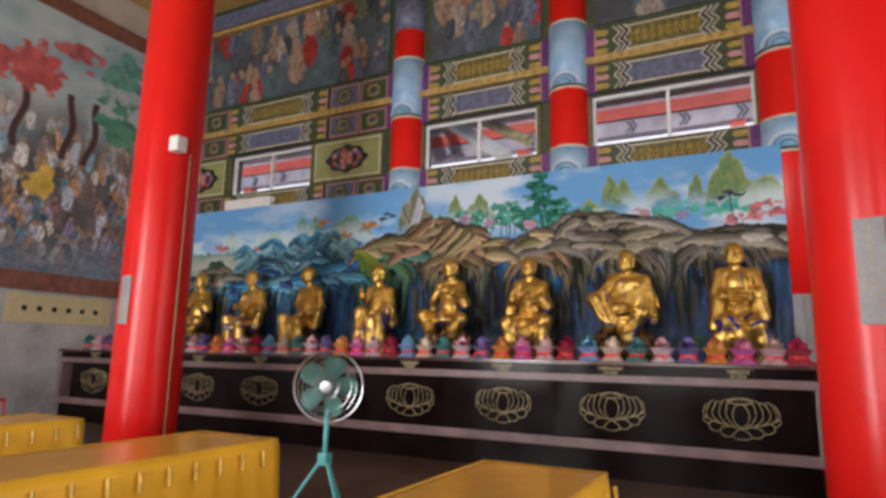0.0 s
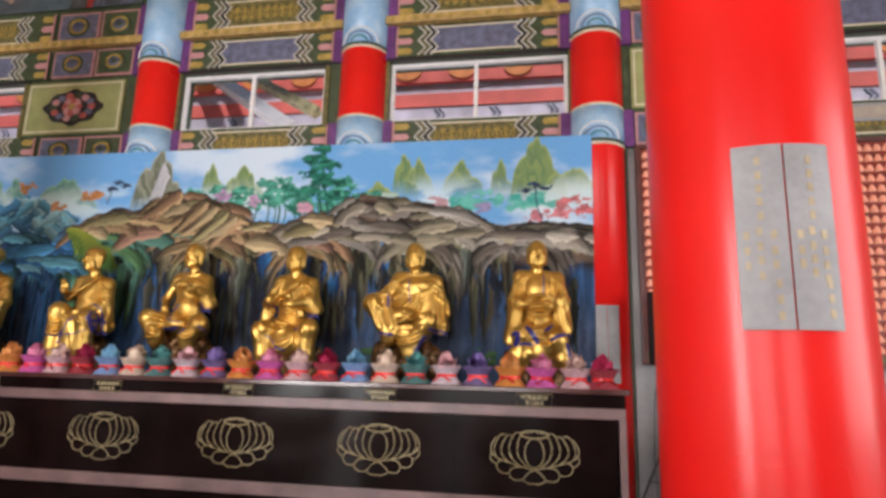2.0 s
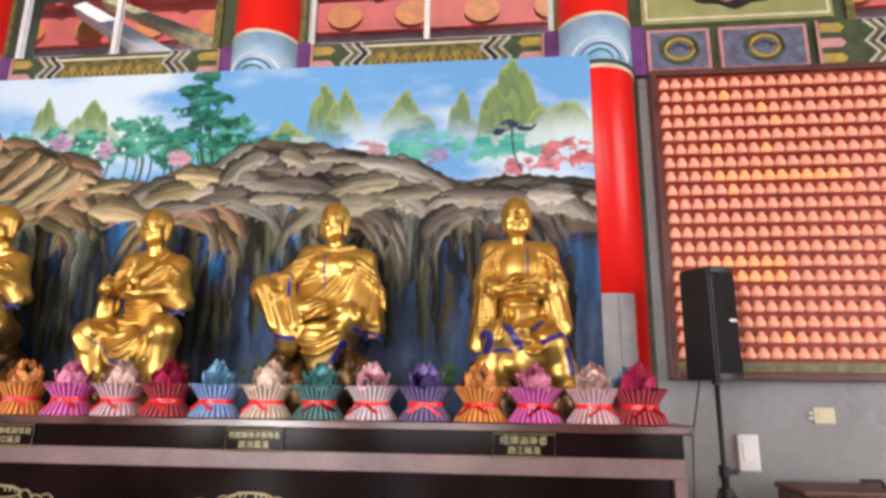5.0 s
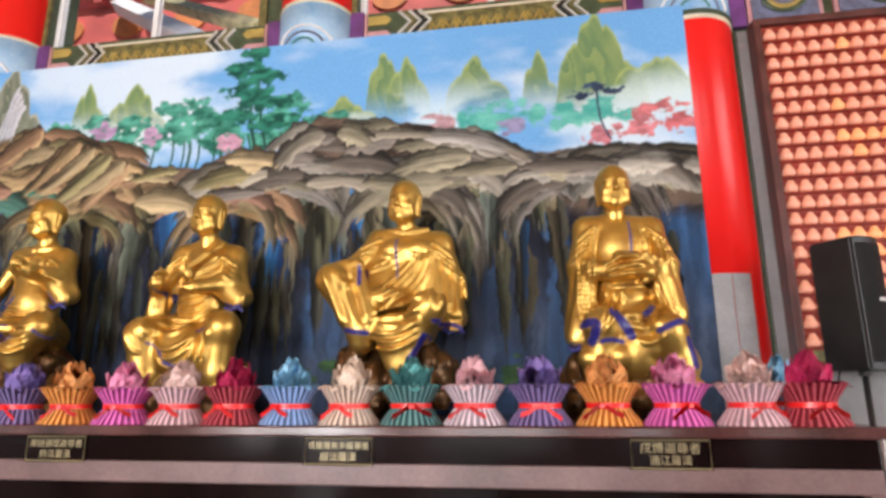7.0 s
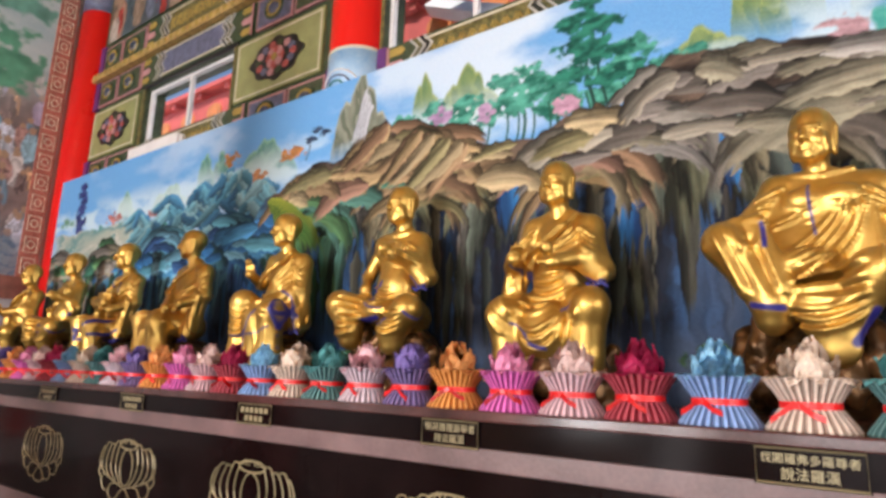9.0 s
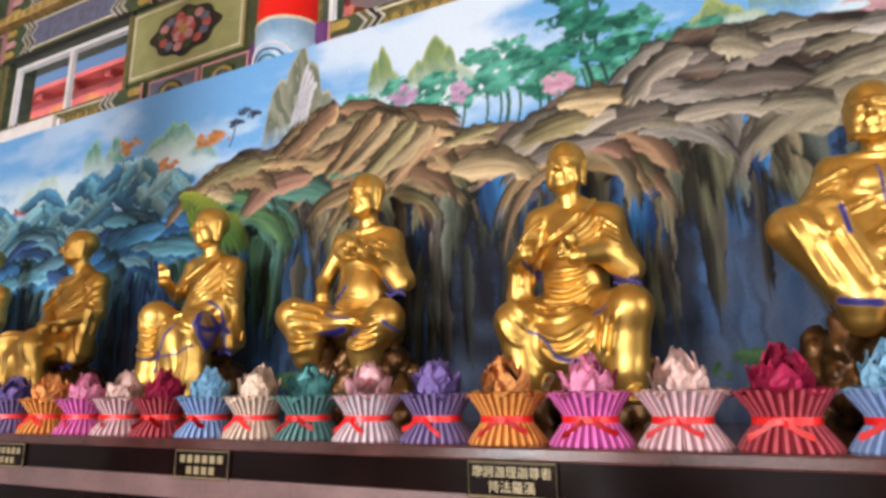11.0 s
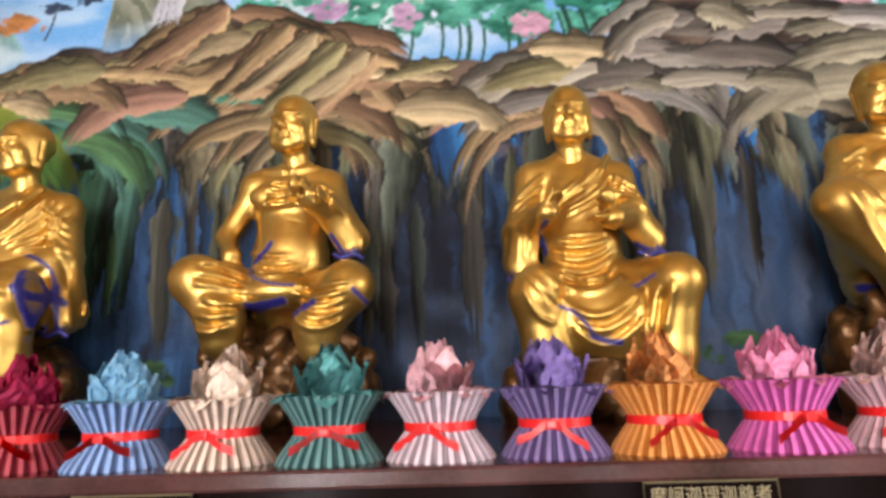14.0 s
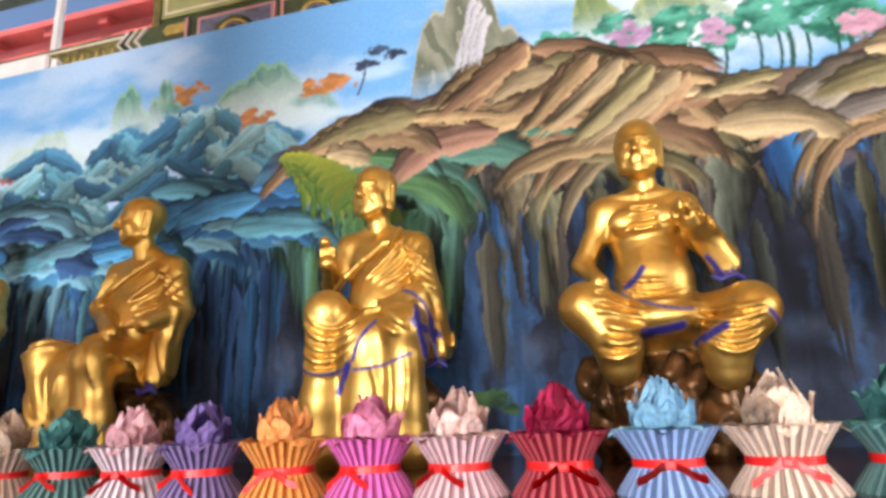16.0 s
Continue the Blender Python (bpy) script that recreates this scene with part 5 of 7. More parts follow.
    def cord(self, pts, r, k=0.008, layer=1):
        for a, b in zip(pts, pts[1:]):
            self.limb(a, b, r, r, k, layer)

    def skin(self):
        D = np.minimum(np.minimum(self.d[0], self.d[1]), self.d[2])
        D[0], D[-1], D[:, 0], D[:, -1], D[:, :, 0], D[:, :, -1] = 1, 1, 1, 1, 1, 1
        S = D < 0
        c = [S[i:S.shape[0] - 1 + i, j:S.shape[1] - 1 + j, k:S.shape[2] - 1 + k] for i in (0, 1) for j in (0, 1) for k in (0, 1)]
        n = sum(q.astype(np.int8) for q in c)
        cell = (n > 0) & (n < 8)
        I = np.argwhere(cell)
        val = {(i, j, k): D[I[:, 0] + i, I[:, 1] + j, I[:, 2] + k] for i in (0, 1) for j in (0, 1) for k in (0, 1)}
        acc, cnt = np.zeros((len(I), 3), np.float32), np.zeros(len(I), np.float32)
        for axis in range(3):
            for p in (0, 1):
                for q in (0, 1):
                    o = [p, q]
                    o.insert(axis, 0)
                    a = tuple(o)
                    o[axis] = 1
                    b = tuple(o)
                    va, vb = val[a], val[b]
                    cr = (va < 0) != (vb < 0)
                    t = np.where(cr, va / np.where(cr, va - vb, 1), 0)
                    pt = np.tile(np.asarray(a, np.float32), (len(I), 1))
                    pt[:, axis] += t
                    acc += pt * cr[:, None]
                    cnt += cr
        V = (I + acc / cnt[:, None]) * self.step + self.lo
        idx = np.full(cell.shape, -1, np.int64)
        idx[tuple(I.T)] = np.arange(len(I))
        quads = []
        for axis in range(3):
            lo = [slice(1, -1)] * 3
            lo[axis] = slice(0, -1)
            hi = [slice(1, -1)] * 3
            hi[axis] = slice(1, None)
            A, B = S[tuple(lo)], S[tuple(hi)]
            E = np.argwhere(A != B)
            off = np.ones(3, np.int64)
            off[axis] = 0
            E = E + off
            u, v = [q for q in range(3) if q != axis]
            du, dv = np.zeros(3, np.int64), np.zeros(3, np.int64)
            du[u], dv[v] = 1, 1
            f = np.stack([idx[tuple((E - du - dv).T)], idx[tuple((E - dv).T)], idx[tuple(E.T)], idx[tuple((E - du).T)]], 1)
            flip = S[tuple(E.T)] == (axis == 1)
            f[flip] = f[flip][:, ::-1]
            quads.append(f)
        Q = np.concatenate(quads)
        Q = Q[(Q >= 0).all(1)]
        lay_ = np.stack([q[tuple(I.T)] for q in self.d], 1)
        lab = lay_.argmin(1)
        return V, Q, lab[Q[:, 0]]


def bend(p0, p1, p2, n=26):
    t = np.linspace(0, 1, n)[:, None]
    return (1 - t) ** 2 * np.asarray(p0) + 2 * t * (1 - t) * np.asarray(p1) + t * t * np.asarray(p2)


def skinned(name, clays, materials, strokes=()):
    vs, qs, ms, n = [], [], [], 0
    for c in clays:
        V, Q, m = c.skin()
        vs.append(V)
        qs.append(Q + n)
        ms.append(m)
        n += len(V)
    V, Q, M = np.concatenate(vs), np.concatenate(qs), np.concatenate(ms)
    me = bpy.data.meshes.new(name)
    me.vertices.add(len(V))
    me.vertices.foreach_set("co", V.reshape(-1).astype(np.float32))
    me.loops.add(Q.size)
    me.loops.foreach_set("vertex_index", Q.reshape(-1).astype(np.int32))
    me.polygons.add(len(Q))
    me.polygons.foreach_set("loop_start", (np.arange(len(Q)) * 4).astype(np.int32))
    me.polygons.foreach_set("material_index", M.astype(np.int32))
    me.update(calc_edges=True)
    me.validate()
    lining = np.zeros(len(V), np.float32)
    for p0, p1, p2, w in strokes:
        q = bend(p0, p1, p2)
        d = np.sqrt(((V[:, None, 0] - q[:, 0]) ** 2 + (V[:, None, 2] - q[:, 1]) ** 2).min(1))
        w = max(w, 0.008)
        lining = np.maximum(lining, np.clip((w - d) / 0.008 + 0.5, 0, 1) * (V[:, 1] < -0.03))
    me.attributes.new("lining", "FLOAT", "POINT").data.foreach_set("value", lining.astype(np.float32))
    for q in materials:
        me.materials.append(q)
    me.shade_smooth()
    return me


def head_clay(turn, tilt, at, size=0.9):
    """A shaven head with long ears, looking along -y before it is turned."""
    c = Clay((-0.19, -0.21, -0.27), (0.19, 0.19, 0.22), 0.0062)
    c.ball((0, 0.016, 0.052), (0.114, 0.138, 0.122), 0.03)
    c.ball((0, -0.022, -0.045), (0.098, 0.108, 0.122), 0.05)
    c.ball((0, -0.088, -0.132), (0.046, 0.036, 0.032), 0.035)
    for s in (-1, 1):
        c.ball((s * 0.060, -0.086, -0.050), (0.036, 0.028, 0.034), 0.03)
        c.ball((s * 0.068, -0.062, -0.105), (0.034, 0.034, 0.036), 0.035)
        c.ball((s * 0.045, -0.150, 0.003), (0.026, 0.027, 0.012), 0.014, cut=True)
        c.ball((s * 0.044, -0.104, 0.000), (0.025, 0.020, 0.012), 0.005)
        c.limb((s * 0.014, -0.130, 0.030), (s * 0.078, -0.104, 0.028), 0.008, 0.006, 0.016)
        c.limb((s * 0.110, 0.020, 0.040), (s * 0.104, 0.006, -0.105), 0.026, 0.022, 0.020, flat=(0.62, 1.25, 1.0))
        c.limb((s * 0.120, 0.004, 0.030), (s * 0.114, -0.004, -0.070), 0.008, 0.007, 0.008, cut=True)
        c.limb((s * 0.028, -0.132, -0.052), (s * 0.060, -0.112, -0.100), 0.008, 0.006, 0.010, cut=True)
    c.limb((0, -0.126, 0.024), (0, -0.156, -0.038), 0.011, 0.019, 0.012)
    c.ball((0, -0.142, -0.046), (0.031, 0.017, 0.013), 0.010)
    c.limb((-0.038, -0.138, -0.083), (0.038, -0.138, -0.083), 0.009, 0.009, 0.007, cut=True)
    c.limb((-0.026, -0.126, -0.074), (0.026, -0.126, -0.074), 0.009, 0.009, 0.007)
    c.limb((-0.022, -0.122, -0.095), (0.022, -0.122, -0.095), 0.011, 0.011, 0.007)
    for z in (0.066, 0.088):
        c.limb((-0.05, -0.133, z), (0.05, -0.133, z), 0.005, 0.005, 0.01, cut=True)
    c.limb((0, 0.01, -0.12), (0, 0.035, -0.27), 0.066, 0.074, 0.03)
    V, Q, m = c.skin()
    R = np.array((Matrix.Rotation(radians(turn), 3, "Z") @ Matrix.Rotation(radians(tilt), 3, "X")), np.float32)
    V = (V * size) @ R.T + np.asarray(at, np.float32)

    class Done:
        def skin(self):
            return V, Q, m
    return Done()


def palm(c, at, to, spread=(0, 0, 1)):
    """A small hand: palm and four fingers pointing along to."""
    t = Vector(to).normalized()
    s = Vector(spread).normalized()
    w = t.cross(s).normalized()
    c.ball(at, (0.042, 0.042, 0.036), 0.02)
    for i in range(4):
        o = Vector(at) + w * (i - 1.5) * 0.020 + t * 0.02
        c.limb(o, o + t * (0.080 - 0.006 * abs(i - 1.4)) - s * 0.012, 0.012, 0.009, 0.006)
    o = Vector(at) + s * 0.022
    c.limb(o, o + t * 0.055 + s * 0.018, 0.012, 0.010, 0.008)


def crease(c, p0, p1, p2):
    """Distance of each upright column of the block from a bend in x and z, and how far along the bend it lies."""
    q = bend(p0, p1, p2)
    x, z = c.ax[0][:, None, None], c.ax[2][None, :, None]
    d2 = (x - q[:, 0]) ** 2 + (z - q[:, 1]) ** 2
    i = d2.argmin(-1)
    return np.sqrt(d2.min(-1)), i / (len(q) - 1)


def drape(c, families, height=0.0145, width=0.0150):
    """Carves families of folds into the front of the gold: each runs from one bend to another in n ridges with grooves between."""
    relief = np.zeros((c.shape[0], c.shape[2]), np.float32)
    for a0, a1, a2, b0, b1, b2, n in families:
        lines = [[np.asarray(p) * (1 - k / (n - 1)) + np.asarray(q) * k / (n - 1) for p, q in ((a0, b0), (a1, b1), (a2, b2))] for k in range(n)]
        for k, line in enumerate(lines):
            d, t = crease(c, *line)
            live = np.clip(np.sin(math.pi * t) * 1.8, 0, 1)
            w = width * (1.0 + 0.25 * math.sin(3.1 * k + n))
            relief += height * (1.0 + 0.2 * math.sin(2.3 * k + 5 * n)) * np.exp(-(d / w) ** 2) * live
            if k:
                mid = [(p + q) / 2 for p, q in zip(line, lines[k - 1])]
                d, t = crease(c, *mid)
                relief -= 0.85 * height * np.exp(-(d / (0.55 * w)) ** 2) * np.clip(np.sin(math.pi * t) * 1.6, 0, 1)
    front = np.clip((0.10 - c.ax[1]) / 0.12, 0, 1)[None, :, None]
    c.d[0] -= np.clip(relief, -0.024, 0.026)[:, None, :] * front


def arhat(J, families, strokes, turn=0, tilt=3, bare=False, sleeves="LR", ptL=(1, -0.3, 0), ptR=(-1, -0.3, 0), extra=(), seat=0.44, skirt=False):
    """A seated robed figure on a rock. J: joints in metres, x across, -y to the front, z up from the counter."""
    c = Clay((-0.60, -0.54, -0.02), (0.60, 0.34, 1.30), 0.0078)
    V = {k: Vector(p) for k, p in J.items()}
    for s, sg in (("L", 1), ("R", -1)):
        V["sh" + s] += Vector((0.018 * sg, 0.01, -0.014))
    kn = (V["knL"] + V["knR"]) / 2
    hip = Vector((kn.x * 0.35, 0.03, 0.54))
    mid = (V["shL"] + V["shR"]) / 2
    # rock seat, broken into lumps
    rk = random.Random(int(abs(J["knL"][0]) * 1000))
    c.ball((hip.x, 0.06, seat * 0.45), (0.34, 0.24, seat * 0.55), 0.04, 2, rough=0.02)
    for i in range(26):
        a = math.pi * (1.02 + 0.96 * rk.random())
        r = rk.uniform(0.035, 0.075)
        c.ball((hip.x + 0.33 * math.cos(a), 0.02 + 0.24 * math.sin(a), rk.uniform(0.05, seat - 0.14)), (r, r, r * rk.uniform(1.2, 2.6)), 0.006, 2, rough=0.016)
    # trunk
    c.ball(hip, (0.235, 0.18, 0.15), 0.06)
    c.ball(hip.lerp(mid, 0.38) + Vector((0, -0.035, 0)), (0.175, 0.145, 0.19), 0.06)
    c.ball(hip.lerp(mid, 0.76) + Vector((0, -0.02, 0)), (0.170, 0.120, 0.19), 0.06)
    c.limb(V["shL"], V["shR"], 0.064, 0.064, 0.06)
    for s in "LR":
        c.limb(V["neck"] + Vector((0, 0.02, -0.03)), V["sh" + s], 0.050, 0.060, 0.05)
    if bare:
        for sg in (-1, 1):
            c.ball(mid + Vector((sg * 0.085, -0.12, -0.075)), (0.08, 0.04, 0.06), 0.035)
        for sg in (-1, 1):
            c.limb(mid + Vector((sg * 0.02, -0.085, 0.055)), mid + Vector((sg * 0.13, -0.045, 0.075)), 0.012, 0.012, 0.02)
        for i in range(4):
            for sg in (-1, 1):
                c.limb(mid + Vector((sg * 0.025, -0.155, -0.10 - 0.032 * i)), mid + Vector((sg * 0.11, -0.135, -0.115 - 0.034 * i)), 0.004, 0.004, 0.010, cut=True)
    # arms, with hanging sleeves
    for s in "LR":
        cov = s in sleeves
        c.limb(V["sh" + s], V["el" + s], 0.066 if cov else 0.058, 0.060 if cov else 0.050, 0.05)
        c.limb(V["el" + s], V["ha" + s], 0.055 if cov else 0.046, 0.046 if cov else 0.036, 0.03)
        if "cu" + s in V:
            c.limb(V["sh" + s] + Vector((0, 0.02, -0.03)), V["cu" + s] + Vector((0, 0.05, 0.04)), 0.062, 0.070, 0.05, flat=(0.95, 0.7, 1.0))
            top, end = V["el" + s].lerp(V["ha" + s], 0.35), V["cu" + s]
            c.limb(top, end, 0.060, 0.070, 0.03, flat=(0.95, 0.62, 1.0))
            c.limb(V["el" + s], end + Vector((0.03 if s == "R" else -0.03, 0.06, 0.02)), 0.054, 0.056, 0.04, flat=(0.8, 0.8, 1.0))
            c.cord([end + Vector((q, -0.040 + 2.0 * q * q, -0.068 + 0.012 * math.sin(q * 70))) for q in (-0.06, -0.03, 0.0, 0.03, 0.06)], 0.011, 0.006, 1)
        palm(c, V["ha" + s], ptL if s == "L" else ptR)
    # legs under the robe
    for s in "LR":
        sg = -1 if s == "L" else 1
        c.limb(hip + Vector((sg * 0.11, -0.02, 0.0)), V["kn" + s], 0.128, 0.098, 0.06)
        c.limb(V["kn" + s], V["ft" + s], 0.096, 0.090, 0.05)
        toe = V["ft" + s] + Vector((0.02 * sg, -0.03, -0.12))
        if skirt:
            c.limb(V["ft" + s], Vector((V["ft" + s].x, V["ft" + s].y + 0.02, 0.08)), 0.098, 0.115, 0.05)
        else:
            c.limb(V["ft" + s], V["ft" + s] + Vector((0, 0.01, -0.07)), 0.092, 0.082, 0.03)
        if not skirt and V["ft" + s].z < 0.36:
            c.limb(toe + Vector((0, 0.06, 0.03)), toe + Vector((0.03 * sg, -0.07, 0.0)), 0.045, 0.036, 0.015)
            for i in range(4):
                c.limb(toe + Vector((0.03 * sg + (i - 1.5) * 0.018, -0.08, 0)), toe + Vector((0.03 * sg + (i - 1.5) * 0.020, -0.115, -0.01)), 0.011, 0.009, 0.005)
    folded = (V["ftL"].z + V["ftR"].z) / 2 > 0.36
    c.ball(kn + Vector((0, 0.08, -0.03) if folded else (0, 0.06, -0.12)), (abs(V["knR"].x - V["knL"].x) * (0.30 if folded else 0.42), 0.13, 0.08 if folded else 0.17), 0.05)
    if skirt:
        ft = (V["ftL"] + V["ftR"]) / 2
        c.limb(kn + Vector((0, 0.05, -0.1)), Vector((ft.x, ft.y + 0.09, 0.06)), 0.13, 0.15, 0.06)
    for fn in extra:
        fn(c)
    sleeve = []
    for s, sg in (("L", -1), ("R", 1)):
        if s in sleeves:     # slanting pulls of cloth over the upper arm
            a, b = V["sh" + s], V["el" + s]
            p = lambda t, w: (a.x + (b.x - a.x) * t + w * sg, a.z + (b.z - a.z) * t)
            sleeve.append((p(0.0, -0.05), p(0.2, 0.0), p(0.45, 0.05), p(0.55, -0.05), p(0.75, 0.0), p(1.05, 0.06), 4))
    drape(c, list(families) + sleeve)
    hd = head_clay(turn, tilt, V["head"] + Vector((0, 0.02, -0.012)))
    return skinned("arhat_statue", [c, hd], [GILDED, GOLD_BLUE, ROCK_GILT], strokes)


JOINTS_A = dict(head=(0, -0.02, 1.403), neck=(-0.015, 0.02, 1.214), shL=(-0.198, 0.03, 1.157), shR=(0.23, 0.03, 1.138), elL=(-0.253, -0.05, 0.874), haL=(-0.052, -0.24, 0.807), elR=(0.284, -0.05, 0.873), haR=(0.067, -0.24, 0.826), cuL=(-0.271, -0.12, 0.446), cuR=(0.291, -0.12, 0.568), knL=(-0.14, -0.26, 0.497), ftL=(-0.166, -0.24, 0.289), knR=(0.206, -0.26, 0.457), ftR=(0.277, -0.22, 0.284))
FOLDS_A = [
    ((-0.123, 1.14), (-0.203, 0.878), (-0.151, 0.57), (-0.227, 1.109), (-0.272, 0.846), (-0.255, 0.439), 4),
    ((0.078, 1.113), (0.086, 0.972), (0.075, 0.903), (0.241, 1.07), (0.28, 0.929), (0.269, 0.861), 5),
    ((-0.139, 0.807), (-0.016, 0.941), (0.113, 0.884), (-0.126, 0.738), (0.037, 0.716), (0.153, 0.746), 4),
    ((0.164, 0.763), (0.194, 0.628), (0.253, 0.56), (0.273, 0.827), (0.288, 0.692), (0.301, 0.559), 3),
    ((-0.094, 0.72), (-0.118, 0.569), (-0.224, 0.405), (0.005, 0.717), (-0.036, 0.583), (-0.157, 0.437), 3),
    ((-0.036, 0.567), (0.026, 0.516), (0.145, 0.612), (0.021, 0.434), (0.095, 0.335), (0.198, 0.463), 3),
]
TRIM_A = [
    ((-0.236, 0.505), (-0.152, 0.536), (-0.208, 0.405), 0.026),
    ((-0.085, 0.568), (-0.039, 0.517), (0.005, 0.434), 0.026),
    ((0.093, 0.557), (0.126, 0.579), (0.154, 0.612), 0.018),
    ((0.15, 0.457), (0.249, 0.511), (0.297, 0.51), 0.018),
    ((0.305, 0.412), (0.321, 0.332), (0.331, 0.268), 0.02),
    ((0.07, 1.156), (0.077, 1.042), (0.068, 0.955), 0.008),
    ((-0.159, 0.404), (-0.109, 0.42), (-0.046, 0.402), 0.014),
]
JOINTS_B = dict(head=(0, -0.02, 1.386), neck=(0.013, 0.02, 1.206), shL=(-0.197, 0.03, 1.138), shR=(0.253, 0.03, 1.104), elL=(-0.311, -0.1, 0.921), haL=(-0.351, -0.28, 0.791), elR=(0.329, 0, 0.835), haR=(0.355, -0.1, 0.602), cuR=(0.333, -0.06, 0.571), knL=(-0.394, -0.24, 0.817), ftL=(-0.201, -0.26, 0.51), knR=(0.208, -0.28, 0.625), ftR=(0.039, -0.28, 0.368))
FOLDS_B = [
    ((0.075, 0.972), (0.005, 0.847), (-0.139, 0.762), (0.202, 1.095), (0.224, 0.769), (-0.098, 0.601), 5),
    ((0.221, 1.021), (0.241, 0.803), (0.243, 0.593), (0.384, 0.906), (0.419, 0.727), (0.444, 0.605), 4),
    ((-0.444, 0.899), (-0.358, 0.678), (-0.296, 0.535), (-0.255, 0.892), (-0.173, 0.673), (-0.132, 0.531), 3),
    ((-0.134, 0.602), (0.046, 0.632), (0.206, 0.698), (-0.095, 0.531), (0.049, 0.493), (0.191, 0.542), 3),
    ((-0.146, 0.421), (0.018, 0.306), (0.192, 0.473), (-0.13, 0.49), (0.015, 0.442), (0.191, 0.531), 3),
    ((-0.237, 0.899), (-0.145, 0.925), (-0.065, 0.97), (-0.225, 0.877), (-0.144, 0.903), (-0.064, 0.948), 2),
]
TRIM_B = [
    ((-0.031, 1.105), (-0.035, 0.976), (-0.013, 0.848), 0.008),
    ((-0.218, 0.891), (-0.208, 0.836), (-0.206, 0.775), 0.012),
    ((-0.276, 0.499), (-0.221, 0.481), (-0.148, 0.479), 0.016),
    ((0.199, 0.456), (0.165, 0.388), (0.116, 0.321), 0.02),
    ((0.254, 0.54), (0.419, 0.561), (0.471, 0.383), 0.014),
]
JOINTS_C = dict(head=(0, -0.02, 1.369), neck=(0.002, 0.02, 1.204), shL=(-0.194, 0.03, 1.091), shR=(0.221, 0.03, 1.071), elL=(-0.273, -0.05, 0.803), haL=(-0.157, -0.28, 0.835), elR=(0.242, -0.08, 0.855), haR=(0.106, -0.28, 0.798), cuL=(-0.261, -0.12, 0.646), cuR=(0.296, -0.08, 0.743), knL=(-0.227, -0.28, 0.501), ftL=(-0.195, -0.26, 0.249), knR=(0.323, -0.28, 0.536), ftR=(0.287, -0.25, 0.258))
FOLDS_C = [
    ((0.06, 1.089), (0.008, 0.99), (-0.143, 0.925), (0.219, 1.049), (0.194, 0.924), (-0.053, 0.842), 6),
    ((-0.107, 0.771), (0.011, 0.75), (0.109, 0.78), (-0.169, 0.579), (0.004, 0.402), (0.154, 0.63), 6),
    ((-0.129, 0.48), (-0.004, 0.309), (0.165, 0.51), (-0.111, 0.408), (0.007, 0.171), (0.19, 0.414), 3),
    ((-0.261, 0.633), (-0.169, 0.579), (-0.129, 0.48), (-0.291, 0.538), (-0.232, 0.368), (-0.16, 0.387), 2),
    ((0.176, 0.509), (0.167, 0.416), (0.147, 0.324), (0.282, 0.526), (0.258, 0.41), (0.237, 0.319), 3),
    ((-0.248, 0.832), (-0.279, 0.733), (-0.273, 0.634), (-0.199, 0.828), (-0.217, 0.754), (-0.234, 0.681), 2),
]
TRIM_C = [
    ((-0.169, 0.781), (-0.162, 0.745), (-0.159, 0.71), 0.018),
    ((-0.144, 0.445), (-0.063, 0.429), (-0.025, 0.329), 0.007),
    ((0.159, 0.515), (0.19, 0.527), (0.227, 0.554), 0.008),
    ((-0.025, 0.329), (0.019, 0.303), (0.076, 0.3), 0.012),
    ((0.221, 0.723), (0.243, 0.709), (0.277, 0.695), 0.008),
]
JOINTS_D = dict(head=(0, -0.02, 1.408), neck=(0.01, 0.02, 1.226), shL=(-0.205, 0.03, 1.124), shR=(0.177, 0.03, 1.11), elL=(-0.309, 0, 0.863), haL=(-0.245, -0.1, 0.757), elR=(0.238, -0.08, 0.903), haR=(0.15, -0.25, 0.949), cuR=(0.284, -0.08, 0.796), knL=(-0.312, -0.28, 0.621), ftL=(-0.195, -0.3, 0.448), knR=(0.318, -0.28, 0.568), ftR=(0.199, -0.3, 0.411))
FOLDS_D = [
    ((-0.273, 0.691), (-0.157, 0.681), (-0.075, 0.601), (-0.283, 0.594), (-0.168, 0.585), (-0.08, 0.554), 3),
    ((-0.242, 0.543), (-0.156, 0.489), (-0.083, 0.531), (-0.277, 0.427), (-0.215, 0.365), (-0.118, 0.428), 3),
    ((-0.192, 0.783), (-0.105, 0.725), (0.055, 0.733), (-0.134, 0.678), (-0.009, 0.584), (0.157, 0.675), 4),
    ((0.101, 0.586), (0.224, 0.541), (0.355, 0.576), (0.107, 0.47), (0.213, 0.329), (0.335, 0.454), 5),
    ((0.11, 1.102), (0.105, 1.026), (0.106, 0.95), (0.207, 1.025), (0.246, 0.957), (0.26, 0.901), 4),
    ((-0.085, 1.098), (-0.015, 1.088), (0.056, 1.094), (-0.087, 0.986), (-0.03, 0.966), (0.043, 0.995), 4),
]
TRIM_D = [
    ((-0.133, 0.722), (-0.084, 0.747), (-0.055, 0.798), 0.014),
    ((-0.155, 0.7), (-0.055, 0.576), (0.101, 0.582), 0.007),
    ((-0.087, 0.503), (-0.02, 0.503), (0.059, 0.52), 0.016),
    ((0.122, 0.456), (0.151, 0.478), (0.2, 0.498), 0.016),
    ((0.211, 0.819), (0.248, 0.774), (0.271, 0.716), 0.012),
    ((0.36, 0.542), (0.395, 0.505), (0.423, 0.465), 0.01),
]
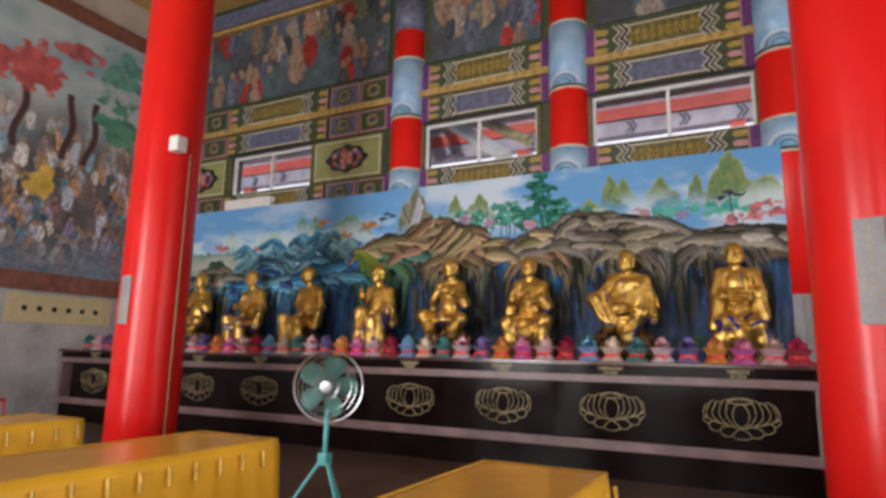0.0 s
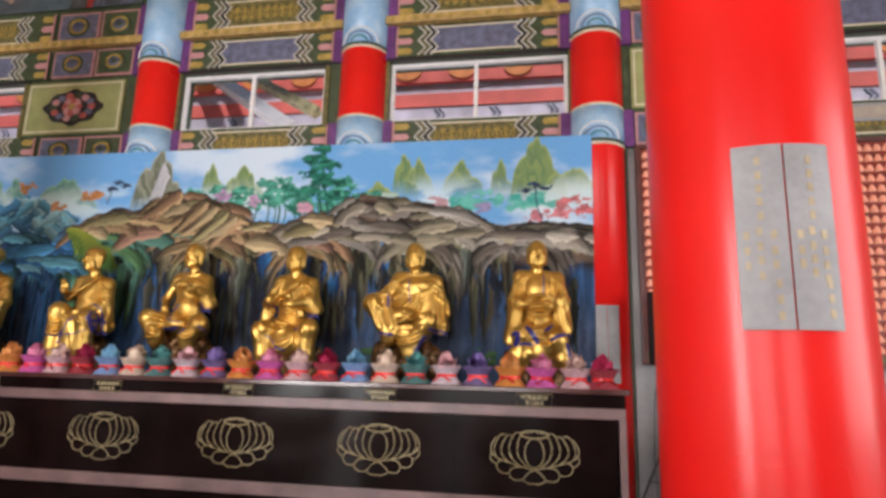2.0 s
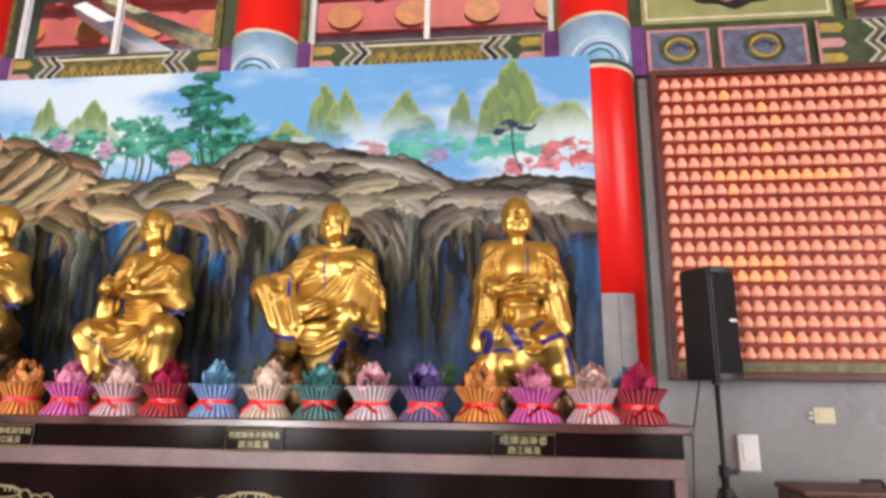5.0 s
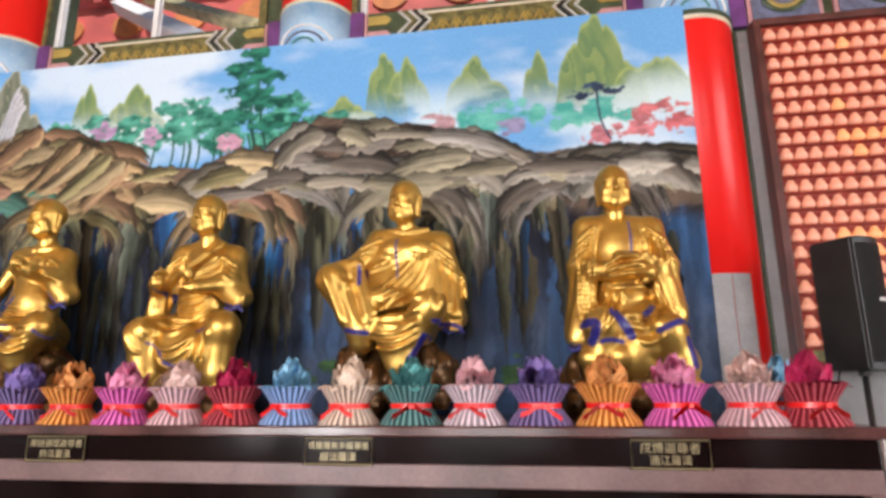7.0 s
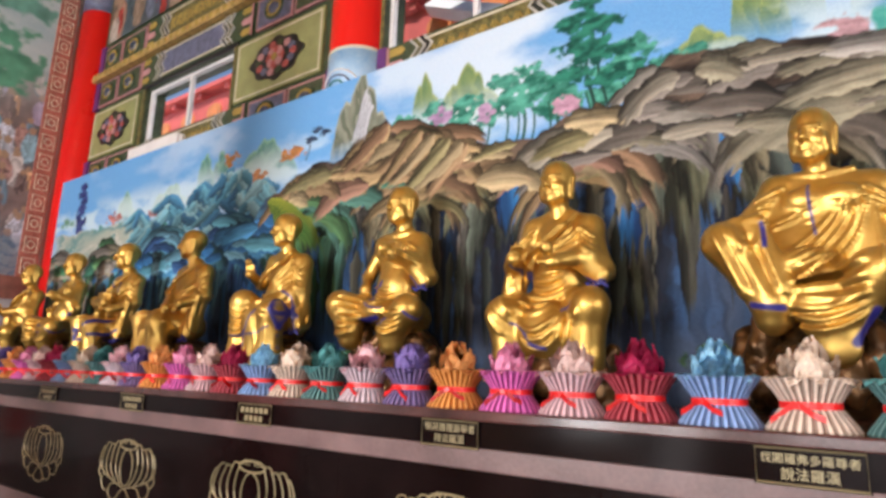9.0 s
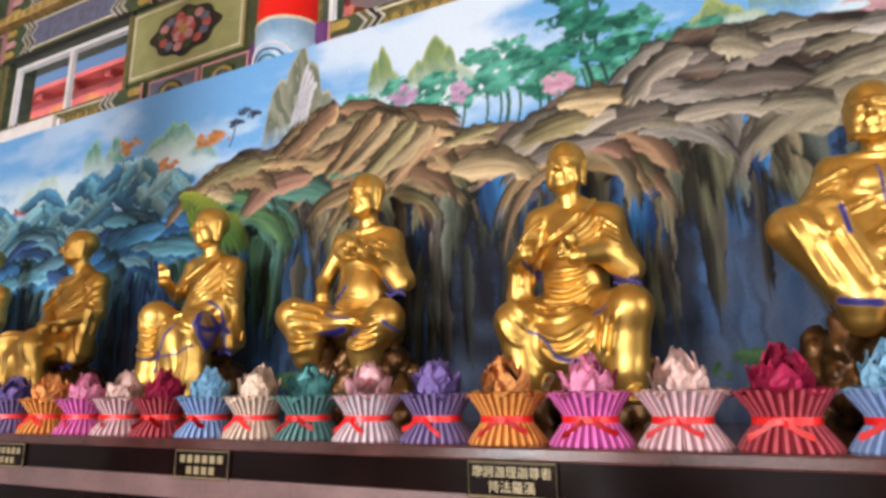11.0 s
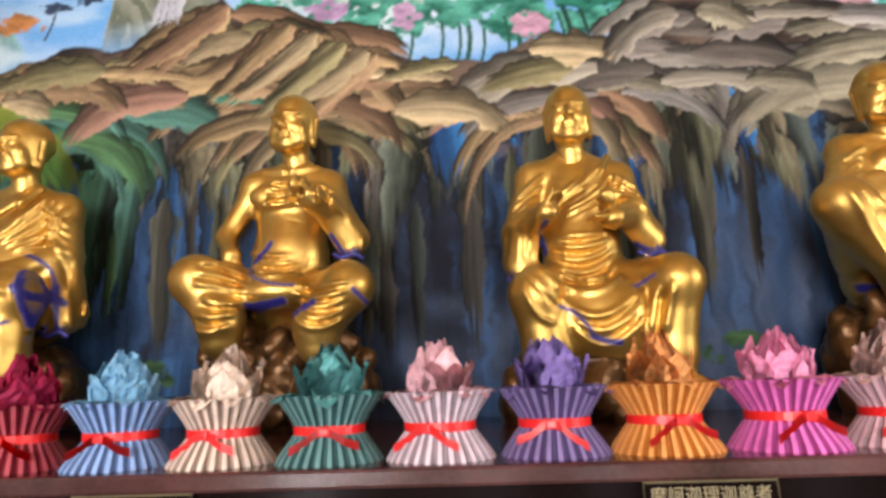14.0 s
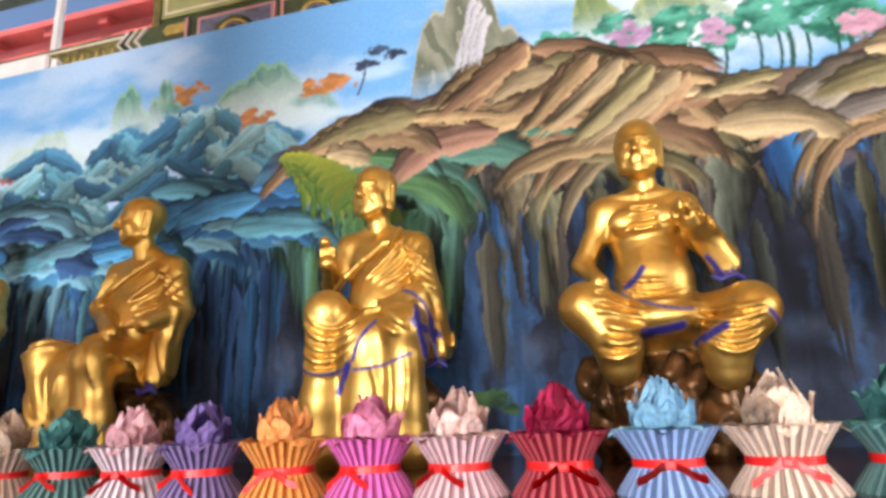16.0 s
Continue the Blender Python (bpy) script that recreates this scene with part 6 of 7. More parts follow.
JOINTS_E = dict(head=(0, -0.02, 1.373), neck=(0.001, 0.02, 1.197), shL=(-0.175, 0.03, 1.095), shR=(0.225, 0.03, 1.068), elL=(-0.225, -0.05, 0.88), haL=(-0.168, -0.22, 0.947), elR=(0.282, -0.03, 0.807), haR=(0.146, -0.25, 0.701), cuR=(0.319, -0.08, 0.51), knL=(-0.138, -0.28, 0.694), ftL=(-0.173, -0.26, 0.286), knR=(0.236, -0.28, 0.6), ftR=(0.22, -0.26, 0.269))
FOLDS_E = [
    ((0.15, 1.109), (0.118, 0.971), (-0.029, 0.875), (0.297, 1.035), (0.287, 0.898), (0.115, 0.8), 5),
    ((-0.221, 0.726), (-0.117, 0.516), (0.056, 0.676), (-0.263, 0.486), (-0.117, 0.335), (0.025, 0.507), 5),
    ((0.108, 0.463), (0.133, 0.335), (0.131, 0.224), (0.273, 0.503), (0.281, 0.352), (0.263, 0.207), 2),
    ((0.296, 0.762), (0.329, 0.551), (0.359, 0.324), (0.385, 0.754), (0.413, 0.545), (0.429, 0.32), 3),
    ((0.141, 0.696), (0.224, 0.662), (0.289, 0.579), (0.126, 0.644), (0.166, 0.588), (0.261, 0.555), 2),
]
TRIM_E = [
    ((-0.269, 0.465), (-0.117, 0.348), (0.025, 0.468), 0.008),
    ((0.025, 0.468), (0.054, 0.57), (0.126, 0.631), 0.01),
    ((0.143, 0.787), (0.27, 0.818), (0.319, 0.655), 0.009),
    ((0.319, 0.655), (0.334, 0.55), (0.336, 0.461), 0.01),
    ((-0.003, 0.444), (-0.032, 0.394), (-0.06, 0.332), 0.018),
    ((0.31, 0.616), (0.33, 0.589), (0.351, 0.575), 0.016),
    ((0.337, 0.411), (0.34, 0.362), (0.34, 0.312), 0.018),
    ((0.024, 0.422), (0.162, 0.421), (0.286, 0.477), 0.005),
    ((-0.364, 0.344), (-0.326, 0.353), (-0.29, 0.356), 0.014),
]
JOINTS_F = dict(head=(0, -0.02, 1.396), neck=(0.054, 0.02, 1.22), shL=(-0.165, 0.03, 1.098), shR=(0.234, 0.03, 1.101), elL=(-0.133, -0.08, 0.86), haL=(0.113, -0.28, 0.693), elR=(0.333, -0.02, 0.823), haR=(0.292, -0.25, 0.727), cuR=(0.269, -0.14, 0.461), knL=(-0.269, -0.28, 0.573), ftL=(-0.218, -0.28, 0.242), knR=(0.064, -0.32, 0.55), ftR=(0.079, -0.3, 0.273))
FOLDS_F = [
    ((0.212, 1.098), (0.171, 0.971), (0.033, 0.891), (0.402, 1.096), (0.393, 0.874), (0.102, 0.763), 4),
    ((0.112, 0.672), (0.129, 0.524), (0.142, 0.409), (0.375, 0.682), (0.422, 0.535), (0.448, 0.421), 5),
    ((-0.405, 0.526), (-0.344, 0.374), (-0.214, 0.253), (-0.066, 0.506), (-0.088, 0.391), (-0.109, 0.278), 3),
    ((-0.137, 0.766), (-0.284, 0.731), (-0.464, 0.651), (0.021, 0.678), (-0.197, 0.658), (-0.449, 0.559), 3),
]
TRIM_F = [
    ((-0.594, 0.445), (-0.56, 0.429), (-0.533, 0.412), 0.022),
    ((-0.459, 0.62), (-0.56, 0.565), (-0.586, 0.445), 0.007),
    ((0.278, 0.43), (0.291, 0.401), (0.308, 0.372), 0.016),
    ((-0.426, 0.655), (-0.279, 0.7), (-0.136, 0.76), 0.005),
]


def pearl(at, r):
    return lambda c: c.ball(at, (r, r, r), 0.006)


def crossed_arm(c):
    """Broad sleeves laid over one another at the waist."""
    c.limb((-0.16, -0.20, 0.83), (0.13, -0.24, 0.80), 0.060, 0.050, 0.02)
    c.limb((-0.02, -0.22, 0.90), (0.17, -0.20, 0.88), 0.040, 0.034, 0.02)


def robe_board(c):
    """A stiff fold of robe that stands over the raised knee."""
    for i in range(6):
        x = -0.42 + 0.036 * i
        c.limb((x, -0.25, 0.86 + 0.012 * i), (x + 0.12, -0.30, 0.56), 0.030, 0.034, 0.025)


def mantle(c):
    """Heavy cloth that closes the sides between trunk and arms."""
    c.limb((0.15, 0.0, 1.02), (0.26, -0.07, 0.64), 0.095, 0.120, 0.05, flat=(1.0, 0.62, 1.0))
    c.limb((-0.12, -0.02, 1.0), (-0.20, -0.12, 0.74), 0.085, 0.095, 0.05, flat=(1.0, 0.62, 1.0))


def lap_tail(c):
    """A robe end that falls from the lap over the rock."""
    c.limb((0.0, -0.30, 0.50), (0.05, -0.33, 0.30), 0.10, 0.07, 0.03, flat=(1.2, 0.5, 1.0))


def heaped_hem(c):
    """Robe ends heaped over the feet."""
    for x, z, r in ((-0.16, 0.46, 0.085), (0.0, 0.50, 0.09), (0.10, 0.38, 0.085), (0.22, 0.42, 0.085), (-0.05, 0.33, 0.08), (0.26, 0.27, 0.075), (-0.22, 0.32, 0.07)):
        c.ball((x, -0.27, z), (r, 0.06, r * 0.9), 0.014)


def chest_fold(c):
    """The robe's thick upper edge, from one shoulder round under the breast."""
    c.cord([(0.15, -0.06, 1.13), (0.10, -0.13, 1.05), (0.0, -0.165, 0.96), (-0.10, -0.155, 0.89), (-0.17, -0.11, 0.84)], 0.018, 0.014, 0)


FIGURES = (
    (JOINTS_A, FOLDS_A, TRIM_A, dict(turn=3, tilt=0, extra=(crossed_arm, heaped_hem))),
    (JOINTS_B, FOLDS_B, TRIM_B, dict(turn=-12, tilt=2, bare=True, ptR=(0, -0.5, -1), extra=(mantle, robe_board, lap_tail), seat=0.50)),
    (JOINTS_C, FOLDS_C, TRIM_C, dict(turn=-5, tilt=0, ptL=(0.4, -0.3, 0.8), ptR=(-1, -0.3, 0.1), extra=(chest_fold, pearl((0.08, -0.31, 0.87), 0.034)), seat=0.42)),
    (JOINTS_D, FOLDS_D, TRIM_D, dict(turn=-10, tilt=3, bare=True, sleeves="R", ptL=(0.3, -0.4, -1), ptR=(-0.8, -0.4, 0.2), extra=(pearl((0.11, -0.31, 1.00), 0.034),), seat=0.50)),
    (JOINTS_E, FOLDS_E, TRIM_E, dict(turn=-16, tilt=2, sleeves="R", ptL=(0.1, -0.2, 1), ptR=(-1, -0.4, 0), extra=(chest_fold, pearl((-0.17, -0.25, 1.05), 0.028)), skirt=True)),
    (JOINTS_F, FOLDS_F, TRIM_F, dict(turn=-42, tilt=2, ptL=(-0.8, -0.4, -0.2), ptR=(-1, -0.3, 0), extra=(chest_fold,), skirt=True)),
    (JOINTS_F, FOLDS_F, TRIM_A, dict(turn=-20, tilt=3, ptL=(0.6, -0.4, 0.4), ptR=(-1, -0.3, 0.3), extra=(chest_fold, crossed_arm))),
    (JOINTS_D, FOLDS_D, TRIM_D, dict(turn=6, tilt=3, bare=True, ptL=(0.3, -0.4, 0.6), ptR=(-0.8, -0.4, 0.2), seat=0.46)),
    (JOINTS_C, FOLDS_C, TRIM_C, dict(turn=10, tilt=3, ptL=(0.4, -0.3, 0.8), ptR=(-0.4, -1, 0), extra=(chest_fold,))),
)
STATUE_LABELS = ("gilded monk statue with hands folded at the waist", "gilded monk statue with one knee raised beside a robe fold", "gilded monk statue with knees apart and a raised hand",
                 "gilded bare-chested monk statue with folded legs", "gilded monk statue holding up a small object", "gilded monk statue turned aside with arms forward",
                 "gilded monk statue with joined hands on a rock", "gilded bare-chested monk statue seated with knees apart", "gilded monk statue with one hand raised to the chest")
for _k, (_j, _f, _t, _kw) in enumerate(FIGURES):
    o = new("arhat_statue", arhat(_j, _f, _t, **_kw))
    o.location = (STATUE_X[_k], 8.58, CTOP)
    tagged(o, STATUE_LABELS[_k], "statue", "row of gilded statues")


# ---- lamp board right of the counter: rows of small glowing niches ----
def lamp_board():
    x0, x1, z0, z1, y = 1.02, 6.45, 1.58, 4.12, WY1 - 0.03
    e = empty("lamp_board", x0, y, z0)
    W, H = x1 - x0, z1 - z0
    part("backboard", boxed(0.05, W - 0.05, -0.10, 0, 0.05, H - 0.05), BOX_RED, e)
    for nm, a in (("frame_side", (0, 0.05, -0.15, 0, 0, H)), ("frame_side", (W - 0.05, W, -0.15, 0, 0, H)), ("frame_head", (0.05, W - 0.05, -0.15, 0, H - 0.05, H)), ("frame_foot", (0.05, W - 0.05, -0.15, 0, 0, 0.05))):
        part(nm, boxed(*a, bevel=0.006), BOXWOOD, e)
    part("gilt_foot_strip", boxed(0.05, W - 0.05, -0.125, -0.1, 0.06, 0.13), OLIVE, e)
    # one niche lamp: a little seated bulb shape in a cup
    def lamp_mesh(m):
        bm = lathe(bmesh.new(), [(0.034, 0.0), (0.042, 0.012), (0.043, 0.030), (0.037, 0.046), (0.028, 0.058), (0.024, 0.070), (0.018, 0.082), (0.002, 0.088)], 12)
        me = bpy.data.meshes.new("niche_lamp")
        bmesh.ops.recalc_face_normals(bm, faces=bm.faces[:])
        bm.to_mesh(me)
        bm.free()
        me.materials.append(m)
        me.shade_smooth()
        return me
    pink, amber = lamp_mesh(LAMP_PINK), lamp_mesh(LAMP_AMBER)
    rows, cols_, sx, sz = 20, 56, 0.0945, 0.1165
    rest = bmesh.new()
    rnd, n = random.Random(8), 0
    for r in range(rows):
        part("shelf", boxed(0.06, W - 0.06, -0.135, -0.10, 0.155 + sz * r - 0.010, 0.155 + sz * r), BOX_RED, e)
        for c in range(cols_):
            x, z = 0.105 + sx * c, 0.155 + sz * r
            if x > W - 0.1:
                continue
            am = (r == 12 and c > 3) or (r in (5, 6) and 2 < c < 9) or rnd.random() < 0.02
            if c < 15 and n < 300:
                o = new("niche_lamp", amber if am else pink)
                o.parent, o.location = e, (x, -0.130, z)
                n += 1
            else:
                q = [(0.036, 0.0), (0.043, 0.020), (0.036, 0.048), (0.024, 0.068), (0.006, 0.088)]
                lathe(rest, [(a, b + z) for a, b in q], 8, x=x, y=-0.130)
    o = part("niche_lamp_rest", rest, LAMP_PINK, e)
    o["kind"] = "stuff"
    tagged(e, "red lamp board with rows of small glowing niche lamps", "lamp board")


lamp_board()


# ---- loudspeaker on its tripod ----
def speaker():
    x, y = 1.20, 8.66
    e = empty("speaker_stand", x, y, 0)
    part("pole", lathe(bmesh.new(), [(0.017, 0.50), (0.017, 1.56)], 14), BLACKPL, e, smooth=True)
    part("outer_tube", lathe(bmesh.new(), [(0.026, 0.30), (0.026, 0.98)], 14), BLACKPL, e, smooth=True)
    part("collar", lathe(bmesh.new(), [(0.036, 0.95), (0.036, 1.02)], 14), BLACKPL, e)
    part("knob", boxed(0.03, 0.085, -0.015, 0.015, 0.965, 1.0, bevel=0.006), BLACKPL, e)
    part("leg_hub", lathe(bmesh.new(), [(0.045, 0.80), (0.048, 0.84), (0.045, 0.88)], 14), BLACKPL, e)
    for k in range(3):
        a = radians(120 * k + 200)
        c, s = math.cos(a), math.sin(a)
        l = part("leg", tube(bmesh.new(), [(0.04 * c, 0.04 * s, 0.86), (0.46 * c, 0.46 * s, 0.02)], 0.013, 8), BLACKPL, e)
        part("rubber_foot", tube(bmesh.new(), [(0.45 * c, 0.45 * s, 0.03), (0.475 * c, 0.475 * s, 0.0)], 0.018, 8), BLACKPL, l)
        part("brace", tube(bmesh.new(), [(0.028 * c, 0.028 * s, 0.40), (0.25 * c, 0.25 * s, 0.44)], 0.008, 6), BLACKPL, e)
    tagged(e, "black tripod speaker stand beside the altar counter", "stand")
    e = empty("loudspeaker", x, y, 1.545)
    e.rotation_euler = (0, 0, radians(38))
    prof = []
    for k in range(9):
        t = -1 + k / 4
        prof.append((0.145 * t, -0.155 + 0.045 * t * t))
    bm = bmesh.new()
    pts = prof + [(0.115, 0.15), (-0.115, 0.15)]
    a = [bm.verts.new((p[0], p[1], 0.02)) for p in pts]
    b = [bm.verts.new((p[0], p[1], 0.775)) for p in pts]
    bm.faces.new(a), bm.faces.new(b[::-1])
    for i in range(len(pts)):
        bm.faces.new((a[i], b[i], b[(i + 1) % len(pts)], a[(i + 1) % len(pts)]))
    bmesh.ops.bevel(bm, geom=bm.edges[:], offset=0.012, segments=2, affect="EDGES")
    part("cabinet", bm, BLACKPL, e)
    bm = bmesh.new()
    rows = [[bm.verts.new((0.92 * p[0], p[1] - 0.006, z)) for p in prof] for z in (0.06, 0.735)]
    for i in range(8):
        bm.faces.new((rows[0][i], rows[0][i + 1], rows[1][i + 1], rows[1][i]))
    bmesh.ops.solidify(bm, geom=bm.faces[:], thickness=0.004)
    part("grille", bm, mat("grille_cloth", (0.02, 0.02, 0.022), 0.7, vary=0.2, bump=0.5, bscale=300), e)
    part("badge", boxed(-0.035, 0.035, -0.172, -0.160, 0.40, 0.418), WHITEP, e, "small white badge")
    part("pole_cup", lathe(bmesh.new(), [(0.03, -0.01), (0.03, 0.025)], 12), BLACKPL, e)
    tagged(e, "black loudspeaker with curved grille on a tripod", "loudspeaker")
    e = empty("speaker_cable", 0, 0, 0)
    part("cord", tube(bmesh.new(), [(1.14, 8.80, 1.60), (1.10, 8.95, 1.2), (1.08, 9.0, 0.6), (1.10, 8.9, 0.02), (1.3, 8.7, 0.012)], 0.006, 6), BLACKPL, e)
    tagged(e, "thin black cable hanging behind the loudspeaker", "cable")


speaker()
for nm, x, z, w, h, m, lb in (("wall_socket", 2.12, 1.33, 0.075, 0.06, IVORY, "ivory wall socket on the grey marble"), ("switch_box", 1.55, 1.06, 0.075, 0.13, WHITEP, "white switch box with a rounded cover")):
    e = empty(nm, x, WY1 - 0.03, z)
    part("box", boxed(-w, w, -0.05 if m is WHITEP else -0.02, 0, -h, h, bevel=0.012), m, e)
    part("face", boxed(-w * 0.6, w * 0.6, -0.058 if m is WHITEP else -0.026, -0.045 if m is WHITEP else -0.02, -h * 0.5, h * 0.6, bevel=0.003), m, e)
    if m is IVORY:
        for dz in (-0.018, 0.02):
            part("plug", boxed(-w - 0.035, -w - 0.012, -0.03, 0, dz - 0.010, dz + 0.010), WHITEP, e)
    tagged(e, lb, "socket" if m is IVORY else "switch")
e = empty("brown_case", 1.98, 8.72, 0)
part("body", boxed(-0.36, 0.34, -0.22, 0.22, 0, 0.86, bevel=0.03), BROWNBOX, e)
part("lid", boxed(-0.37, 0.35, -0.23, 0.23, 0.862, 0.90, bevel=0.015), BROWNBOX, e)
part("handle", tube(bmesh.new(), [(0.05, -0.05, 0.90), (0.06, -0.05, 0.945), (0.18, -0.05, 0.945), (0.19, -0.05, 0.90)], 0.014, 6), BLACKPL, e)
tagged(e, "brown closed case standing by the marble wall", "case")
for i, z in enumerate((0.0, 0.452)):
    e = empty("carton", 2.72, 8.70, z)
    part("box", boxed(-0.34, 0.36, -0.25, 0.25, 0.0, 0.45, bevel=0.006), CARTON, e)
    part("tape", boxed(-0.345, 0.365, -0.03, 0.03, 0.4495, 0.452), CREAM, e)
    for k in range(3):
        part("print_mark", boxed(-0.20, 0.12 - 0.08 * k, -0.2535, -0.25, 0.14 + 0.08 * k, 0.165 + 0.08 * k), BROWNBOX, e)
    tagged(e, "closed cardboard carton stacked by the wall", "carton", "stacked cartons")
e = empty("window_sign", 3.45, WY1 - 0.04, 4.46)
part("board", boxed(-0.45, 0.45, -0.03, 0, -0.11, 0.11, bevel=0.01), PAPER_GREY, e)
part("face", boxed(-0.40, 0.40, -0.036, -0.03, -0.07, 0.07), mat("warm_grey_face", (0.36, 0.31, 0.26), 0.5), e)
tagged(e, "long grey box sign under the window", "sign", kind="structure")
e = empty("air_box", -8.95, 9.16, 4.36)
part("housing", boxed(-0.80, 0.45, -0.10, 0.05, -0.14, 0.10, bevel=0.03), WHITEP, e)
part("lamp_end", boxed(0.462, 0.52, -0.06, 0.0, -0.02, 0.06, bevel=0.01), WHITEP, e)
tagged(e, "pale long housing on the ledge above the painting", "fixture", kind="structure")


# ---- tables under yellow cloths ----
def cloth_table(x0, x1, y0, y1, z):
    e = empty("cloth_table", (x0 + x1) / 2, (y0 + y1) / 2, 0)
    w, d = (x1 - x0) / 2, (y1 - y0) / 2
    part("glass_top", boxed(-w + 0.01, w - 0.01, -d + 0.01, d - 0.01, z - 0.004, z + 0.006, bevel=0.003), BROWNTOP, e, "amber tinted glass top")
    part("tabletop", boxed(-w + 0.02, w - 0.02, -d + 0.02, d - 0.02, z - 0.05, z - 0.006), BOXWOOD, e)
    for sx in (-1, 1):
        for sy in (-1, 1):
            part("leg", boxed(*sorted((sx * (w - 0.10), sx * (w - 0.04))), *sorted((sy * (d - 0.10), sy * (d - 0.04))), 0, z - 0.05), BOXWOOD, e)
    # skirt with soft pleats all round
    bm = bmesh.new()
    ring = []
    per = []
    n = 40
    for a, b in (((-w, -d), (w, -d)), ((w, -d), (w, d)), ((w, d), (-w, d)), ((-w, d), (-w, -d))):
        m = max(6, int(math.dist(a, b) / 0.05))
        for i in range(m):
            t = i / m
            nx, ny = (b[1] - a[1]) / math.dist(a, b), -(b[0] - a[0]) / math.dist(a, b)
            per.append((a[0] + (b[0] - a[0]) * t, a[1] + (b[1] - a[1]) * t, nx, ny, t, m))
    levels = ((0.0, -0.012), (0.0, 0.008), (0.06, 0.02), (0.24, 0.03), (0.46, 0.035), (0.70, 0.04))
    rnd = random.Random(2)
    ph = [rnd.uniform(-1, 1) for _ in per]
    rows = []
    for li, (dz, o) in enumerate(levels):
        rows.append([bm.verts.new((x + nx * (o + 0.016 * dz * 2 * math.sin(i * 1.9 + ph[i] * 0.6)), y + ny * (o + 0.016 * dz * 2 * math.sin(i * 1.9 + ph[i] * 0.6)), z + (0.008 if li == 0 else 0.010) - dz)) for i, (x, y, nx, ny, t, m) in enumerate(per)])
    for a, b in zip(rows, rows[1:]):
        for i in range(len(per)):
            j = (i + 1) % len(per)
            bm.faces.new((a[i], a[j], b[j], b[i]))
    part("cloth_skirt", bm, YCLOTH, e, "yellow satin skirt", smooth=True)
    # gold tassels and dots along the valance
    for i, (x, y, nx, ny, t, m) in enumerate(per):
        if i % 3 == 0 and (ny < -0.5 or nx > 0.5):
            bm = bmesh.new()
            c, s = x + nx * 0.04, y + ny * 0.04
            tube(bm, [(c, s, z - 0.035), (c + nx * 0.005, s + ny * 0.005, z - 0.065), (c + nx * 0.01, s + ny * 0.01, z - 0.115)], 0.010, 5)
            part("tassel", bm, YGOLD, e)
    tagged(e, "long table under a yellow satin cloth with gold tassels", "table", "yellow cloth tables")


cloth_table(-1.13, -0.55, 0.60, 2.83, 0.85)
cloth_table(-3.02, -2.42, 0.55, 2.83, 0.85)
cloth_table(-4.78, -4.20, 0.60, 2.83, 0.85)
cloth_table(-6.50, -5.92, 0.60, 2.83, 0.85)


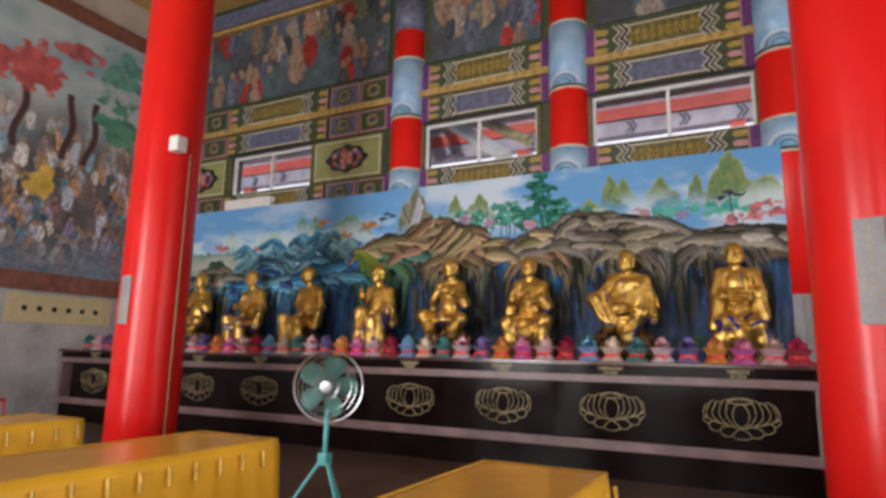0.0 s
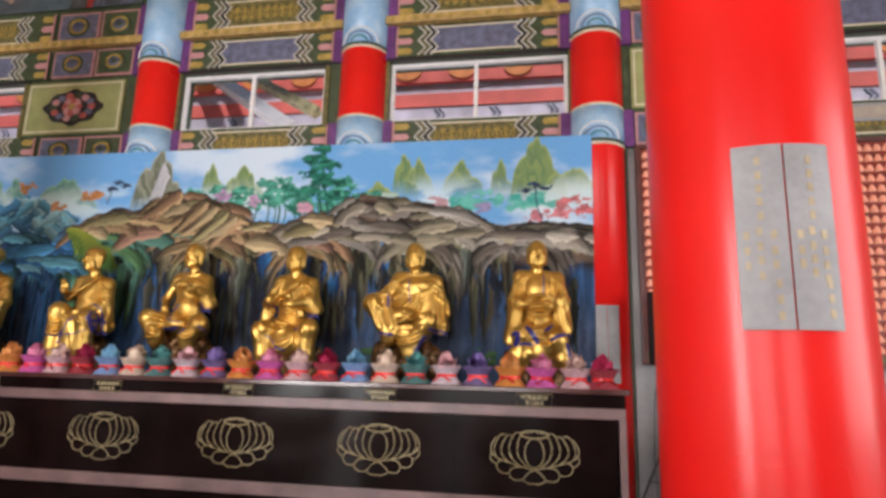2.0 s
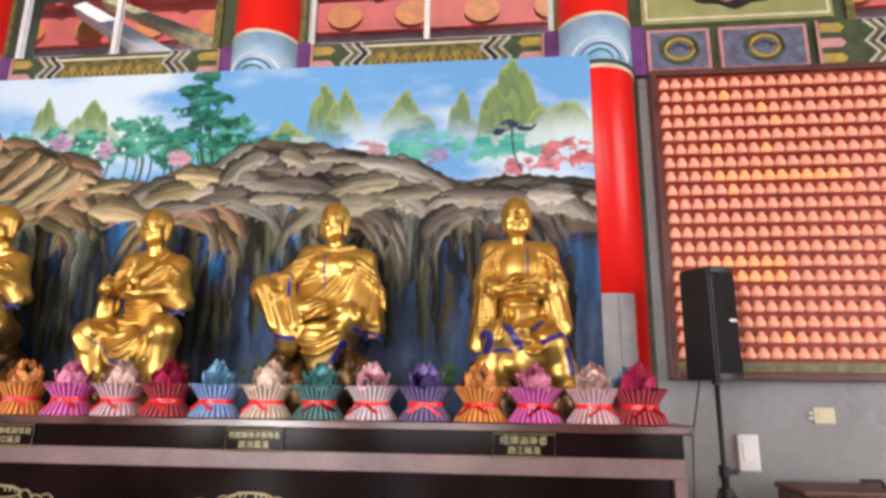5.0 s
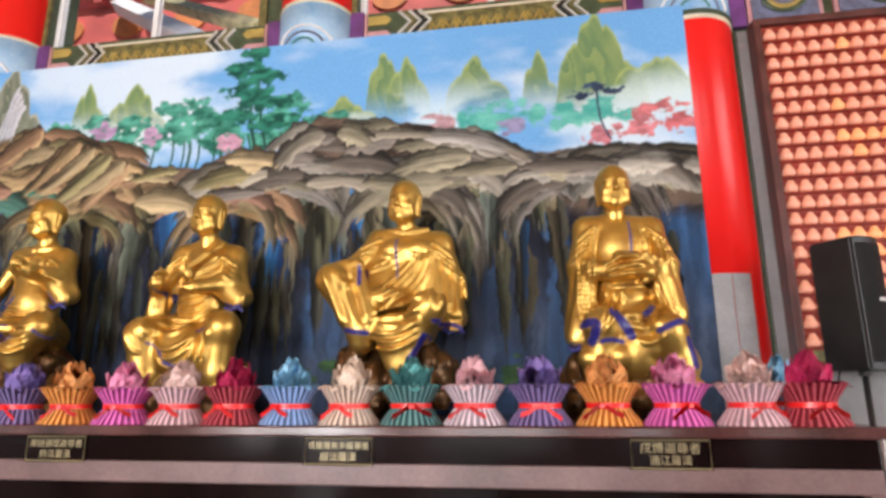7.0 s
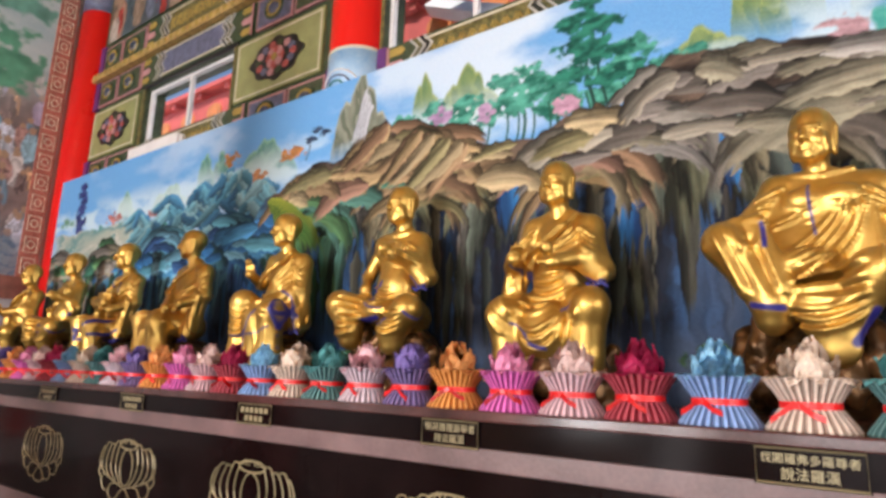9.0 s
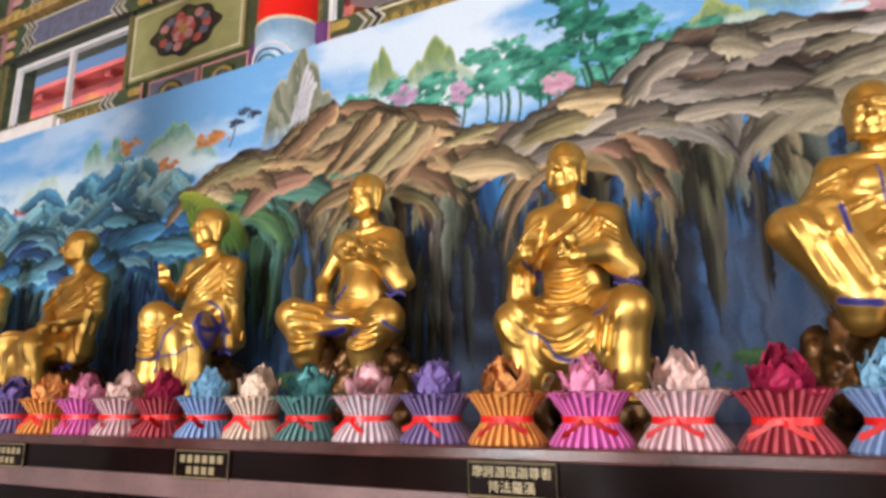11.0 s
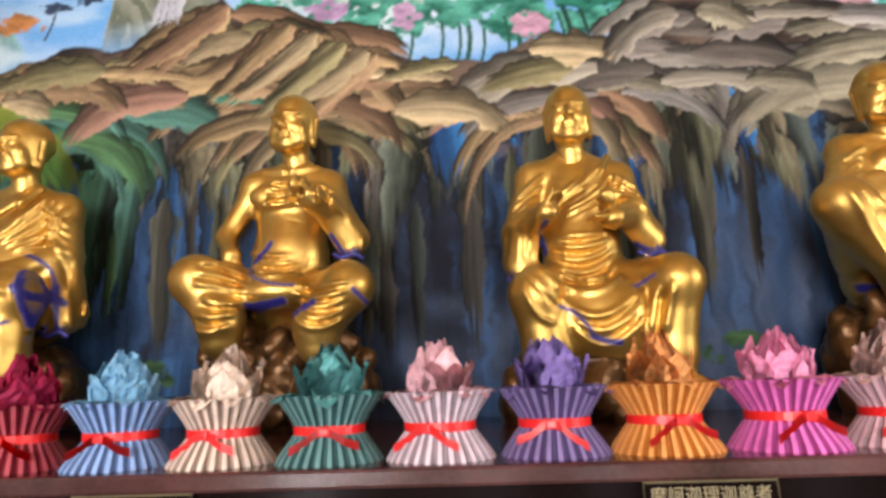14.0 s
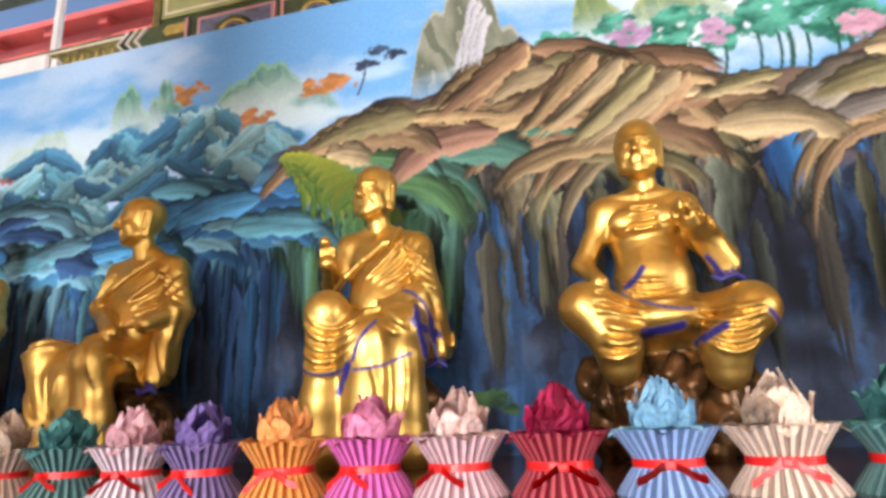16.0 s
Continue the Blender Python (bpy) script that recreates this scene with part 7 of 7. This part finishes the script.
# ---- pedestal fan ----
def fan():
    e = empty("pedestal_fan", -3.08, 4.15, 0)
    hz, R = 1.08, 0.285
    part("pole", lathe(bmesh.new(), [(0.020, 0.50), (0.020, 0.86)], 12), FANTEAL, e, smooth=True)
    part("knuckle", boxed(-0.045, 0.045, -0.045, 0.045, 0.46, 0.56, bevel=0.015), FANTEAL, e)
    for k in range(3):
        a = radians(120 * k + 215)
        part("leg", tube(bmesh.new(), [(0.03 * math.cos(a), 0.03 * math.sin(a), 0.50), (0.36 * math.cos(a), 0.36 * math.sin(a), 0.012)], 0.014, 8), FANTEAL, e)
    part("neck", tube(bmesh.new(), [(0, 0, 0.85), (0, 0.05, 0.98), (0, 0.06, hz)], 0.022, 8), FANTEAL, e)
    hd = part("motor", bmesh.new(), FANTEAL, e)
    M = pose(0, 0, hz, 90, 0, 24)
    bm = lathe(bmesh.new(), [(0.03, -0.17), (0.07, -0.15), (0.08, -0.08), (0.06, -0.05)], 20)
    bmesh.ops.transform(bm, matrix=M, verts=bm.verts[:])
    bm.to_mesh(hd.data)
    hd.data.shade_smooth()
    bm.free()
    def circ(r, y, q=0.004, nm="cage_ring"):
        bm = tube(bmesh.new(), [(r * math.cos(2 * math.pi * i / 40), r * math.sin(2 * math.pi * i / 40), y) for i in range(40)], q, 5, True)
        bmesh.ops.transform(bm, matrix=M, verts=bm.verts[:])
        part(nm, bm, CHROME, e)
    circ(R, 0.0, 0.009, "cage_rim")
    for r, y in ((0.20, 0.06), (0.10, 0.085), (0.20, -0.06), (0.24, 0.045)):
        circ(r, y, 0.003)
    for k in range(44):
        a = 2 * math.pi * k / 44
        bm = tube(bmesh.new(), [(0.045 * math.cos(a), 0.045 * math.sin(a), 0.09), (0.15 * math.cos(a + 0.1), 0.15 * math.sin(a + 0.1), 0.082), (R * math.cos(a + 0.2), R * math.sin(a + 0.2), 0.0)], 0.0018, 4)
        bmesh.ops.transform(bm, matrix=M, verts=bm.verts[:])
        part("cage_wire", bm, CHROME, e)
    bm = lathe(bmesh.new(), [(0.048, 0.086), (0.045, 0.098), (0.0, 0.102)], 20)
    bmesh.ops.transform(bm, matrix=M, verts=bm.verts[:])
    part("cage_badge", bm, CHROME, e)
    for k in range(5):
        a = 2 * math.pi * k / 5
        bm = bmesh.new()
        q = [[bm.verts.new(Matrix.Rotation(a, 3, "Z") @ Vector((r, s * wd, 0.02 + 0.035 * s))) for s in (-1, -0.3, 0.4, 1)] for r, wd in ((0.03, 0.025), (0.09, 0.060), (0.16, 0.085), (0.22, 0.075), (0.245, 0.035))]
        for u, v in zip(q, q[1:]):
            for i in range(3):
                bm.faces.new((u[i], u[i + 1], v[i + 1], v[i]))
        bmesh.ops.solidify(bm, geom=bm.faces[:], thickness=0.003)
        bmesh.ops.transform(bm, matrix=M, verts=bm.verts[:])
        part("blade", bm, FANBLADE, e, smooth=True)
    tagged(e, "turquoise pedestal fan with sea green blades and chrome cage", "fan")


fan()
# thin pipe that runs up beside the hall column
e = empty("conduit", -6.33, 5.28, 0)
part("pipe", lathe(bmesh.new(), [(0.010, 0.0), (0.010, 3.85)], 8), OLIVE, e)
tagged(e, "thin pale conduit pipe beside the red column", "pipe")
# red stool by the west wall
e = empty("red_chair", -11.4, 5.9, 0)
part("seat", boxed(-0.20, 0.20, -0.20, 0.20, 0.44, 0.48, bevel=0.015), RED_WALL, e)
part("backrest", boxed(-0.20, -0.165, -0.20, 0.20, 0.50, 0.92, bevel=0.012), RED_WALL, e)
for sx in (-1, 1):
    for sy in (-1, 1):
        part("leg", tube(bmesh.new(), [(0.17 * sx, 0.17 * sy, 0.44), (0.20 * sx, 0.20 * sy, 0.0)], 0.018, 8), RED_WALL, e)
tagged(e, "red plastic chair beside the marble wall", "chair")


# ---- floor tiles ----
def floor_tiles():
    me = None
    S, n = 0.6, 0
    bm = bmesh.new()
    rest = bmesh.new()
    base = bmesh.new()
    box(base, -S / 2 + 0.003, S / 2 - 0.003, -S / 2 + 0.003, S / 2 - 0.003, -0.006, 0.0, bevel=0.0)
    me = bpy.data.meshes.new("floor_tile")
    base.to_mesh(me)
    base.free()
    me.materials.append(FLOORM)
    bm.free()
    for i in range(34):
        for j in range(26):
            x, y = WX0 + S * (i + 0.5), WY0 + S * (j + 0.5)
            if x > WX1 or y > WY1 + 0.3:
                continue
            if -7.5 < x < 1.5 and -0.5 < y < 8.0 and n < 300:
                o = new("floor_tile", me)
                o.location = (x, y, 0)
                o.parent = floor
                n += 1
            else:
                box(rest, x - S / 2 + 0.003, x + S / 2 - 0.003, y - S / 2 + 0.003, y + S / 2 - 0.003, -0.006, 0.0)
    r = part("floor_tile_rest", rest, FLOORM, floor)
    r["kind"] = "stuff"


floor_tiles()
